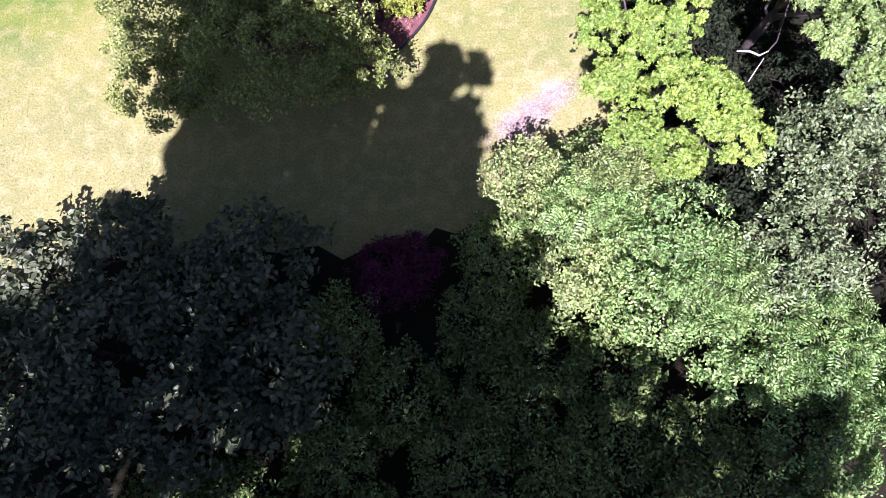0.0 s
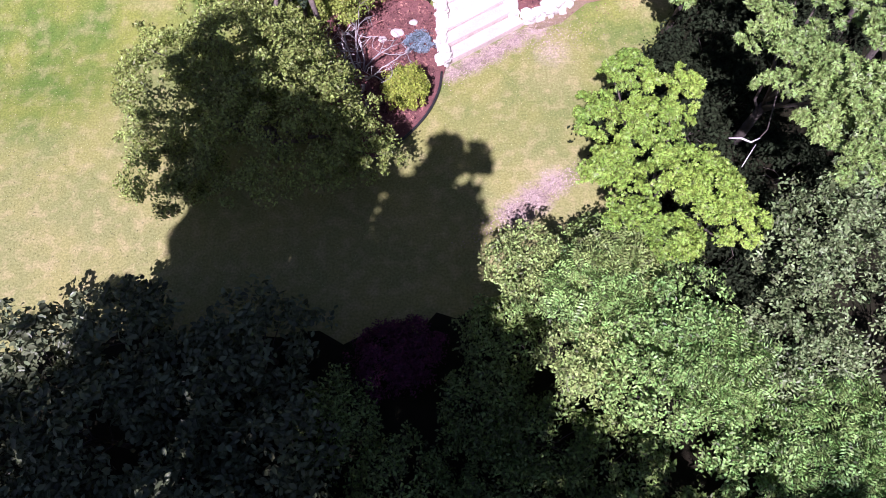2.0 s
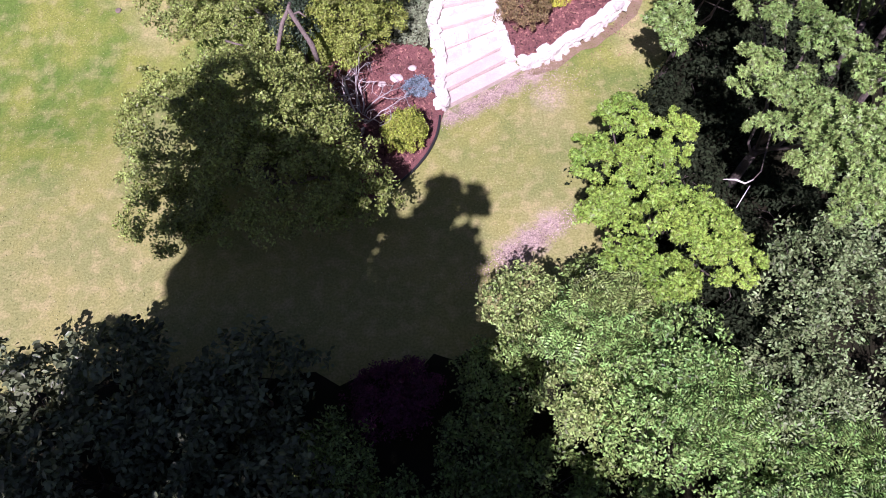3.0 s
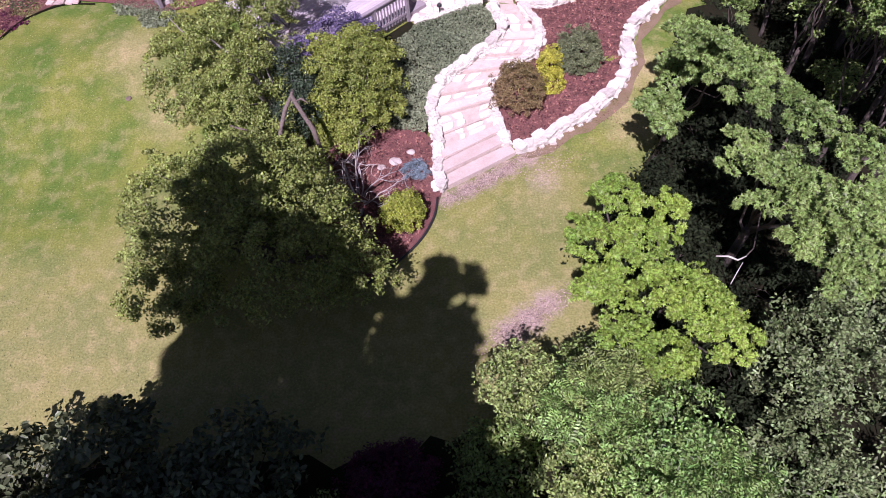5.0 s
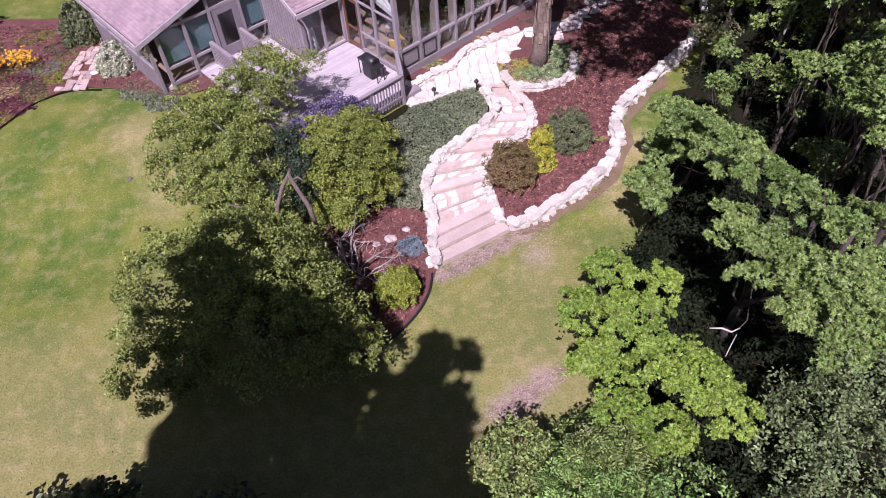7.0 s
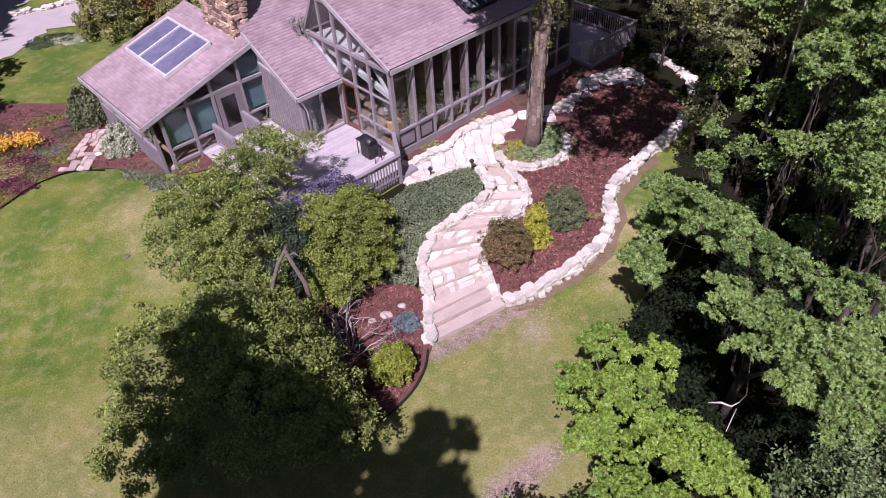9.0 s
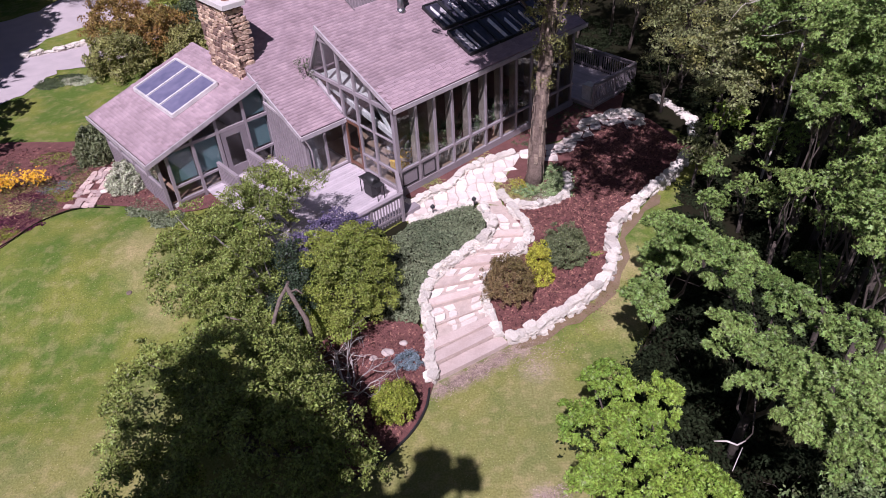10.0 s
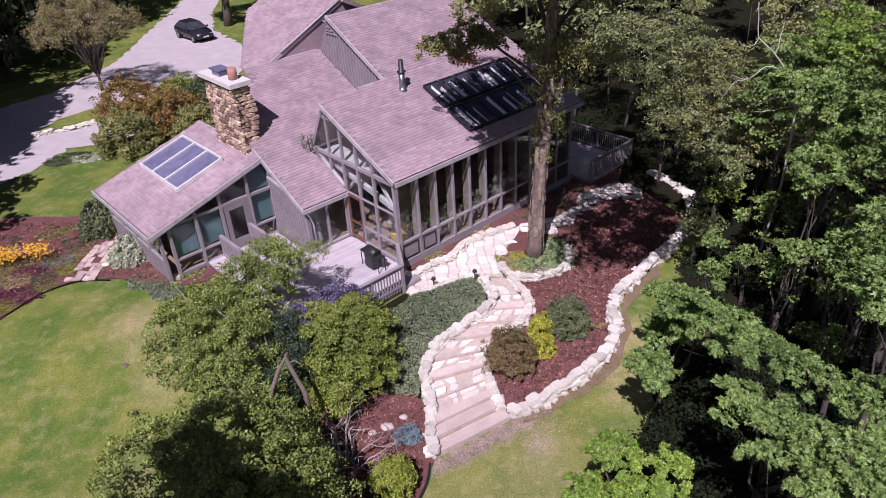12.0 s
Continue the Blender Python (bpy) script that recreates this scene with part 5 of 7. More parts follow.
def paving(parent, place, na, nb, keep, gap=0.9, mat=None):
    """Crazy paving: cells of a jittered net over (a, b) in 0..1, laid out by place(a, b) -> x, y, z."""
    net = {}
    for i in range(na + 1):
        for j in range(nb + 1):
            ja = random.uniform(-0.33, 0.33) / na if 0 < i < na else 0
            jb = random.uniform(-0.33, 0.33) / nb if 0 < j < nb else 0
            net[i, j] = (i / na + ja, j / nb + jb)
    for i in range(na):
        for j in range(nb):
            c = [net[i, j], net[i + 1, j], net[i + 1, j + 1], net[i, j + 1]]
            if random.random() < 0.25 and i < na - 1:
                c.insert(2, ((c[1][0] + c[2][0]) / 2 + 0.08 / na, (c[1][1] + c[2][1]) / 2))
            ma, mb = sum(p[0] for p in c) / len(c), sum(p[1] for p in c) / len(c)
            x, y, z = place(ma, mb)
            if not keep(x, y):
                continue
            g = gap * random.uniform(0.93, 1.02)
            pts = []
            for k in range(len(c)):
                p, q = c[k], c[(k + 1) % len(c)]
                for t in (0.12, 0.88):
                    a, b = p[0] + (q[0] - p[0]) * t, p[1] + (q[1] - p[1]) * t
                    w = place(ma + (a - ma) * g, mb + (b - mb) * g)
                    pts.append((w[0], w[1]))
            flag(parent, pts, z + random.uniform(-0.012, 0.012), 0.05, mat)


M_SAND = material("sandstone_slab", (0.66, 0.55, 0.50), 0.9, second=(0.53, 0.42, 0.37), scale=3, fine=24, bump=0.4, random_ob=0.16)
M_PINKROCK = material("pink_slab_stone", (0.70, 0.56, 0.51), 0.9, second=(0.50, 0.36, 0.32), scale=3, fine=14, bump=1.0, random_ob=0.25, dist=0.05)
M_GRIT = material("stone_grit", (0.62, 0.52, 0.46), 0.95, second=(0.45, 0.36, 0.31), scale=5, fine=32, bump=0.8)
path = thing("stone_path", on_ground(0.8, 16), "stepped garden path of pale flagstones and sandstone slabs", "path", kind="structure")
CROSS = [((-0.4, 13.75), (1.95, 15.05)), ((-0.42, 14.25), (1.72, 15.45)), ((-0.42, 14.75), (1.55, 15.85)), ((-0.45, 15.75), (1.35, 16.55)), ((-0.6, 16.5), (1.25, 17.1)),
         ((-0.5, 17.35), (1.5, 17.75)), ((0.15, 18.25), (2.1, 18.4)), ((0.95, 18.95), (2.75, 18.95)), ((1.65, 19.6), (3.05, 19.6)), ((1.85, 20.35), (2.95, 20.35)), ((1.72, 20.95), (2.75, 20.95)), ((1.5, 21.6), (2.45, 21.5))]
STEP_Z = [0.16, 0.3, 0.38, 0.46, 0.56, 0.66, 0.76, 0.88, 0.98, 1.02, 1.04]
for i, z in enumerate(STEP_Z):
    (l0, r0), (l1, r1) = CROSS[i], CROSS[i + 1]
    z = max(z, ground_z(max(l1[1], r1[1])) + 0.03)
    bm = bmesh.new()
    add_hex(bm, [(*l0, z - 0.6), (*r0, z - 0.6), (*r1, z - 0.6), (*l1, z - 0.6), (*l0, z - 0.03), (*r0, z - 0.03), (*r1, z - 0.03), (*l1, z - 0.03)])
    part("tread", bm, M_GRIT, path)

    def lay(a, b, l0=l0, r0=r0, l1=l1, r1=r1, z=z):
        x = (l0[0] * (1 - a) + r0[0] * a) * (1 - b) + (l1[0] * (1 - a) + r1[0] * a) * b
        y = (l0[1] * (1 - a) + r0[1] * a) * (1 - b) + (l1[1] * (1 - a) + r1[1] * a) * b
        return x, y, z + 0.02
    if i in (0, 1):
        part_pts = [lay(a, b)[:2] for a, b in ((0.0, 0.03), (0.5, 0.0), (1.0, 0.04), (1.0, 0.93), (0.55, 0.97), (0.0, 0.92))]
        bm = bmesh.new()
        slab(bm, [(x, y, z + 0.03) for x, y in part_pts], 0.16)
        bmesh.ops.bevel(bm, geom=bm.edges[:], offset=0.02, segments=1)
        part("step_slab", bm, M_SAND, path, "long sandstone step slab")
        continue
    edge = {2: 0.42, 4: 0.45, 6: 0.6, 8: 0.4}.get(i, 0.0)
    if edge:
        pts = [lay(a, b)[:2] for a, b in ((0.0, 0.02), (0.45, 0.0), (1.0, 0.03), (1.0, edge), (0.5, edge + 0.03), (0.0, edge - 0.02))]
        bm = bmesh.new()
        slab(bm, [(x, y, z + 0.03) for x, y in pts], 0.14)
        part("step_slab", bm, M_SAND, path, "long sandstone step slab")
    rows = 2 if (Vector(l1) - Vector(l0)).length > 0.75 else 1
    paving(path, lambda a, b, e=edge, lay=lay: lay(a, e + (1 - e) * b), 4 if i < 8 else 3, rows, lambda x, y: random.random() > 0.25, 0.74, M_PALE)

M_SPILL = material("trodden_earth", (0.24, 0.16, 0.115), 0.95, second=(0.15, 0.12, 0.05), scale=3, fine=24, bump=0.8)
drape("earth_strip", [(2.3, 14.85), (3.2, 15.15), (4.8, 16.05), (6.0, 17.15), (6.5, 18.3), (6.55, 19.2), (7.3, 20.1), (8.6, 21.4), (8.3, 21.7), (6.95, 20.3), (6.2, 19.3), (6.1, 18.4), (5.6, 17.45), (4.5, 16.4), (3.0, 15.5), (2.1, 15.1)], 0.032, M_SPILL,
      "strip of bare brown earth along the limestone edging", "bare earth", rough=0.35)
PATIO = [(-1.25, 20.85), (0.2, 21.4), (1.5, 21.75), (2.4, 21.5), (2.3, 22.5), (2.9, 24.0), (4.6, 24.5), (5.4, 24.9), (7.6, 27.0), (8.9, 26.9), (9.1, 27.9), (8.5, 28.3), (7.3, 27.8), (6.2, 26.9), (5.3, 26.0), (3.6, 25.5), (2.3, 24.8), (1.2, 24.1), (0.5, 23.1), (-0.4, 22.3), (-1.3, 21.7)]
patio = thing("patio", on_ground(1, 22.5), "patio of irregular white limestone flags with open joints", "patio", kind="structure")
bm = bmesh.new()
slab(bm, [(x, y, 1.03) for x, y in PATIO], 0.2)
part("bedding", bm, M_GRIT, patio)
paving(patio, lambda a, b: (-1.4 + 5.4 * a, 20.8 + 5.2 * b, 1.07), 13, 12, lambda x, y: in_poly(x, y, PATIO), 0.92, M_PALE)
paving(patio, lambda a, b: (4.0 + 5.3 * a, 24.0 + 4.6 * b, 1.07), 11, 10, lambda x, y: in_poly(x, y, PATIO), 0.92, M_PALE)

# flat slabs beside the porch and loose stones on the mulch and lawn
slabs = thing("stone_slabs", on_ground(-14.7, 24.5), "rough pinkish stone slabs leading through the flower bed", "path", kind="structure")
paving(slabs, lambda a, b: (-15.2 + (1.3 - 0.3 * b) * a + 0.25 * b, 23.0 + 3.1 * b, 1.1), 4, 9, lambda x, y: random.random() < 0.9, 0.92, M_PINKROCK)


def loose_stone(x, y, s, label, mat=None):
    bm = bmesh.new()
    bmesh.ops.create_icosphere(bm, subdivisions=2, radius=0.5)
    for q in bm.verts:
        q.co = Vector((q.co.x * s, q.co.y * s * 0.75, q.co.z * s * 0.45)) * random.uniform(0.88, 1.1)
    bmesh.ops.translate(bm, verts=bm.verts[:], vec=on_ground(x, y, 0.05 + s * 0.12))
    single("garden_stone", bm, mat or M_STONE, label, "stone", "loose garden stones")


loose_stone(-10.14, 18.77, 0.2, "small white stone lying on the lawn")
loose_stone(-1.92, 14.97, 0.42, "pale flat stone lying on mulch", M_FLAG)
loose_stone(-1.40, 15.32, 0.3, "pale flat stone lying on mulch", M_FLAG)
loose_stone(-2.36, 14.79, 0.28, "pale flat stone lying on mulch", M_FLAG)
loose_stone(-0.25, 22.9, 0.3, "white stone beside the house wall")
loose_stone(-13.9, 24.1, 0.34, "white stone beside the variegated shrub")
# lawn drain
bm = bmesh.new()
tube(bm, [on_ground(-11.03, 18.08, -0.05), on_ground(-11.03, 18.08, 0.03), on_ground(-11.03, 18.08, 0.035)], [0.1, 0.1, 0.07], 12)
single("drain_cover", bm, M_MORTAR, "small dark drain cover in the lawn", "drain")


def path_light(x, y):
    p = on_ground(x, y, 0.05)
    t = thing("path_light", p, "small black mushroom path light", "lamp", "path lights")
    bm = bmesh.new()
    tube(bm, [p - Vector((0, 0, 0.1)), p + Vector((0, 0, 0.4))], [0.02, 0.02], 8)
    part("stem", bm, M_BLACK, t)
    bm = bmesh.new()
    tube(bm, [p + Vector((0, 0, 0.34)), p + Vector((0, 0, 0.38)), p + Vector((0, 0, 0.47))], [0.09, 0.095, 0.03], 10)
    part("shade", bm, M_BLACK, t)


path_light(1.30, 21.45)
path_light(-0.28, 21.1)

# edging strip of the small mulch bed
bm = bmesh.new()
tube(bm, [on_ground(x.x, x.y, 0.05) for x in smooth_line([(-0.6, 13.5), (-0.72, 12.8), (-1.1, 12.0), (-1.8, 11.2), (-2.7, 10.5)], 0.2)], [0.04] * len(smooth_line([(-0.6, 13.5), (-0.72, 12.8), (-1.1, 12.0), (-1.8, 11.2), (-2.7, 10.5)], 0.2)), 6)
single("bed_edging", bm, M_BLACK, "dark plastic edging strip of the mulch bed", "edging", kind="structure")
bm = bmesh.new()
strip = smooth_line([(-20, 18.6), (-17.5, 19.9), (-16.5, 20.9), (-15.8, 22.2), (-14.6, 23.0), (-13.2, 22.95)], 0.25)
tube(bm, [on_ground(x.x, x.y, 0.045) for x in strip], [0.03] * len(strip), 6)
single("bed_edging", bm, M_LITTER_SHADE, "dark edging strip of the flower bed", "edging", kind="structure")
stone_edging([(-24.3, 39.7), (-22.5, 40.3), (-20.8, 41.4)], "pale stone edging of the driveway island", 2, 0.42)
stone_edging([(-16.9, 43.2), (-16.5, 45.0), (-16.1, 46.9)], "pale stone edging beside the entrance walk", 1, 0.4)
drape("entrance_walk", [(-16.7, 43.3), (-16.1, 46.8), (-13.0, 46.4), (-12.6, 43.0), (-15.6, 42.7)], 0.034, M_GRAVEL, "pale gravel walk leading to the house entrance", "path", rough=0.2)
# ---------------- trees, shrubs and flowers ----------------
def lob(*rows):
    return [((x, y, z), (rx, ry, rz)) for x, y, z, rx, ry, rz in rows]


WHITEBARK = material("bleached_wood", (0.66, 0.6, 0.56), 0.9, second=(0.45, 0.4, 0.37), bump=0.3)

# round tree beside the deck: three masses of foliage round bare grey limbs
tree("crabapple_tree", "rounded green crabapple tree with bare grey limbs showing", on_ground(-5.4, 16.4),
     lob((-7.6, 17.4, 2.3, 1.9, 2.2, 1.5), (-6.6, 18.6, 2.7, 1.5, 1.6, 1.4), (-5.7, 19.8, 3.1, 1.0, 1.2, 0.9), (-6.3, 15.9, 2.1, 1.7, 1.4, 1.3), (-5.6, 14.6, 1.7, 1.0, 0.8, 1.0)),
     "oval", 0.088, 560, 84, 0.26, L_CRAB, M_GREYBARK, 0.12, 14, up=0.6, flat=0.4, inner=0.35)
tree("juniper_tree", "dense rounded bright green shrub tree beside the groundcover", on_ground(-3.0, 16.6),
     lob((-3.1, 17.0, 1.5, 1.45, 1.6, 1.6), (-3.4, 15.9, 1.6, 1.2, 1.0, 1.3), (-2.9, 18.0, 1.7, 1.1, 0.9, 1.2), (-2.2, 16.3, 1.0, 0.6, 0.6, 0.7), (-3.9, 17.4, 2.3, 0.7, 0.7, 0.7), (-2.4, 17.5, 2.2, 0.6, 0.6, 0.6), (-3.6, 15.3, 1.1, 0.7, 0.6, 0.8)),
     "oval", 0.08, 540, 84, 0.25, L_JUNIPER, M_BARK, 0.12, 8, up=0.75, flat=0.25, inner=0.2)
M_LIMB = material("brown_limb_bark", (0.22, 0.175, 0.145), 0.95, second=(0.12, 0.095, 0.08), scale=7, fine=26, bump=1.0, dist=0.04)
# forked bare limbs in the middle
fork = thing("bare_limb", on_ground(-4.6, 15.2), "thick bare forked grey limb among the leaves", "branch")
for pts, r0, r1 in ((((-4.95, 13.8, 1.9), (-4.98, 13.95, 2.4), (-4.86, 14.15, 2.75), (-4.7, 14.5, 3.1), (-4.5, 14.72, 3.35), (-4.46, 14.9, 3.4)), 0.07, 0.045),
                    (((-3.9, 14.0, 1.9), (-4.0, 14.2, 2.55), (-4.22, 14.42, 2.9), (-4.4, 14.62, 3.2), (-4.5, 14.74, 3.38)), 0.075, 0.055),
                    (((-4.42, 14.65, 3.2), (-4.2, 14.6, 3.35), (-4.0, 14.45, 3.3)), 0.04, 0.015),
                    (((-6.35, 14.35, 2.7), (-6.1, 14.2, 2.75), (-5.85, 14.15, 2.7)), 0.035, 0.02)):
    line = [Vector(p) for p in pts]
    bm = bmesh.new()
    tube(bm, line, [(r0 + (r1 - r0) * i / (len(line) - 1)) * (1.12 if i % 2 else 0.95) for i in range(len(line))], 9)
    part("limb", bm, M_LIMB, fork)
# added plant: its dark leaves stand in for shade between the crowns
tree("crown_gap_shrub", "dark foliage added in the shaded gap between two rounded crowns", on_ground(-4.75, 15.8), lob((-4.8, 15.5, 1.9, 0.75, 0.8, 0.7), (-4.6, 16.5, 2.2, 0.6, 0.8, 0.6), (-5.0, 17.2, 2.5, 0.5, 0.6, 0.5)),
     "oval", 0.085, 150, 50, 0.22, L_CROWN_GAP, M_BARK, 0.06, 6, category="shrub", up=0.5, flat=0.5, inner=0.3)
tree("lilac_bush", "bluish purple flowering shrub growing beside the deck", on_ground(-4.1, 18.6), lob((-4.7, 18.0, 2.1, 0.7, 0.5, 0.6), (-3.9, 18.6, 2.2, 0.7, 0.45, 0.6), (-3.0, 19.0, 2.0, 0.7, 0.45, 0.5), (-3.5, 19.3, 2.3, 0.6, 0.4, 0.4)),
     "oval", 0.09, 190, 44, 0.2, L_LILAC, M_BARK, 0.06, 6, category="shrub", up=0.5, flat=0.8)
tree("ash_sapling", "airy small tree with thin bare twigs above the deck", on_ground(-5.6, 20.2), lob((-5.9, 20.4, 3.3, 1.0, 0.9, 0.7), (-4.7, 20.6, 3.3, 0.8, 0.5, 0.4)),
     "oval", 0.08, 120, 28, 0.24, L_CRAB, M_GREYBARK, 0.03, 26, category="tree", up=0.6, flat=0.6, fork=0.25)
# lower tree, half in shade
tree("pear_tree", "dense small-leaved tree, half of it in deep shade", on_ground(-5.2, 10.9),
     lob((-7.4, 11.6, 2.0, 1.5, 1.9, 1.6), (-5.6, 11.8, 2.6, 1.7, 1.6, 1.6), (-4.6, 10.0, 2.6, 2.0, 1.7, 1.7), (-7.6, 9.6, 1.4, 1.3, 1.0, 1.0), (-3.9, 11.5, 2.0, 1.1, 1.2, 1.5), (-4.5, 12.6, 2.3, 0.9, 1.0, 1.2), (-2.9, 9.9, 1.6, 1.0, 0.9, 1.1)),
     "oval", 0.09, 780, 84, 0.27, L_CRAB, M_BARK, 0.16, 12, up=0.6, flat=0.6)
# leafless shrub: a web of thin twisting twigs
dead = thing("bare_shrub", on_ground(-3.1, 13.6), "leafless shrub with a web of thin twisting grey twigs", "shrub")
TWIG = material("grey_twig", (0.42, 0.38, 0.36), 0.9, second=(0.22, 0.19, 0.18), bump=0.3, random_ob=0.4)


def twig(bm, p, d, length, r, depth):
    pts = [p]
    for _ in range(5):
        d = (d + Vector(RNG.normal(size=3)) * 0.3 + Vector((0, 0, -0.04))).normalized()
        pts.append(pts[-1] + d * length / 5)
        pts[-1].z = max(pts[-1].z, 0.25)
    tube(bm, pts, [r * (1 - 0.14 * i) for i in range(6)], 5)
    if depth:
        for k in (2, 3, 4, 5):
            e = (d + Vector(RNG.normal(size=3)) * 0.75).normalized()
            twig(bm, pts[k], e, length * RNG.uniform(0.4, 0.65), r * 0.55, depth - 1)


for k in range(13):
    a = 2 * math.pi * k / 13 + RNG.uniform(-0.2, 0.2)
    bm = bmesh.new()
    twig(bm, on_ground(-3.05 + 0.12 * math.cos(a), 13.5 + 0.25 * math.sin(a), -0.05), Vector((0.5 * math.cos(a), 0.95 * math.sin(a), 0.8)).normalized(), RNG.uniform(1.3, 1.9), 0.032, 2)
    part("branch", bm, WHITEBARK if k % 5 == 0 else TWIG, dead)

# maples: tiers of lobed leaves with dark gaps
tree("maple_tree", "sunlit maple tree with bright yellowish green lobed leaves", on_ground(4.2, 7.6),
     lob((3.7, 10.0, 3.9, 0.55, 0.6, 0.5), (2.9, 9.2, 3.5, 0.5, 0.55, 0.5), (3.9, 8.6, 4.1, 0.65, 0.6, 0.55), (3.1, 7.7, 3.7, 0.6, 0.6, 0.55), (4.1, 7.2, 4.3, 0.7, 0.6, 0.6), (3.4, 6.6, 3.7, 0.6, 0.45, 0.5), (4.8, 6.9, 4.2, 0.6, 0.55, 0.55), (5.2, 6.2, 4.1, 0.5, 0.45, 0.45), (4.1, 6.1, 3.7, 0.55, 0.4, 0.45), (4.8, 9.7, 3.9, 0.4, 0.5, 0.4)),
     "star", 0.105, 330, 52, 0.175, L_MAPLE, M_BARK, 0.11, 8, flat=0.25, low=-0.1, inner=0.15, up=0.7)
tree("maple_tree", "tall maple tree with deep green lobed leaves in drooping tiers", on_ground(7.4, 10.6),
     lob((6.1, 13.6, 5.2, 0.6, 0.7, 0.5), (6.4, 12.0, 5.5, 0.6, 0.7, 0.5), (6.9, 10.8, 5.9, 0.6, 0.6, 0.5), (7.2, 9.8, 6.2, 0.6, 0.55, 0.5), (5.8, 9.7, 5.7, 0.5, 0.5, 0.45), (6.2, 8.8, 6.0, 0.55, 0.5, 0.5), (6.7, 8.0, 6.2, 0.6, 0.5, 0.5), (7.0, 7.3, 6.5, 0.6, 0.5, 0.5), (6.9, 6.5, 6.5, 0.5, 0.5, 0.5), (5.75, 7.95, 5.9, 0.45, 0.4, 0.4), (6.3, 7.2, 6.1, 0.5, 0.45, 0.4), (6.5, 6.2, 6.2, 0.45, 0.4, 0.4), (7.6, 8.4, 6.7, 0.6, 0.7, 0.5)),
     "star", 0.108, 340, 50, 0.18, L_MAPLE2, M_BARK, 0.13, 9, flat=0.25, low=-0.1, inner=0.15, up=0.7)
tree("maple_tree", "young maple at the lawn's edge in part shade", on_ground(6.2, 14.6), lob((5.5, 13.4, 3.2, 0.5, 0.6, 0.5), (6.1, 14.4, 3.7, 0.6, 0.6, 0.5), (6.3, 15.3, 4.2, 0.5, 0.5, 0.45), (6.9, 14.0, 4.5, 0.6, 0.6, 0.5), (7.5, 13.4, 4.5, 0.6, 0.6, 0.5)),
     "star", 0.15, 120, 54, 0.26, L_MAPLE2, M_BARK, 0.08, 8, flat=0.3, low=0.0)
# low shrubs whose near-black leaves stand in for shade between the maples
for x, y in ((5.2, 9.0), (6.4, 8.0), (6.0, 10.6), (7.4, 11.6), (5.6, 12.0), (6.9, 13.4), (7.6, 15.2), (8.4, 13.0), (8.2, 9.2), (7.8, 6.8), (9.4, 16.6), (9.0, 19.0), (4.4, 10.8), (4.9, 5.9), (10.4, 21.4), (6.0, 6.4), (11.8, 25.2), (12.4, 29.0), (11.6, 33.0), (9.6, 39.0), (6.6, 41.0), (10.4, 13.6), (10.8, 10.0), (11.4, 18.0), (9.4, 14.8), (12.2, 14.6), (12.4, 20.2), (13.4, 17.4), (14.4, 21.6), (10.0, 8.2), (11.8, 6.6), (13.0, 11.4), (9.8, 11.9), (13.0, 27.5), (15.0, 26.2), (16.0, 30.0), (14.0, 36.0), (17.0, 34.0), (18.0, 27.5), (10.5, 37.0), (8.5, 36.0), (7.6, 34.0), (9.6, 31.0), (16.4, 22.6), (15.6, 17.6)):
    tree("undergrowth_shrub", "dark green shrub of the undergrowth, in shade", on_ground(x, y), lob((x, y, 0.7, 1.1, 1.1, 0.8)), "oval", 0.13, 80, 30, 0.34, L_GAP_SHADE, M_BARK, 0.04, 5, group="undergrowth", category="shrub", up=0.6, flat=0.5)
dead_limb = thing("broken_branch", on_ground(5.3, 7.2, 2.5), "pale broken dead branch between the maples", "branch")
bm = bmesh.new()
tube(bm, [(5.02, 7.6, 5.0), (5.25, 7.56, 5.03), (5.42, 7.48, 5.0), (5.6, 7.55, 5.02)], [0.012, 0.022, 0.02, 0.012], 6)
tube(bm, [(5.18, 7.0, 4.9), (5.33, 7.2, 4.95), (5.5, 7.42, 5.0)], [0.008, 0.01, 0.01], 6)
part("limb", bm, WHITEBARK, dead_limb)
bm = bmesh.new()
tube(bm, [(5.58, 7.54, 5.02), (6.0, 8.0, 4.6), (6.5, 9.0, 4.4), (7.1, 10.2, 4.6)], [0.012, 0.014, 0.016, 0.02], 6)
part("limb", bm, M_BARK, dead_limb, "dark bark-covered limb")

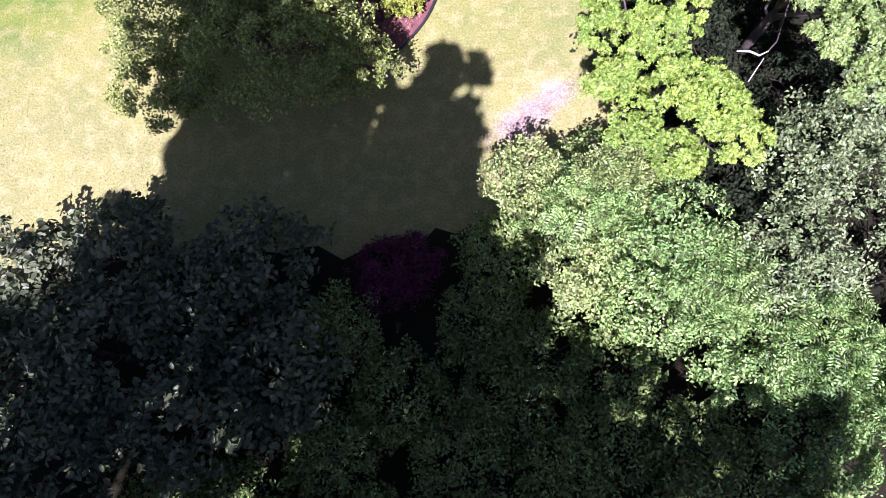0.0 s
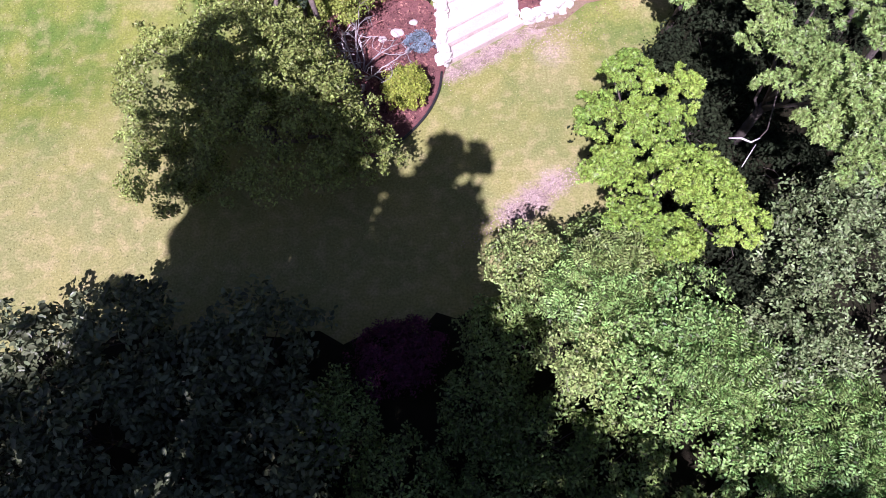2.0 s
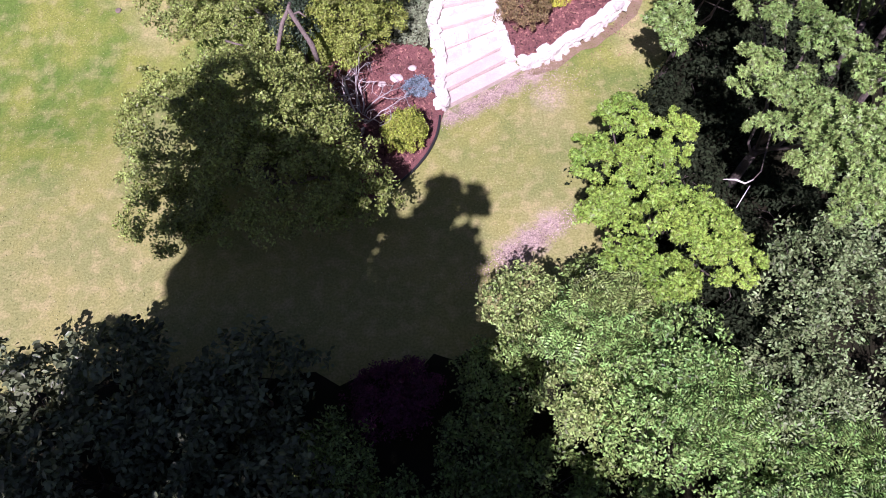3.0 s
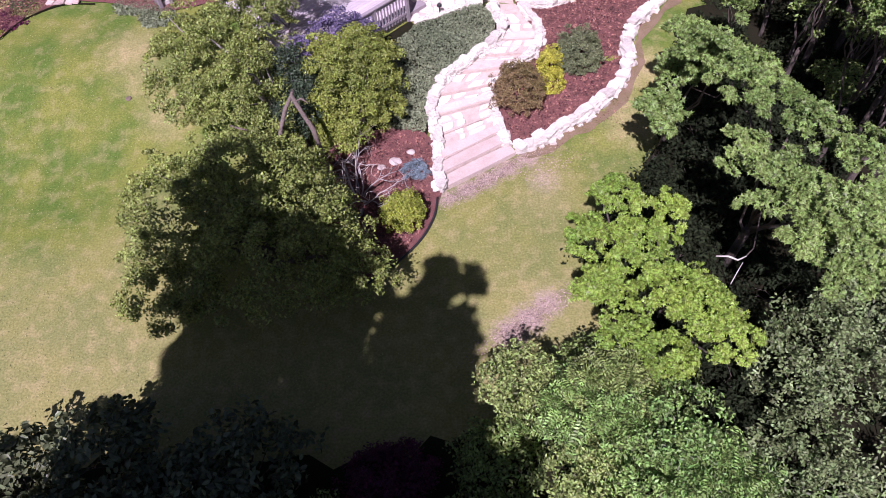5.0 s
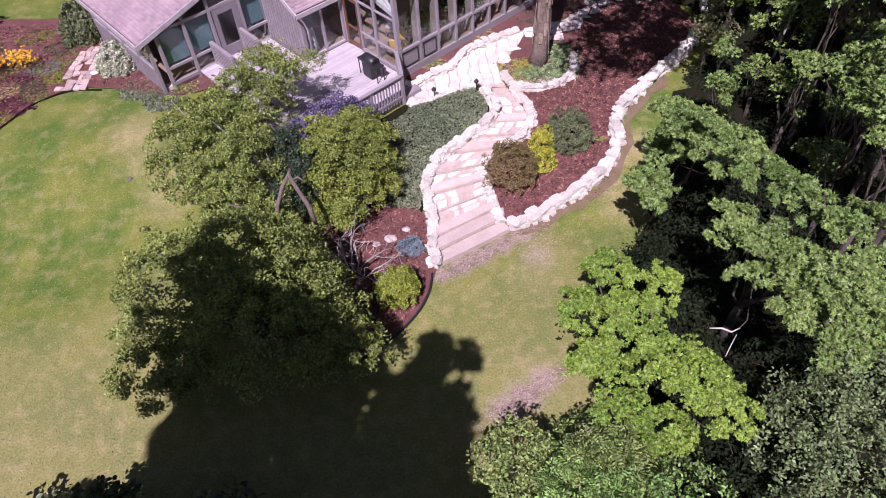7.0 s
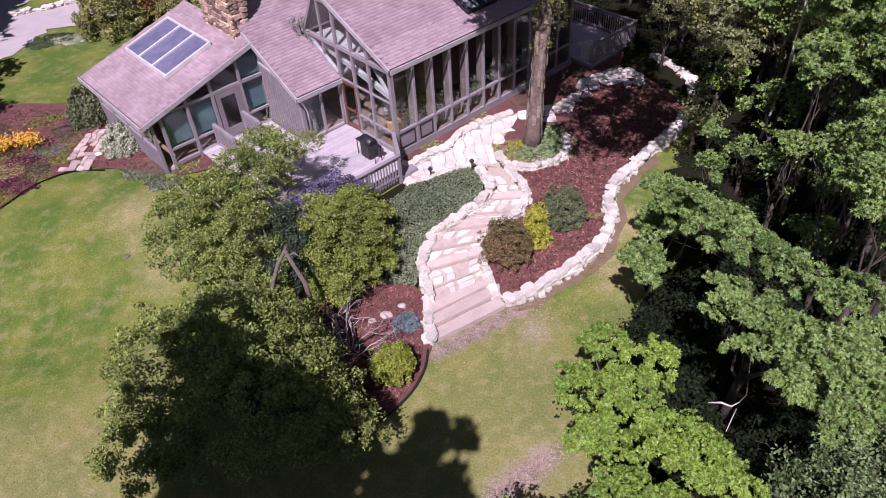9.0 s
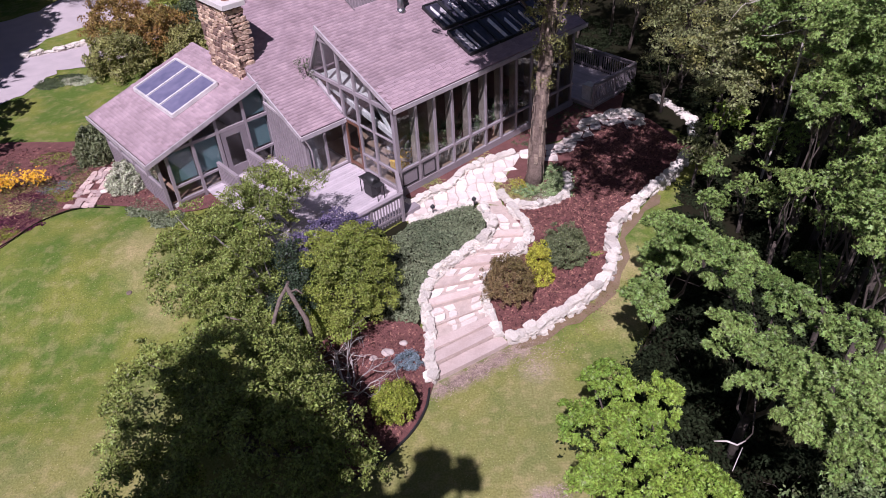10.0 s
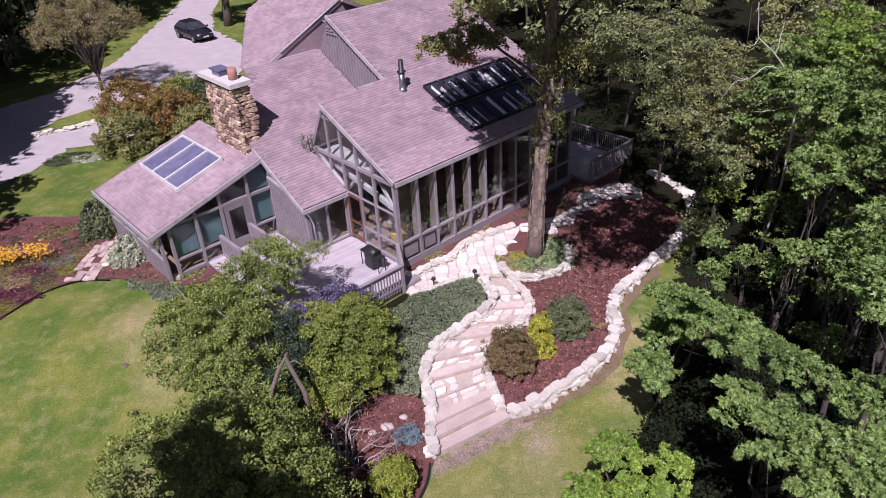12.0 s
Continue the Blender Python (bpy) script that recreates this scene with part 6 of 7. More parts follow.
# woodland along the right: crown (x, y, z) and radii, then foliage kind
WOODS = [
    (12.2, 18.7, 6.4, 1.5, 1.6, 1.4, L_MAPLE2), (13.6, 19.7, 7.6, 1.6, 1.6, 1.5, L_MAPLE2), (10.6, 13.4, 6.2, 1.1, 1.1, 0.9, L_MAPLE2), (15.4, 23.6, 8.4, 2.0, 2.0, 1.8, L_MAPLE), (11.8, 12.4, 8.0, 1.6, 1.6, 1.4, L_MAPLE2), (13.2, 15.4, 8.2, 1.5, 1.5, 1.3, L_MAPLE2),
    (11.6, 25.6, 5.6, 1.4, 1.5, 1.5, L_WOOD), (10.3, 28.2, 3.4, 0.9, 1.2, 1.2, L_WOOD), (10.0, 37.2, 5.4, 1.8, 1.6, 1.8, L_WOOD), (8.2, 37.4, 4.4, 1.5, 1.4, 1.5, L_OLIVE), (14.6, 26.4, 7.4, 1.8, 1.8, 1.8, L_OLIVE), (11.2, 23.6, 3.2, 0.8, 0.8, 0.7, L_MAPLE), (9.9, 20.7, 2.6, 0.5, 0.5, 0.4, L_MAPLE2), (10.6, 19.2, 2.8, 0.5, 0.5, 0.4, L_MAPLE2),
    (9.8, 22.0, 3.0, 0.8, 0.9, 0.8, L_WOOD), (11.4, 17.4, 6.9, 1.1, 1.1, 0.9, L_MAPLE2), (8.7, 17.2, 3.6, 0.6, 0.6, 0.5, L_MAPLE2),
    (10.2, 11.6, 7.0, 1.4, 1.4, 1.3, L_MAPLE2), (11.3, 15.2, 5.4, 0.7, 0.7, 0.6, L_MAPLE2), (10.5, 16.6, 4.6, 0.6, 0.6, 0.5, L_MAPLE2), (12.6, 15.9, 7.2, 1.1, 1.2, 1.0, L_MAPLE2), (11.9, 14.2, 6.4, 1.0, 1.0, 0.8, L_MAPLE2),
    (11.0, 17.6, 3.4, 1.0, 1.0, 0.9, L_UNDER), (12.2, 16.4, 3.6, 1.1, 1.1, 1.0, L_UNDER), (10.6, 14.4, 2.8, 1.0, 1.0, 0.9, L_UNDER), (12.0, 20.6, 3.6, 1.1, 1.0, 1.0, L_UNDER), (13.6, 18.0, 4.4, 1.2, 1.2, 1.1, L_UNDER), (13.4, 21.6, 4.2, 1.1, 1.1, 1.0, L_UNDER), (12.6, 13.4, 3.8, 1.1, 1.1, 1.0, L_UNDER),
    (12.8, 22.6, 7.0, 2.2, 2.2, 2.4, L_MAPLE2), (12.6, 18.0, 8.6, 2.0, 2.2, 2.2, L_MAPLE2),
    (10.8, 23.2, 4.4, 1.4, 1.5, 1.5, L_WOOD), (12.4, 27.2, 5.2, 2.3, 2.2, 2.6, L_OLIVE), (12.2, 31.5, 5.6, 2.6, 2.4, 2.8, L_WOOD), (10.6, 35.4, 5.2, 2.4, 2.4, 2.8, L_WOOD),
    (16.0, 25.5, 8.0, 2.8, 2.8, 3.0, L_WOOD), (15.5, 31.5, 8.0, 3.0, 3.0, 3.4, L_OLIVE), (17.5, 20.5, 8.6, 2.6, 2.6, 3.0, L_MAPLE2), (14.0, 38.0, 7.0, 3.0, 3.0, 3.6, L_WOOD), (20.0, 36.0, 9.0, 3.4, 3.4, 4.0, L_WOOD),
    (21.5, 28.0, 9.5, 3.2, 3.2, 4.0, L_WOOD), (11.6, 29.6, 3.2, 1.7, 1.8, 1.9, L_WOOD), (13.6, 28.4, 3.4, 2.0, 2.0, 2.2, L_WOOD), (12.0, 34.0, 3.2, 1.8, 2.0, 2.0, L_OLIVE), (14.6, 33.4, 4.0, 2.2, 2.2, 2.6, L_WOOD), (13.0, 24.6, 4.4, 1.6, 1.6, 2.0, L_OLIVE), (9.0, 42.5, 6.0, 3.0, 3.0, 3.6, L_WOOD), (15.0, 46.0, 8.0, 3.6, 3.6, 4.4, L_OLIVE), (24.0, 45.0, 10.0, 4.2, 4.2, 5.2, L_WOOD), (4.0, 48.0, 6.0, 3.0, 3.0, 4.0, L_WOOD),
    (28.0, 36.0, 10.5, 4.0, 4.0, 5.0, L_WOOD), (8.0, 56.0, 8.0, 4.4, 4.4, 5.4, L_WOOD), (20.0, 58.0, 10.0, 5.0, 5.0, 6.0, L_WOOD), (32.0, 54.0, 11.0, 5.0, 5.0, 6.5, L_WOOD), (14.0, 70.0, 9.0, 6.0, 6.0, 7.0, L_WOOD), (30.0, 72.0, 11.0, 7.0, 7.0, 8.0, L_WOOD), (40.0, 62.0, 12.0, 6.0, 6.0, 8.0, L_WOOD), (0.0, 66.0, 8.0, 5.0, 5.0, 6.0, L_WOOD)]
for x, y, z, rx, ry, rz, mat in WOODS:
    near = y < 26
    star = mat in (L_MAPLE, L_MAPLE2)
    n = int(15 * (rx * ry + rx * rz) * (1.0 if near else 0.55 if y < 40 else 0.24))
    lobes = [((x + RNG.uniform(-0.55, 0.55) * rx, y + RNG.uniform(-0.55, 0.55) * ry, z + RNG.uniform(-0.55, 0.4) * rz), (rx * 0.62, ry * 0.62, rz * 0.62)) for _ in range(5)] + [((x, y, z), (rx * 0.8, ry * 0.8, rz * 0.8))]
    tree("maple_tree" if star else "woodland_tree", "leafy green maple at the edge of the woods" if star else ("olive green tree with drooping foliage in the woods" if mat is L_OLIVE else "dark green leafy tree in the woods"),
         on_ground(x, y), lobes, "star" if star and near else "oval", (0.132 if star else 0.13) if near else (0.135 if y < 40 else 0.42), n, (52 if star else 48) if near else (56 if y < 40 else 30), 0.32 if near else (0.46 if y < 40 else 0.95), mat, M_BARK,
         0.05 + 0.006 * z, 4, group="trees of the wood", flat=0.22, inner=0.12, low=-0.15, fork=0.5, up=0.75)
# bare pale branches standing out of the wood
snag = thing("dead_tree", on_ground(12.6, 22.3), "dead tree with thin curving pale branches in the wood", "tree")
for pts, r in ((((12.6, 22.3, 0.9), (12.9, 22.4, 4.0), (12.75, 22.5, 7.3), (12.25, 22.5, 8.1), (11.75, 22.5, 8.75), (11.1, 22.5, 9.4), (10.9, 22.6, 10.5)), 0.05),
               (((11.75, 22.5, 8.75), (11.85, 22.6, 9.2), (12.0, 22.8, 9.8)), 0.022), (((12.25, 22.5, 8.0), (11.5, 22.4, 8.4), (10.9, 22.4, 8.0), (10.3, 22.4, 8.2)), 0.024),
               (((10.9, 22.4, 8.0), (10.4, 22.3, 7.9), (10.05, 22.3, 7.3)), 0.016), (((12.75, 22.5, 7.3), (11.9, 22.4, 7.25), (11.3, 22.3, 7.0)), 0.028), (((12.8, 22.5, 6.9), (12.0, 22.3, 6.85), (11.2, 22.2, 6.9)), 0.02),
               (((11.1, 22.5, 9.3), (10.7, 22.4, 9.1), (10.4, 22.5, 9.3)), 0.014)):
    bm = bmesh.new()
    line = smooth_path([Vector(q) for q in pts])
    tube(bm, line, [r * (1 - 0.75 * i / (len(line) - 1)) for i in range(len(line))], 6)
    part("branch", bm, WHITEBARK, snag)

# sumac thicket and undergrowth below the camera
SUMAC = [(1.2, 6.6, 1.5, 0.9, 0.8, 0.8, 1.0), (2.6, 5.5, 1.7, 1.2, 1.0, 0.9, 1.0), (4.1, 5.2, 1.9, 1.2, 1.0, 1.0, 1.0), (3.1, 6.2, 1.7, 1.0, 0.7, 0.8, 1.0), (3.7, 3.7, 1.8, 1.2, 1.1, 0.9, 1.0), (5.0, 4.0, 1.9, 1.1, 1.1, 1.0, 1.0),
         (6.8, 4.3, 2.2, 1.2, 1.2, 1.0, 0.8), (7.2, 2.4, 1.9, 1.2, 1.2, 1.0, 0.9), (5.6, 2.2, 1.7, 1.1, 1.0, 0.9, 1.0), (7.6, 6.3, 2.6, 1.3, 1.3, 1.0, 0.75), (9.2, 4.0, 2.6, 1.5, 1.6, 1.1, 0.75), (9.0, 7.4, 3.0, 1.4, 1.4, 1.1, 0.7), (2.2, 4.3, 1.5, 0.9, 0.8, 0.8, 1.0), (8.8, 1.2, 2.0, 1.3, 1.2, 1.0, 0.9), (6.9, 0.4, 1.6, 1.1, 1.0, 0.8, 0.9)]
for i, (x, y, z, rx, ry, rz, s) in enumerate(SUMAC):
    grey = s < 0.85
    tree("sumac_shrub", "grey-green willowy shrub with narrow leaves" if grey else "sumac shrub with long feathery green leaves", on_ground(x, y), lob((x, y, z + 0.35 * math.sin(7 * i), rx, ry, rz), (x + 0.4, y - 0.3, z - 0.5, rx * 0.8, ry * 0.8, rz * 0.8)),
         "frond" if i % 2 and not grey else "oval", 0.44 if i % 2 and not grey else 0.095, 120 if grey else 110, 10 if i % 2 and not grey else 48, 0.25, L_WILLOW if grey else (L_SUMAC if i % 3 else L_SUMAC_PALE), M_BARK, 0.04, 6, group="sumac thicket", category="shrub", flat=0.5, low=-0.1, up=0.6, inner=0.25)
UNDER = [(-1.9, 1.8), (0.5, 1.7), (2.7, 0.6), (0.1, 3.4), (1.6, 0.0), (-0.6, 0.4), (1.4, 2.6), (-3.4, 0.6), (4.6, 0.4), (2.9, 2.2), (-3.3, 3.2), (0.7, 5.0), (4.2, -1.0), (0.0, -1.4), (-2.4, -1.2), (5.7, -0.3), (6.4, -1.3), (-5.6, -0.4), (-4.6, -1.4), (-7.2, -0.6), (4.6, 6.6), (3.2, 7.0)]
for x, y in UNDER:
    tree("undergrowth_shrub", "dark green shrub of the undergrowth, in shade", on_ground(x, y), lob((x, y, 0.8, 1.0, 1.0, 0.7)), "oval", 0.1, 95, 40, 0.28, L_UNDER, M_BARK, 0.04, 5, group="undergrowth", category="shrub", up=0.6, flat=0.5)
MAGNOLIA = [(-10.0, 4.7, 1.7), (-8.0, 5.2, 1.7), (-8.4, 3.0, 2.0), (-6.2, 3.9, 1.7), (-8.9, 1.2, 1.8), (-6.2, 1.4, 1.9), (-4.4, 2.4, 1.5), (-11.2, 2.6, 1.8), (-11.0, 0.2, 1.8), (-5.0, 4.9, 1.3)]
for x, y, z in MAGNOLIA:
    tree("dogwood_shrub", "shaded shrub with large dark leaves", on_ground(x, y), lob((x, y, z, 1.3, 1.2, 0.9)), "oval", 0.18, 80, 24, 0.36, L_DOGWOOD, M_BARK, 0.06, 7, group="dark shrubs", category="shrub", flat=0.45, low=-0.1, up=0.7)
tree("barberry_bush", "dark purple-leaved shrub in shade", on_ground(-1.9, 4.8), lob((-2.1, 4.7, 0.6, 0.8, 0.8, 0.7), (-1.5, 4.9, 0.6, 0.6, 0.7, 0.6)), "oval", 0.07, 180, 60, 0.2, L_PURPLE, M_BARK, 0.05, 4, category="shrub", flat=0.7)

# shrubs in the beds
L_GREENBALL = leaf_material("olive_shrub_leaf", (0.21, 0.24, 0.10), (0.11, 0.14, 0.06))
tree("golden_shrub", "rounded golden-green shrub on mulch", on_ground(-1.62, 12.6), lob((-1.62, 12.6, 0.5, 0.56, 0.56, 0.62)), "oval", 0.075, 240, 40, 0.13, L_YELLOW, M_BARK, 0.04, 4, category="shrub", up=0.4, flat=0.8)
tree("bronze_shrub", "rounded bronze-brown shrub on mulch", on_ground(2.25, 17.1), lob((2.17, 17.0, 0.9, 0.8, 0.72, 1.02)), "oval", 0.065, 300, 45, 0.13, L_BRONZE, M_BARK, 0.04, 4, category="shrub", up=0.35, flat=0.8)
tree("yellow_shrub", "small upright bright yellow shrub on mulch", on_ground(3.35, 17.8), lob((3.3, 17.6, 0.56, 0.42, 0.38, 0.66), (3.35, 18.2, 0.82, 0.4, 0.38, 0.76)), "oval", 0.07, 190, 40, 0.12, L_GOLD, M_BARK, 0.03, 4, category="shrub", up=0.35, flat=0.8)
tree("green_shrub", "rounded dark green shrub on mulch", on_ground(4.3, 18.7), lob((4.3, 18.6, 0.86, 0.78, 0.72, 0.96)), "oval", 0.075, 360, 42, 0.13, L_GREENBALL, M_BARK, 0.04, 4, category="shrub", up=0.35, flat=0.8)
tree("small_shrub", "small low green plant beside the edging stones", on_ground(5.42, 18.75), lob((5.42, 18.75, 0.2, 0.28, 0.26, 0.24)), "oval", 0.06, 60, 30, 0.09, L_JUNIPER, M_BARK, 0.02, 3, category="shrub", up=0.4, flat=0.8)
tree("blue_juniper", "low blue-grey groundcover juniper on mulch", on_ground(-1.2, 14.6), lob((-1.25, 14.6, 0.1, 0.42, 0.34, 0.16)), "oval", 0.06, 90, 40, 0.1, L_BLUE, M_BARK, 0.02, 3, category="shrub", up=0.6, flat=0.8)
tree("variegated_shrub", "pale cream-variegated shrub beside the porch", on_ground(-13.1, 24.5), lob((-13.0, 24.6, 0.95, 0.8, 0.78, 0.95)), "oval", 0.11, 420, 36, 0.15, L_CREAM, M_BARK, 0.05, 4, category="shrub", up=0.35, flat=0.8)
tree("rhododendron", "dark green rounded shrub under the porch eave", on_ground(-15.2, 27.2), lob((-15.1, 27.1, 1.2, 0.9, 0.85, 1.2)), "oval", 0.12, 340, 36, 0.2, L_GREENBALL, M_BARK, 0.05, 4, category="shrub", up=0.45, flat=0.7)
for x, y, r in ((4.75, 22.3, 0.4), (4.45, 23.1, 0.4), (4.95, 23.0, 0.36), (4.35, 22.3, 0.32), (4.7, 23.6, 0.34), (3.5, 22.3, 0.3)):
    tree("hosta", "broad-leaved blue-green hosta in the stone-edged bed", on_ground(x, y), lob((x, y, 0.2, r * 1.35, r * 1.35, 0.3)), "oval", 0.26, 70, 6, 0.18, L_HOSTA, M_BARK, 0.02, 0, group="hostas", category="plant", up=0.75)
for x, y, r, mat, lab in ((2.7, 22.85, 0.36, L_VARI, "pale variegated plant in the stone-edged bed"), (3.15, 21.65, 0.32, L_VARI, "pale variegated plant in the stone-edged bed"), (3.2, 22.35, 0.3, L_YELLOW, "yellow-green plant in the stone-edged bed"), (2.75, 22.4, 0.36, L_VARI, "pale variegated plant in the stone-edged bed"), (2.9, 21.9, 0.3, L_VARI, "pale variegated plant in the stone-edged bed"), (3.6, 21.75, 0.32, L_CREAM, "cream variegated hosta in the stone-edged bed"), (4.1, 21.75, 0.26, L_CREAM, "cream variegated hosta in the stone-edged bed"),
                          (3.2, 22.9, 0.24, L_GOLD, "small yellow plant beside the tree trunk"), (-0.3, 23.3, 0.3, L_VARI, "low yellowish plant beside the house wall"), (1.7, 25.0, 0.45, L_VARI, "low yellowish plant beside the house wall"),
                          (3.9, 26.6, 0.6, L_SHRUB, "dark plant beside the house wall"), (5.2, 27.6, 0.7, L_SHRUB, "dark plant beside the house wall"), (6.3, 28.8, 0.6, L_SHRUB, "dark plant beside the house wall")):
    tree("border_plant", lab, on_ground(x, y), lob((x, y, 0.25, r * 1.35, r * 1.3, 0.4)), "oval", 0.14, 80, 20, 0.14, mat, M_BARK, 0.02, 0, group="border plants", category="plant", up=0.6)
for u, v, r in ((1.55, 0.75, 0.4), (2.45, 0.6, 0.45), (3.4, 0.75, 0.4), (4.4, 0.6, 0.45), (5.9, 0.7, 0.4), (7.2, 0.7, 0.45)):
    b = hp(u, v, 1.3)
    bm = bmesh.new()
    tube(bm, [b, b + Vector((0, 0, 0.03)), b + Vector((0, 0, 0.34)), b + Vector((0, 0, 0.38))], [0.13, 0.15, 0.2, 0.21], 12)
    single("plant_pot", bm, M_TERRA if r < 0.45 else M_WHITE, "round plant pot standing on the sunroom floor", "pot", "plant pots")
    tree("house_plant", "leafy dark green house plant inside the sunroom", b, [((b.x, b.y, b.z + 0.9), (r, r, 0.6))], "oval", 0.14, 40, 16, 0.18, L_SHRUB, M_BARK, 0.03, 3, group="house plants", category="plant", up=0.5)
p, nrm, _ = crown_points([(tuple(hp(-0.25, 5.3, 5.15)), (0.3, 0.35, 0.4)), (tuple(hp(-0.2, 4.9, 4.75)), (0.25, 0.3, 0.2))], 26, 18, 0.12, 0.8, -0.8, 0.3, 0.3)
vine = thing("climbing_vine", hp(-0.15, 5.3, mz(5.3)), "dark climbing vine beside the gable glass on the roof", "plant")
attach(leaf_mesh("leaves", "small", p, nrm, 0.06 * RNG.uniform(0.7, 1.2, len(p)), L_SHRUB), vine)
bm = bmesh.new()
tube(bm, [hp(-0.12, 5.35, mz(5.3)), hp(-0.2, 5.3, 5.0), hp(-0.25, 5.2, 5.4)], [0.03, 0.025, 0.01], 6)
part("stem", bm, M_BARK, vine)
# flower bed
for x, y, r, mat, lab in ((-18.2, 24.6, 0.6, L_OLIVE, "green foliage of tall yellow daisies"), (-17.0, 24.9, 0.5, L_OLIVE, "green foliage of yellow daisies"), (-16.2, 24.7, 0.5, L_BLUE, "grey-green spiky plant in the flower bed"), (-15.9, 22.9, 0.4, L_OLIVE, "small green plant in the flower bed"), (-17.3, 23.3, 0.5, L_VARI, "pale straw-coloured plant in the flower bed"), (-18.9, 23.0, 0.5, L_OLIVE, "low green plant in the flower bed"), (-16.9, 21.5, 0.4, L_YELLOW, "small yellow-green plant in the flower bed"), (-15.3, 25.4, 0.5, L_OLIVE, "low green plant in the flower bed"), (-15.9, 24.6, 0.5, L_JUNIPER, "low green plant in the flower bed"), (-18.8, 24.2, 0.7, L_JUNIPER, "low green plant in the flower bed"),
                          (-17.6, 22.6, 0.6, L_PURPLE, "low purple-leaved plant in the flower bed"), (-16.6, 22.2, 0.6, L_PURPLE, "low purple-leaved plant in the flower bed"), (-18.4, 21.4, 0.6, L_PURPLE, "low purple-leaved plant in the flower bed"), (-17.2, 20.9, 0.35, L_YELLOW, "small yellow-green plant in the flower bed"),
                          (-15.4, 23.9, 0.3, L_YELLOW, "small yellow-green plant in the flower bed"), (-19.8, 22.6, 0.7, L_JUNIPER, "low green plant in the flower bed"), (-16.2, 23.4, 0.45, L_SHRUB, "low green plant in the flower bed"), (-17.0, 24.0, 0.5, L_PURPLE, "low purple-leaved plant in the flower bed"), (-18.2, 23.4, 0.5, L_JUNIPER, "low green plant in the flower bed"), (-16.0, 26.2, 0.5, L_SHRUB, "low green plant in the flower bed"), (-19.4, 26.4, 0.7, L_SHRUB, "low green plant in the flower bed"), (-18.0, 20.4, 0.5, L_PURPLE, "low purple-leaved plant in the flower bed"), (-17.4, 27.2, 0.6, L_JUNIPER, "low green plant in the flower bed"), (-11.6, 22.9, 0.7, L_COVER, "low dark groundcover at the lawn's edge"), (-10.7, 22.0, 0.5, L_COVER, "low dark groundcover at the lawn's edge")):
    tree("flower_bed_plant", lab, on_ground(x, y), lob((x, y, 0.25, r * 1.25, r * 1.0, 0.45)), "oval", 0.12, 130, 20, 0.18, mat, M_BARK, 0.02, 0, group="flower bed plants", category="plant", up=0.6)
for x, y, n, r in ((-18.2, 24.6, 340, 0.75), (-17.0, 24.85, 220, 0.6), (-19.2, 24.7, 260, 0.7)):
    p = np.stack([x + RNG.normal(size=n) * r * 0.5, y + RNG.normal(size=n) * r * 0.35, 1.6 + RNG.normal(size=n) * 0.12], 1)
    ob = leaf_mesh("yellow_daisies", "star", p, np.array([[0, -0.3, 1.0]]) + RNG.normal(size=(n, 3)) * 0.25, RNG.uniform(0.08, 0.13, n), L_DAISY)
    tagged(ob, "bright yellow daisy flowers above their foliage", "flowers", "daisies", "stuff")

# shaggy tree beside the sunroom
shag = thing("shagbark_tree", on_ground(3.9, 23.1), "tall tree with shaggy brown bark growing beside the patio", "tree")
bm = bmesh.new()
TP = [on_ground(3.8, 23.05, -0.1), on_ground(3.85, 23.1, 0.5), on_ground(3.95, 23.2, 2.5), on_ground(4.1, 23.4, 4.6), on_ground(4.25, 23.6, 6.5), on_ground(4.4, 23.8, 9.5), on_ground(4.6, 24.0, 14.0)]
TR = [0.42, 0.29, 0.25, 0.22, 0.19, 0.16, 0.1]
tube(bm, TP, TR, 14)
part("trunk", bm, M_TANBARK, shag)
for _ in range(230):
    z = RNG.uniform(0.4, 9.0)
    i = next(j for j in range(1, len(TP)) if TP[j].z >= z + 1.0)
    k = (z + 1.0 - TP[i - 1].z) / (TP[i].z - TP[i - 1].z)
    c = TP[i - 1].lerp(TP[i], k)
    a = RNG.uniform(0, 6.28)
    d = Vector((math.cos(a), math.sin(a), 0))
    s = Vector((-d.y, d.x, 0))
    w, h = RNG.uniform(0.03, 0.08), RNG.uniform(0.3, 0.8)
    bm = bmesh.new()
    p = c + d * (TR[i - 1] + (TR[i] - TR[i - 1]) * k + RNG.uniform(0.0, 0.04))
    add_hex(bm, [p - s * w, p + s * w, p + s * w * 0.7 + d * 0.03, p - s * w * 0.7 + d * 0.03, p - s * w + Vector((0, 0, h)) - d * 0.03, p + s * w + Vector((0, 0, h)) - d * 0.03, p + s * w + Vector((0, 0, h)) - d * 0.01, p - s * w + Vector((0, 0, h)) - d * 0.01])
    part("bark_plate", bm, M_TANBARK, shag)
bm = bmesh.new()
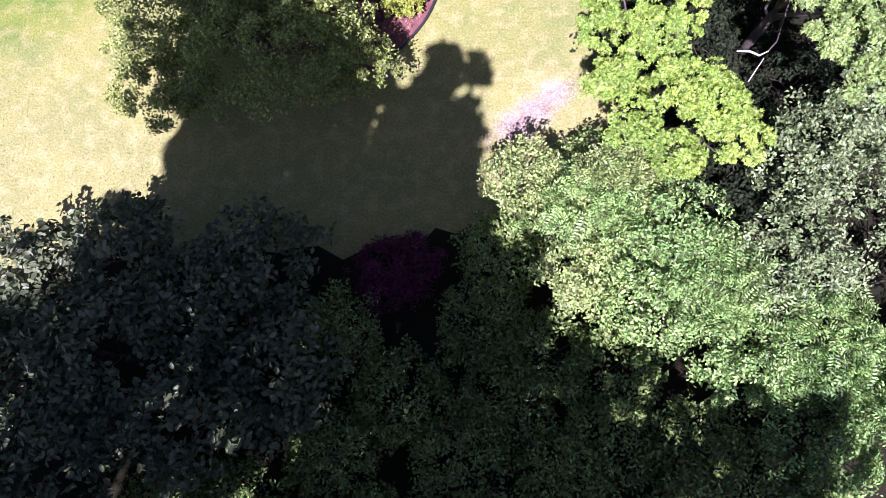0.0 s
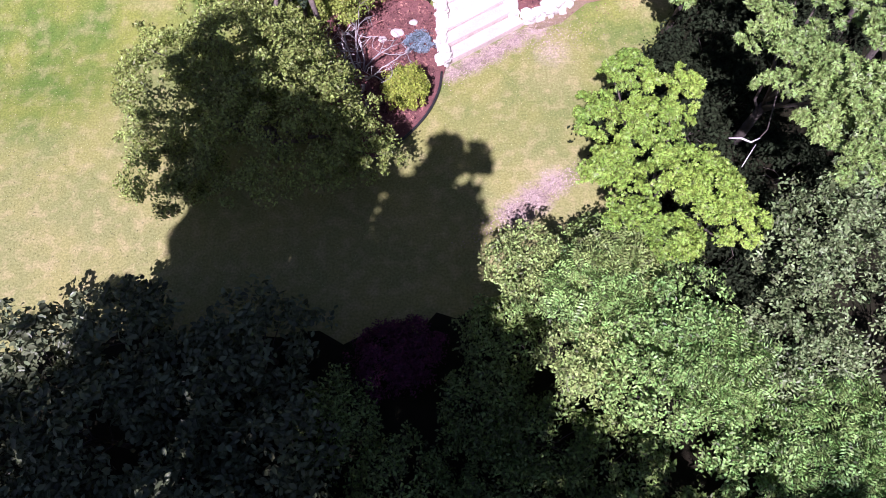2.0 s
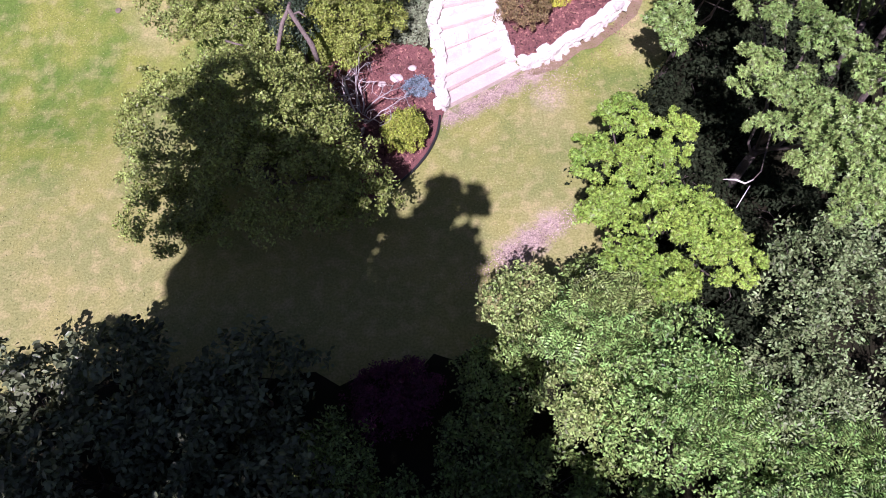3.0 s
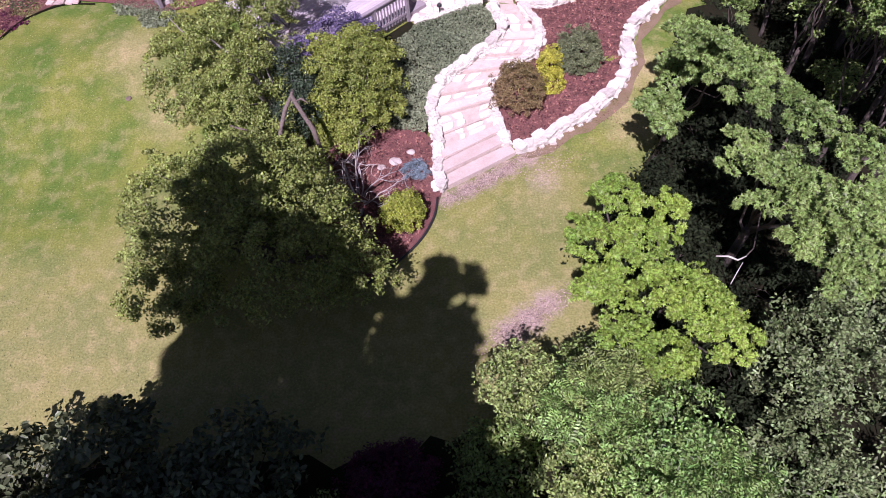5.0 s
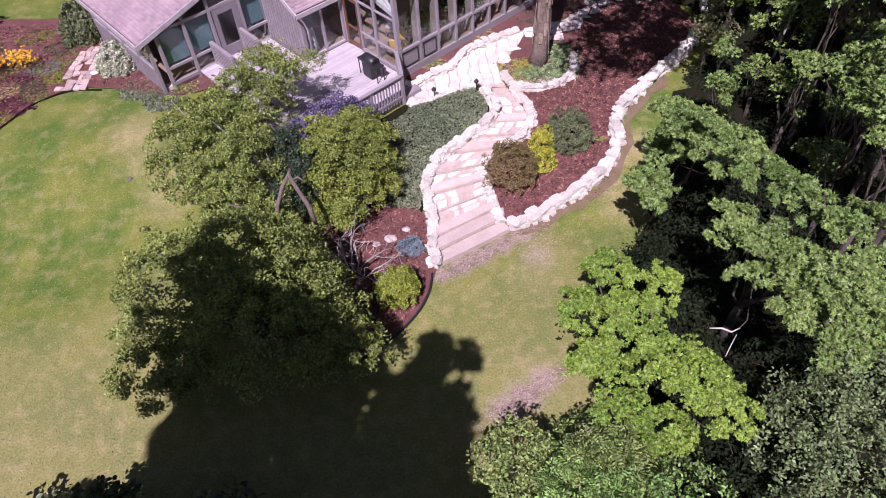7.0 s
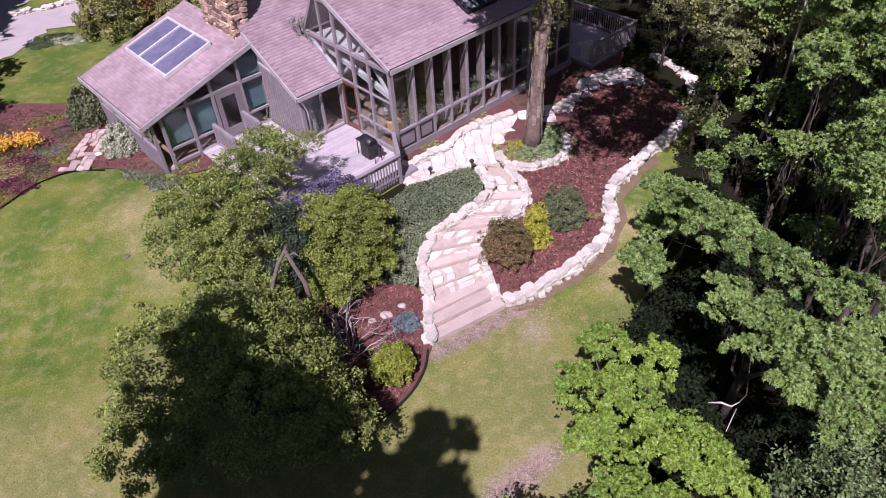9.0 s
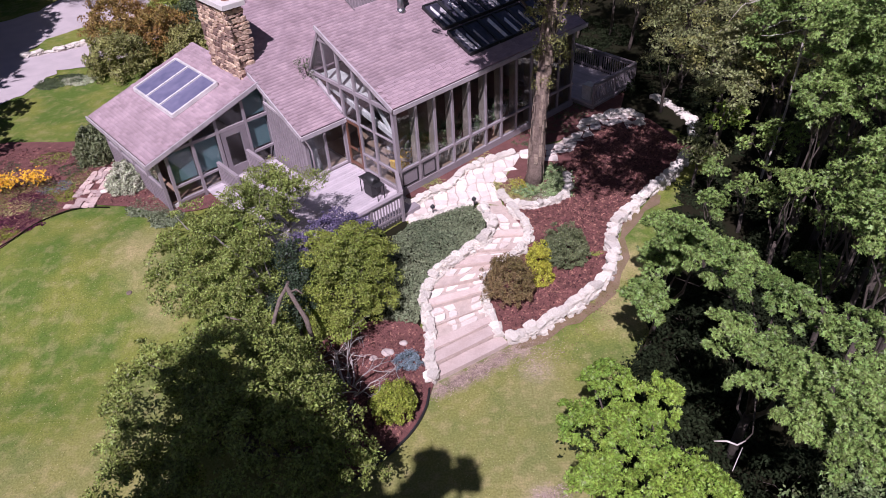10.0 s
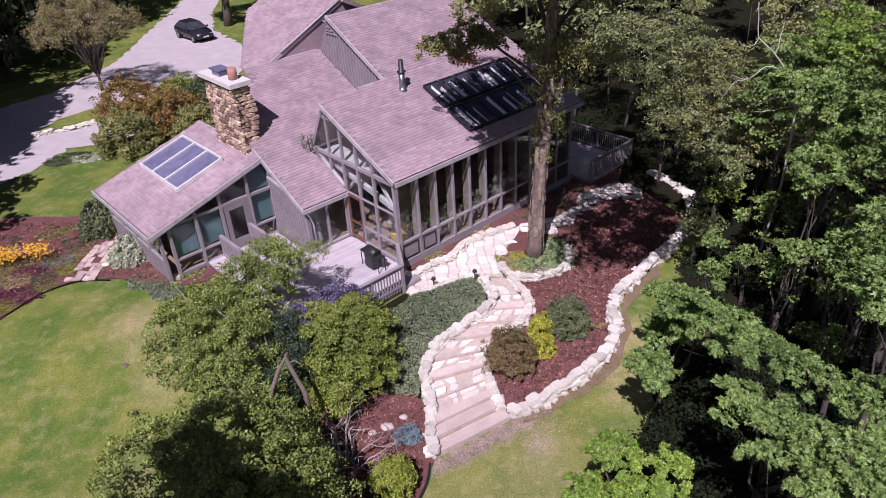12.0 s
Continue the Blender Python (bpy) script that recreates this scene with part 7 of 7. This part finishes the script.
for a, b, r in (((4.1, 23.4, 4.9), (4.9, 23.7, 9.4), 0.11), ((4.15, 23.4, 6.0), (2.6, 24.6, 8.6), 0.08), ((4.3, 23.6, 7.6), (1.2, 25.4, 9.2), 0.07), ((4.4, 23.8, 9.0), (6.0, 25.0, 11.0), 0.1), ((4.4, 23.8, 9.0), (3.4, 26.0, 11.5), 0.1), ((4.5, 23.9, 11.5), (6.4, 18.6, 14.4), 0.1), ((4.5, 23.9, 12.0), (1.6, 22.6, 14.0), 0.09), ((4.5, 23.9, 12.0), (8.0, 20.6, 14.2), 0.09)):
    tube(bm, limb_path(a, b), [r, r * 0.85, r * 0.7, r * 0.5, r * 0.25], 7)
part("limb", bm, M_BARK, shag)
p, nrm, _ = crown_points(lob((4.6, 24.0, 8.6, 1.3, 1.2, 0.9), (5.6, 25.5, 10.5, 1.6, 1.5, 1.2), (2.2, 27.5, 9.6, 1.0, 1.4, 0.8), (4.2, 25.2, 12.0, 2.4, 2.2, 1.6), (6.5, 24.5, 8.0, 1.2, 1.2, 0.8)), 330, 44, 0.36, 0.45, -0.3, 0.3, 0.6)
attach(leaf_mesh("crown", "small", p, nrm, 0.125 * RNG.uniform(0.7, 1.2, len(p)), L_OLIVE), shag)
# unseen high lobes, placed to shade the mulch bed, roof and glazed wall
SHADE_LOBES = ((0.7, 20.4), (1.0, 19.0), (0.3, 21.8), (1.9, 19.9), (1.6, 18.2), (3.4, 20.4), (2.0, 21.2), (1.3, 20.4), (1.9, 22.6), (3.0, 13.8), (5.0, 13.2), (6.6, 13.6), (3.4, 15.4), (5.2, 15.0), (7.0, 15.6), (4.3, 17.2), (6.2, 17.2), (3.2, 21.0), (4.8, 21.5), (6.4, 22.0), (5.0, 23.5), (3.2, 23.5), (6.8, 24.2), (4.4, 19.2), (6.4, 19.4))
p, nrm, _ = crown_points(lob(*[(x, y, 14.7 + 0.3 * math.sin(x * 3 + y), 1.25, 1.2, 0.6) for x, y in SHADE_LOBES]), 1400, 20, 0.5, 0.35, -0.6, 0.4, 0.7)
attach(leaf_mesh("upper_crown", "small", p, nrm, 0.24 * RNG.uniform(0.7, 1.2, len(p)), L_OLIVE), shag)
# leafy shoots close to the trunk
p, nrm, _ = crown_points(lob((4.15, 23.35, 5.2, 0.5, 0.5, 0.7), (4.25, 23.5, 6.6, 0.6, 0.5, 0.8), (4.7, 23.5, 6.0, 0.45, 0.4, 0.5), (4.4, 23.8, 7.8, 0.8, 0.7, 0.8), (3.7, 23.5, 7.4, 0.5, 0.5, 0.6), (5.0, 24.2, 7.2, 0.7, 0.6, 0.7), (4.5, 23.9, 9.0, 0.9, 0.8, 0.7)), 130, 30, 0.22, 0.7, -0.6, 0.4, 0.4)
attach(tagged(leaf_mesh("shoot", "small", p, nrm, 0.1 * RNG.uniform(0.7, 1.2, len(p)), L_OLIVE), "leafy shoots along the trunk"), shag)
p, nrm, _ = crown_points(lob((0.6, 25.0, 8.9, 0.9, 0.7, 0.5), (1.5, 25.6, 9.2, 0.7, 0.6, 0.5), (2.2, 25.4, 9.0, 0.6, 0.5, 0.4)), 95, 44, 0.26, 0.5, -0.4, 0.2, 0.6)
attach(tagged(leaf_mesh("branch_leaves", "small", p, nrm, 0.14 * RNG.uniform(0.7, 1.2, len(p)), L_OLIVE), "olive leaves hanging over the roof"), shag)
p, nrm, _ = crown_points(lob((1.35, 25.0, 8.55, 0.5, 0.35, 0.45)), 34, 40, 0.2, 0.8, -0.7, 0.2, 0.3)
attach(tagged(leaf_mesh("withered_leaves", "small", p, nrm, 0.1 * RNG.uniform(0.7, 1.2, len(p)), L_WITHER), "withered reddish brown leaves"), shag)

# shrubs and trees by the driveway
for x, y, z, r, h, mat, lab in ((-17.2, 36.6, 1.6, 1.6, 1.6, L_OLIVE, "green shrub beside the driveway lawn"), (-15.6, 39.0, 1.9, 1.9, 1.7, L_RUST, "bronze-leaved rounded shrub beside the driveway"), (-18.4, 40.8, 1.9, 1.9, 1.8, L_RUST, "bronze-leaved rounded shrub beside the driveway"), (-13.6, 38.0, 1.5, 1.5, 1.4, L_OLIVE, "green shrub beside the driveway lawn"), (-14.4, 43.5, 1.4, 1.6, 1.4, L_SHRUB, "green shrub beside the driveway lawn"), (-16.8, 45.0, 1.2, 1.8, 1.2, L_JUNIPER, "low green bank of plants by the driveway")):
    tree("driveway_shrub", lab, on_ground(x, y), lob((x, y, z, r, r, h)), "oval", 0.14, 240, 44, 0.3, mat, M_BARK, 0.06, 5, group="driveway shrubs", category="shrub", up=0.5, flat=0.6)
L_THIN = leaf_material("thin_autumn_leaf", (0.33, 0.27, 0.13), (0.26, 0.24, 0.07), island=0.5)
tree("ornamental_tree", "thin-leaved ornamental tree with many fine bare branches", on_ground(-23.3, 47.9), lob((-22.2, 46.9, 5.4, 2.3, 2.2, 2.0), (-24.9, 48.0, 5.0, 2.0, 2.0, 1.7), (-20.6, 47.0, 5.6, 1.6, 1.6, 1.3), (-23.2, 47.6, 6.8, 2.2, 2.0, 1.4)), "oval", 0.12, 420, 40, 0.42, L_THIN, M_BARK, 0.11, 46, up=0.5, flat=0.6, fork=0.3)
for x, y, r in ((-20.3, 36.0, 1.1), (-19.4, 35.8, 0.9), (-20.9, 35.4, 0.7)):
    tree("border_plant", "low grey-green plants in the island bed", on_ground(x, y), lob((x, y, 0.2, r, r * 0.6, 0.35)), "oval", 0.12, 110, 24, 0.2, L_CREAM if r == 0.9 else L_SHRUB, M_BARK, 0.02, 0, group="border plants", category="plant", up=0.6)
# the first nine stand out of view, added to shade drive and lawn
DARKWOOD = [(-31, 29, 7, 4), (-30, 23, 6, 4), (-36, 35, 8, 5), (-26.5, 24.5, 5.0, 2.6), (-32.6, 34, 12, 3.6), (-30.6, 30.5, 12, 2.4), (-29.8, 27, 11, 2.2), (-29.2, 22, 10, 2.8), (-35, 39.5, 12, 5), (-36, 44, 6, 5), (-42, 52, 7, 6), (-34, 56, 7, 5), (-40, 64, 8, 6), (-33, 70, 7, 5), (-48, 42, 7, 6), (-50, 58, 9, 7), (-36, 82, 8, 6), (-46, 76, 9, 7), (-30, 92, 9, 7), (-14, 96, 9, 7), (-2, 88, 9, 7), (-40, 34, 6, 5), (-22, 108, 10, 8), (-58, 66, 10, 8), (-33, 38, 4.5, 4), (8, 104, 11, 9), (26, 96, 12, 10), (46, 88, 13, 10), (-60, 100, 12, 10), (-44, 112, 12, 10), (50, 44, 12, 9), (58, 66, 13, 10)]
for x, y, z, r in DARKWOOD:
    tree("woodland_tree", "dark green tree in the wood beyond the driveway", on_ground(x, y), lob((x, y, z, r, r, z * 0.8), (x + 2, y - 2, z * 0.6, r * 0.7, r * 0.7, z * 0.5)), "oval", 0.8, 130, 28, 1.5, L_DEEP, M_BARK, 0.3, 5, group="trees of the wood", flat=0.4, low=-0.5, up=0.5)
# unseen as well: its lobes are set to shade the near lawn
tree("lawn_tree", "leafy shade tree beside the flower bed and drive", on_ground(-25.0, 25.5), lob((-23.6, 27.6, 8.0, 0.9, 0.9, 0.8), (-23.2, 25.4, 8.0, 0.8, 0.8, 0.8), (-22.0, 23.6, 8.0, 0.6, 0.6, 0.6), (-25.0, 26.0, 8.2, 1.5, 1.5, 1.2), (-24.2, 24.0, 7.6, 1.2, 1.2, 1.0)), "oval", 0.3, 150, 36, 0.45, L_WOOD, M_BARK, 0.2, 8, flat=0.5, up=0.6, fork=0.6)
tree("lawn_tree", "broad shade tree on the far lawn", on_ground(-18.4, 65.4), lob((-18.0, 65.6, 8.2, 4.0, 4.0, 3.0)), "oval", 0.45, 180, 30, 0.9, L_WOOD, M_BARK, 0.35, 8, flat=0.4, up=0.6, fork=0.6)
# tall trees behind the camera: their shade falls over the lower garden
SHADE = [(-3.1, -4.2, 14.5, 0.5), (-2.8, -5.3, 14.5, 0.55), (-2.0, -6.3, 14.5, 0.5), (-0.7, -7.2, 14.5, 0.5), (0.5, -7.4, 14.5, 0.45), (-4.15, -0.95, 16.6, 0.3), (-3.3, -1.35, 16.6, 0.2), (-4.5, -1.9, 16.6, 0.5), (-3.8, -3.1, 16.4, 0.45), (-5.1, -2.9, 16.0, 1.1), (-6.9, -1.6, 16.8, 1.1), (-10.2, 0.3, 16.6, 0.55), (-9.4, 1.5, 16.6, 0.7), (-8.0, 1.2, 16.6, 0.7), (-7.1, -0.1, 16.6, 0.7), (-6.2, -0.5, 16.6, 0.5), (-9.9, -1.6, 16.6, 0.8), (-8.7, 1.6, 16.6, 1.25), (-9.3, 0.1, 16.6, 1.1), (-8.4, 2.8, 16.4, 0.7), (-7.6, 0.2, 16.6, 0.8), (-0.6, -7.6, 13.5, 1.7), (0.4, -9.6, 13.5, 1.7), (-8.6, -1.2, 16.6, 0.9), (-7.6, -3.4, 16.8, 1.8), (-10.4, -4.4, 16.6, 1.4), (-5.4, -4.6, 15.6, 2.0), (-8.8, -6.2, 16.0, 2.4), (-12.2, -7.0, 16.0, 2.2), (-14.8, -7.8, 16.0, 2.4), (-3.2, -5.4, 13.6, 1.7), (-6.0, -9.0, 16.0, 2.8), (-11.5, -10, 16, 3.4), (-2.2, -8.2, 13.0, 2.2), (1.2, -8.0, 14.5, 0.3), (2.7, -8.8, 14.5, 1.2), (4.1, -9.1, 15, 0.9), (-16, -10, 15, 3.2), (-0.8, -11, 13, 2.6)]
for x, y, z, r in SHADE:
    tree("tall_tree", "tall shade tree standing behind the garden", on_ground(x - 1.5, y - 5.0), lob((x, y, z, r, r, r * 1.1), (x - 0.3, y - 0.8, z - 1.6, r * 1.05, r * 1.05, 1.4), (x, y - 1.5, z - 3.2, r * 1.0, r * 1.0, 1.4)), "oval", 0.34, int((34 * r + 36) * (0.42 if x < -7 and y < -3 else 0.62 if y < -7 else 1.0 if y < -3.1 else 1.3)), 40, 0.46, L_WOOD, M_BARK, 0.22, 6, group="tall shade trees", flat=0.5, inner=0.5)

# ---------------- low growth: what nobody could count ----------------
def scatter(poly, n, avoid=()):
    xs, ys = [p[0] for p in poly], [p[1] for p in poly]
    out = []
    while len(out) < n:
        x, y = RNG.uniform(min(xs), max(xs)), RNG.uniform(min(ys), max(ys))
        if in_poly(x, y, poly) and not any(in_poly(x, y, a) for a in avoid):
            out.append((x, y))
    return np.array(out)


def ground_array(y):
    s = np.clip((y - 14) / 7, 0, 1)
    return s * s * (3 - 2 * s)


COVER = [(-2.25, 19.3), (-2.5, 17.6), (-2.2, 16.3), (-0.95, 16.0), (-0.8, 16.6), (-0.75, 17.3), (-0.25, 18.2), (0.7, 19.0), (1.5, 19.75), (1.65, 20.3), (1.5, 20.95), (1.2, 21.4), (0.2, 21.1), (-1.1, 20.5)]
n = 15000
q = scatter(COVER, n)
z = ground_array(q[:, 1]) + 0.08 + 0.12 * np.array([noise.noise((x * 1.3, y * 1.3, 3)) for x, y in q]) + RNG.uniform(0, 0.12, n)
tagged(leaf_mesh("groundcover", "oval", np.c_[q, z], np.array([[0, 0, 1.0]]) + RNG.normal(size=(n, 3)) * 0.45, RNG.uniform(0.05, 0.11, n), L_COVER),
       "dense low dark green groundcover beside the path", "groundcover", kind="stuff")

BED_A = [(2.2, 15.5), (3.1, 15.8), (4.4, 16.7), (5.5, 17.7), (6.0, 18.6), (6.1, 19.6), (6.9, 20.6), (8.1, 22.0), (9.6, 23.5), (10.4, 24.8), (9.6, 27.2), (7.3, 27.0), (5.6, 25.0), (5.3, 23.2), (4.9, 21.7), (3.7, 21.0), (2.9, 21.0), (3.3, 19.7), (2.9, 18.8), (2.0, 18.0), (1.55, 17.1), (1.7, 16.0)]
BED_B = [(-0.75, 13.6), (-1.0, 12.4), (-1.7, 11.5), (-2.6, 10.9), (-4.3, 11.7), (-5.0, 14), (-3.5, 16.0), (-1.2, 16.2), (-0.75, 15.5)]
BED_C = [(-22, 20.2), (-16.8, 20.8), (-15.9, 22.6), (-14.5, 23.4), (-10.5, 22.6), (-10.5, 26.2), (-15, 28.0), (-22, 28.5)]
L_CHIP = leaf_material("bark_chip", (0.29, 0.125, 0.105), (0.11, 0.045, 0.04), rough=0.9, island=0.75, translucent=0.0, scale=3, cool=1.0)
for poly, n, lab in ((BED_A, 12000, "loose reddish bark chips between the edgings"), (BED_B, 3500, "loose reddish bark chips round the golden shrub"), (BED_C, 6000, "loose bark chips in the flower bed")):
    q = scatter(poly, n)
    tagged(leaf_mesh("bark_chips", "oval", np.c_[q, ground_array(q[:, 1]) + 0.075 + RNG.uniform(0, 0.02, n)], np.array([[0, 0, 1.0]]) + RNG.normal(size=(n, 3)) * 0.35, RNG.uniform(0.04, 0.12, n), L_CHIP), lab, "mulch", kind="stuff")
LAWN = [(-22, 6.6), (-9.5, 7.0), (-1.5, 6.8), (0.9, 8.4), (2.2, 10.0), (3.8, 12.0), (6.0, 14.8), (6.8, 17.0), (6.9, 18.6), (6.4, 18.7), (5.9, 17.4), (4.6, 16.2), (3.0, 15.2), (1.9, 14.7), (0.3, 12.9), (-0.8, 12.5), (-1.8, 11.0), (-3.0, 10.4), (-9.5, 16), (-9.6, 21.6), (-13.5, 22.6), (-15.6, 21.8), (-16.8, 19.6), (-22, 17.5)]
LAWN_FAR = [(-24, 29.5), (-16, 29.5), (-13, 31), (-16, 35.5), (-19.5, 34.5), (-24, 31.5)]
L_BLADE = leaf_material("grass_blade", (0.22, 0.25, 0.07), (0.34, 0.33, 0.13), rough=0.6, island=0.4, translucent=0.25, scale=0.6)
for poly, n in ((LAWN, 12000), (LAWN_FAR, 1500)):
    q = scatter(poly, n)
    tagged(leaf_mesh("grass_tufts", "oval", np.c_[q, ground_array(q[:, 1]) + 0.02], np.array([[0, -0.2, 1.0]]) + RNG.normal(size=(n, 3)) * 0.25, RNG.uniform(0.02, 0.045, n), L_BLADE),
           "short tufts of mown lawn grass", "grass", kind="stuff")
# scattered chips and pebbles on the worn ground
L_PEBBLE = leaf_material("pink_pebble", (0.43, 0.325, 0.28), (0.26, 0.19, 0.155), rough=0.95, island=0.5, translucent=0.0, scale=3, cool=1.0)
for cx, cy, sx, sy, n, mat, lab in ((1.75, 9.1, 0.72, 0.2, 2400, L_PEBBLE, "scattered pinkish chips on the worn lawn edge"), (0.95, 14.1, 0.8, 0.16, 3200, L_PEBBLE, "pinkish gravel scattered before the steps"), (2.7, 14.7, 0.6, 0.35, 700, L_PEBBLE, "pinkish gravel scattered along the edging"), (4.9, 16.4, 0.8, 0.5, 400, L_CHIP, "bark chips scattered along the edging")):
    q = np.stack([cx + RNG.normal(size=n) * sx, cy + RNG.normal(size=n) * sy], 1)
    if sx > 0.7:
        q[:, 1] += (q[:, 0] - cx) * 0.6
    tagged(leaf_mesh("loose_gravel", "oval", np.c_[q, ground_array(q[:, 1]) + 0.045], np.array([[0, 0, 1.0]]) + RNG.normal(size=(n, 3)) * 0.3, RNG.uniform(0.02, 0.055, n), mat), lab, "gravel", kind="stuff")
# ---------------- parked car ----------------
M_CARPAINT = material("dark_car_paint", (0.035, 0.035, 0.045), 0.25, metal=0.3, bump=0)
M_TYRE = material("tyre_rubber", (0.02, 0.02, 0.02), 0.9, bump=0.1)
M_LAMP = material("headlight_glass", (0.75, 0.75, 0.75), 0.1, bump=0)
M_REDLAMP = material("tail_light", (0.35, 0.02, 0.02), 0.2, bump=0)


def parked_car(place, turn):
    m = Matrix.Translation(place) @ pose(0, 0, 0, 0, 0, turn)
    car = thing("car", place, "dark grey hatchback car parked on the gravel drive", "car")
    # length along x, nose at +x: stations of (x, half width, sill, shoulder)
    st = [(-2.15, 0.72, 0.42, 0.85), (-2.0, 0.83, 0.28, 0.98), (-1.2, 0.87, 0.22, 1.0), (0.0, 0.88, 0.22, 0.97), (1.0, 0.87, 0.22, 0.92), (1.75, 0.82, 0.26, 0.80), (2.1, 0.70, 0.34, 0.66)]
    bm = bmesh.new()
    rings = []
    for x, w, lo, hi in st:
        ring = [(-w * 0.9, lo), (-w, (lo + hi) * 0.5), (-w * 0.94, hi), (0, hi + 0.04), (w * 0.94, hi), (w, (lo + hi) * 0.5), (w * 0.9, lo), (0, lo)]
        rings.append([bm.verts.new(m @ Vector((x, y, z))) for y, z in ring])
    for a, b in zip(rings, rings[1:]):
        for k in range(8):
            bm.faces.new([a[k], a[(k + 1) % 8], b[(k + 1) % 8], b[k]]).smooth = True
    bm.faces.new(rings[0])
    bm.faces.new(rings[-1][::-1])
    bmesh.ops.recalc_face_normals(bm, faces=bm.faces[:])
    part("body", bm, M_CARPAINT, car)
    bm = bmesh.new()
    low = [(-1.95, 0.78), (1.05, 0.80)]
    top = [(-1.35, 0.58), (0.1, 0.62)]
    b4 = [bm.verts.new(m @ Vector((x, y, 0.98))) for x, w in low for y in (-w, w)]
    t4 = [bm.verts.new(m @ Vector((x, y, 1.42))) for x, w in top for y in (-w, w)]
    for f in ((0, 1, 5, 4), (2, 6, 7, 3), (0, 4, 6, 2), (1, 3, 7, 5)):
        v = b4 + t4
        bm.faces.new([v[i] for i in f])
    bm.faces.new([t4[0], t4[1], t4[3], t4[2]])
    bmesh.ops.recalc_face_normals(bm, faces=bm.faces[:])
    part("cabin_glass", bm, M_DARKGLASS, car)
    bm = bmesh.new()
    add_hex(bm, [m @ Vector(p) for p in ((-1.4, -0.58, 1.4), (0.12, -0.62, 1.4), (0.12, 0.62, 1.4), (-1.4, 0.58, 1.4), (-1.3, -0.52, 1.47), (0.0, -0.55, 1.47), (0.0, 0.55, 1.47), (-1.3, 0.52, 1.47))])
    part("roof", bm, M_CARPAINT, car)
    for x in (-1.35, 1.35):
        for y in (-0.8, 0.8):
            bm = bmesh.new()
            s = 0.1 if y > 0 else -0.1
            tube(bm, [m @ Vector((x, y - s, 0.32)), m @ Vector((x, y + s, 0.32))], [0.32, 0.32], 18)
            w = part("wheel", bm, M_TYRE, car)
            bm = bmesh.new()
            tube(bm, [m @ Vector((x, y + s * 0.9, 0.32)), m @ Vector((x, y + s * 1.08, 0.32))], [0.2, 0.19], 12)
            part("rim", bm, M_METAL, w)
    for y in (-0.55, 0.55):
        bm = bmesh.new()
        box(bm, m @ pose(2.02, y, 0.58, 0, -12, 0), 0.14, 0.3, 0.12)
        part("headlight", bm, M_LAMP, car)
        bm = bmesh.new()
        box(bm, m @ pose(-2.1, y * 1.1, 0.75), 0.1, 0.2, 0.18)
        part("tail_light", bm, M_REDLAMP, car)
        bm = bmesh.new()
        box(bm, m @ pose(0.75, y * 1.7, 0.95), 0.12, 0.16, 0.12)
        part("mirror", bm, M_CARPAINT, car)
    bm = bmesh.new()
    box(bm, m @ pose(2.1, 0, 0.42), 0.06, 0.5, 0.11)
    part("number_plate", bm, M_WHITE, car)


parked_car(on_ground(-20.3, 61.2, 0.03), -47)
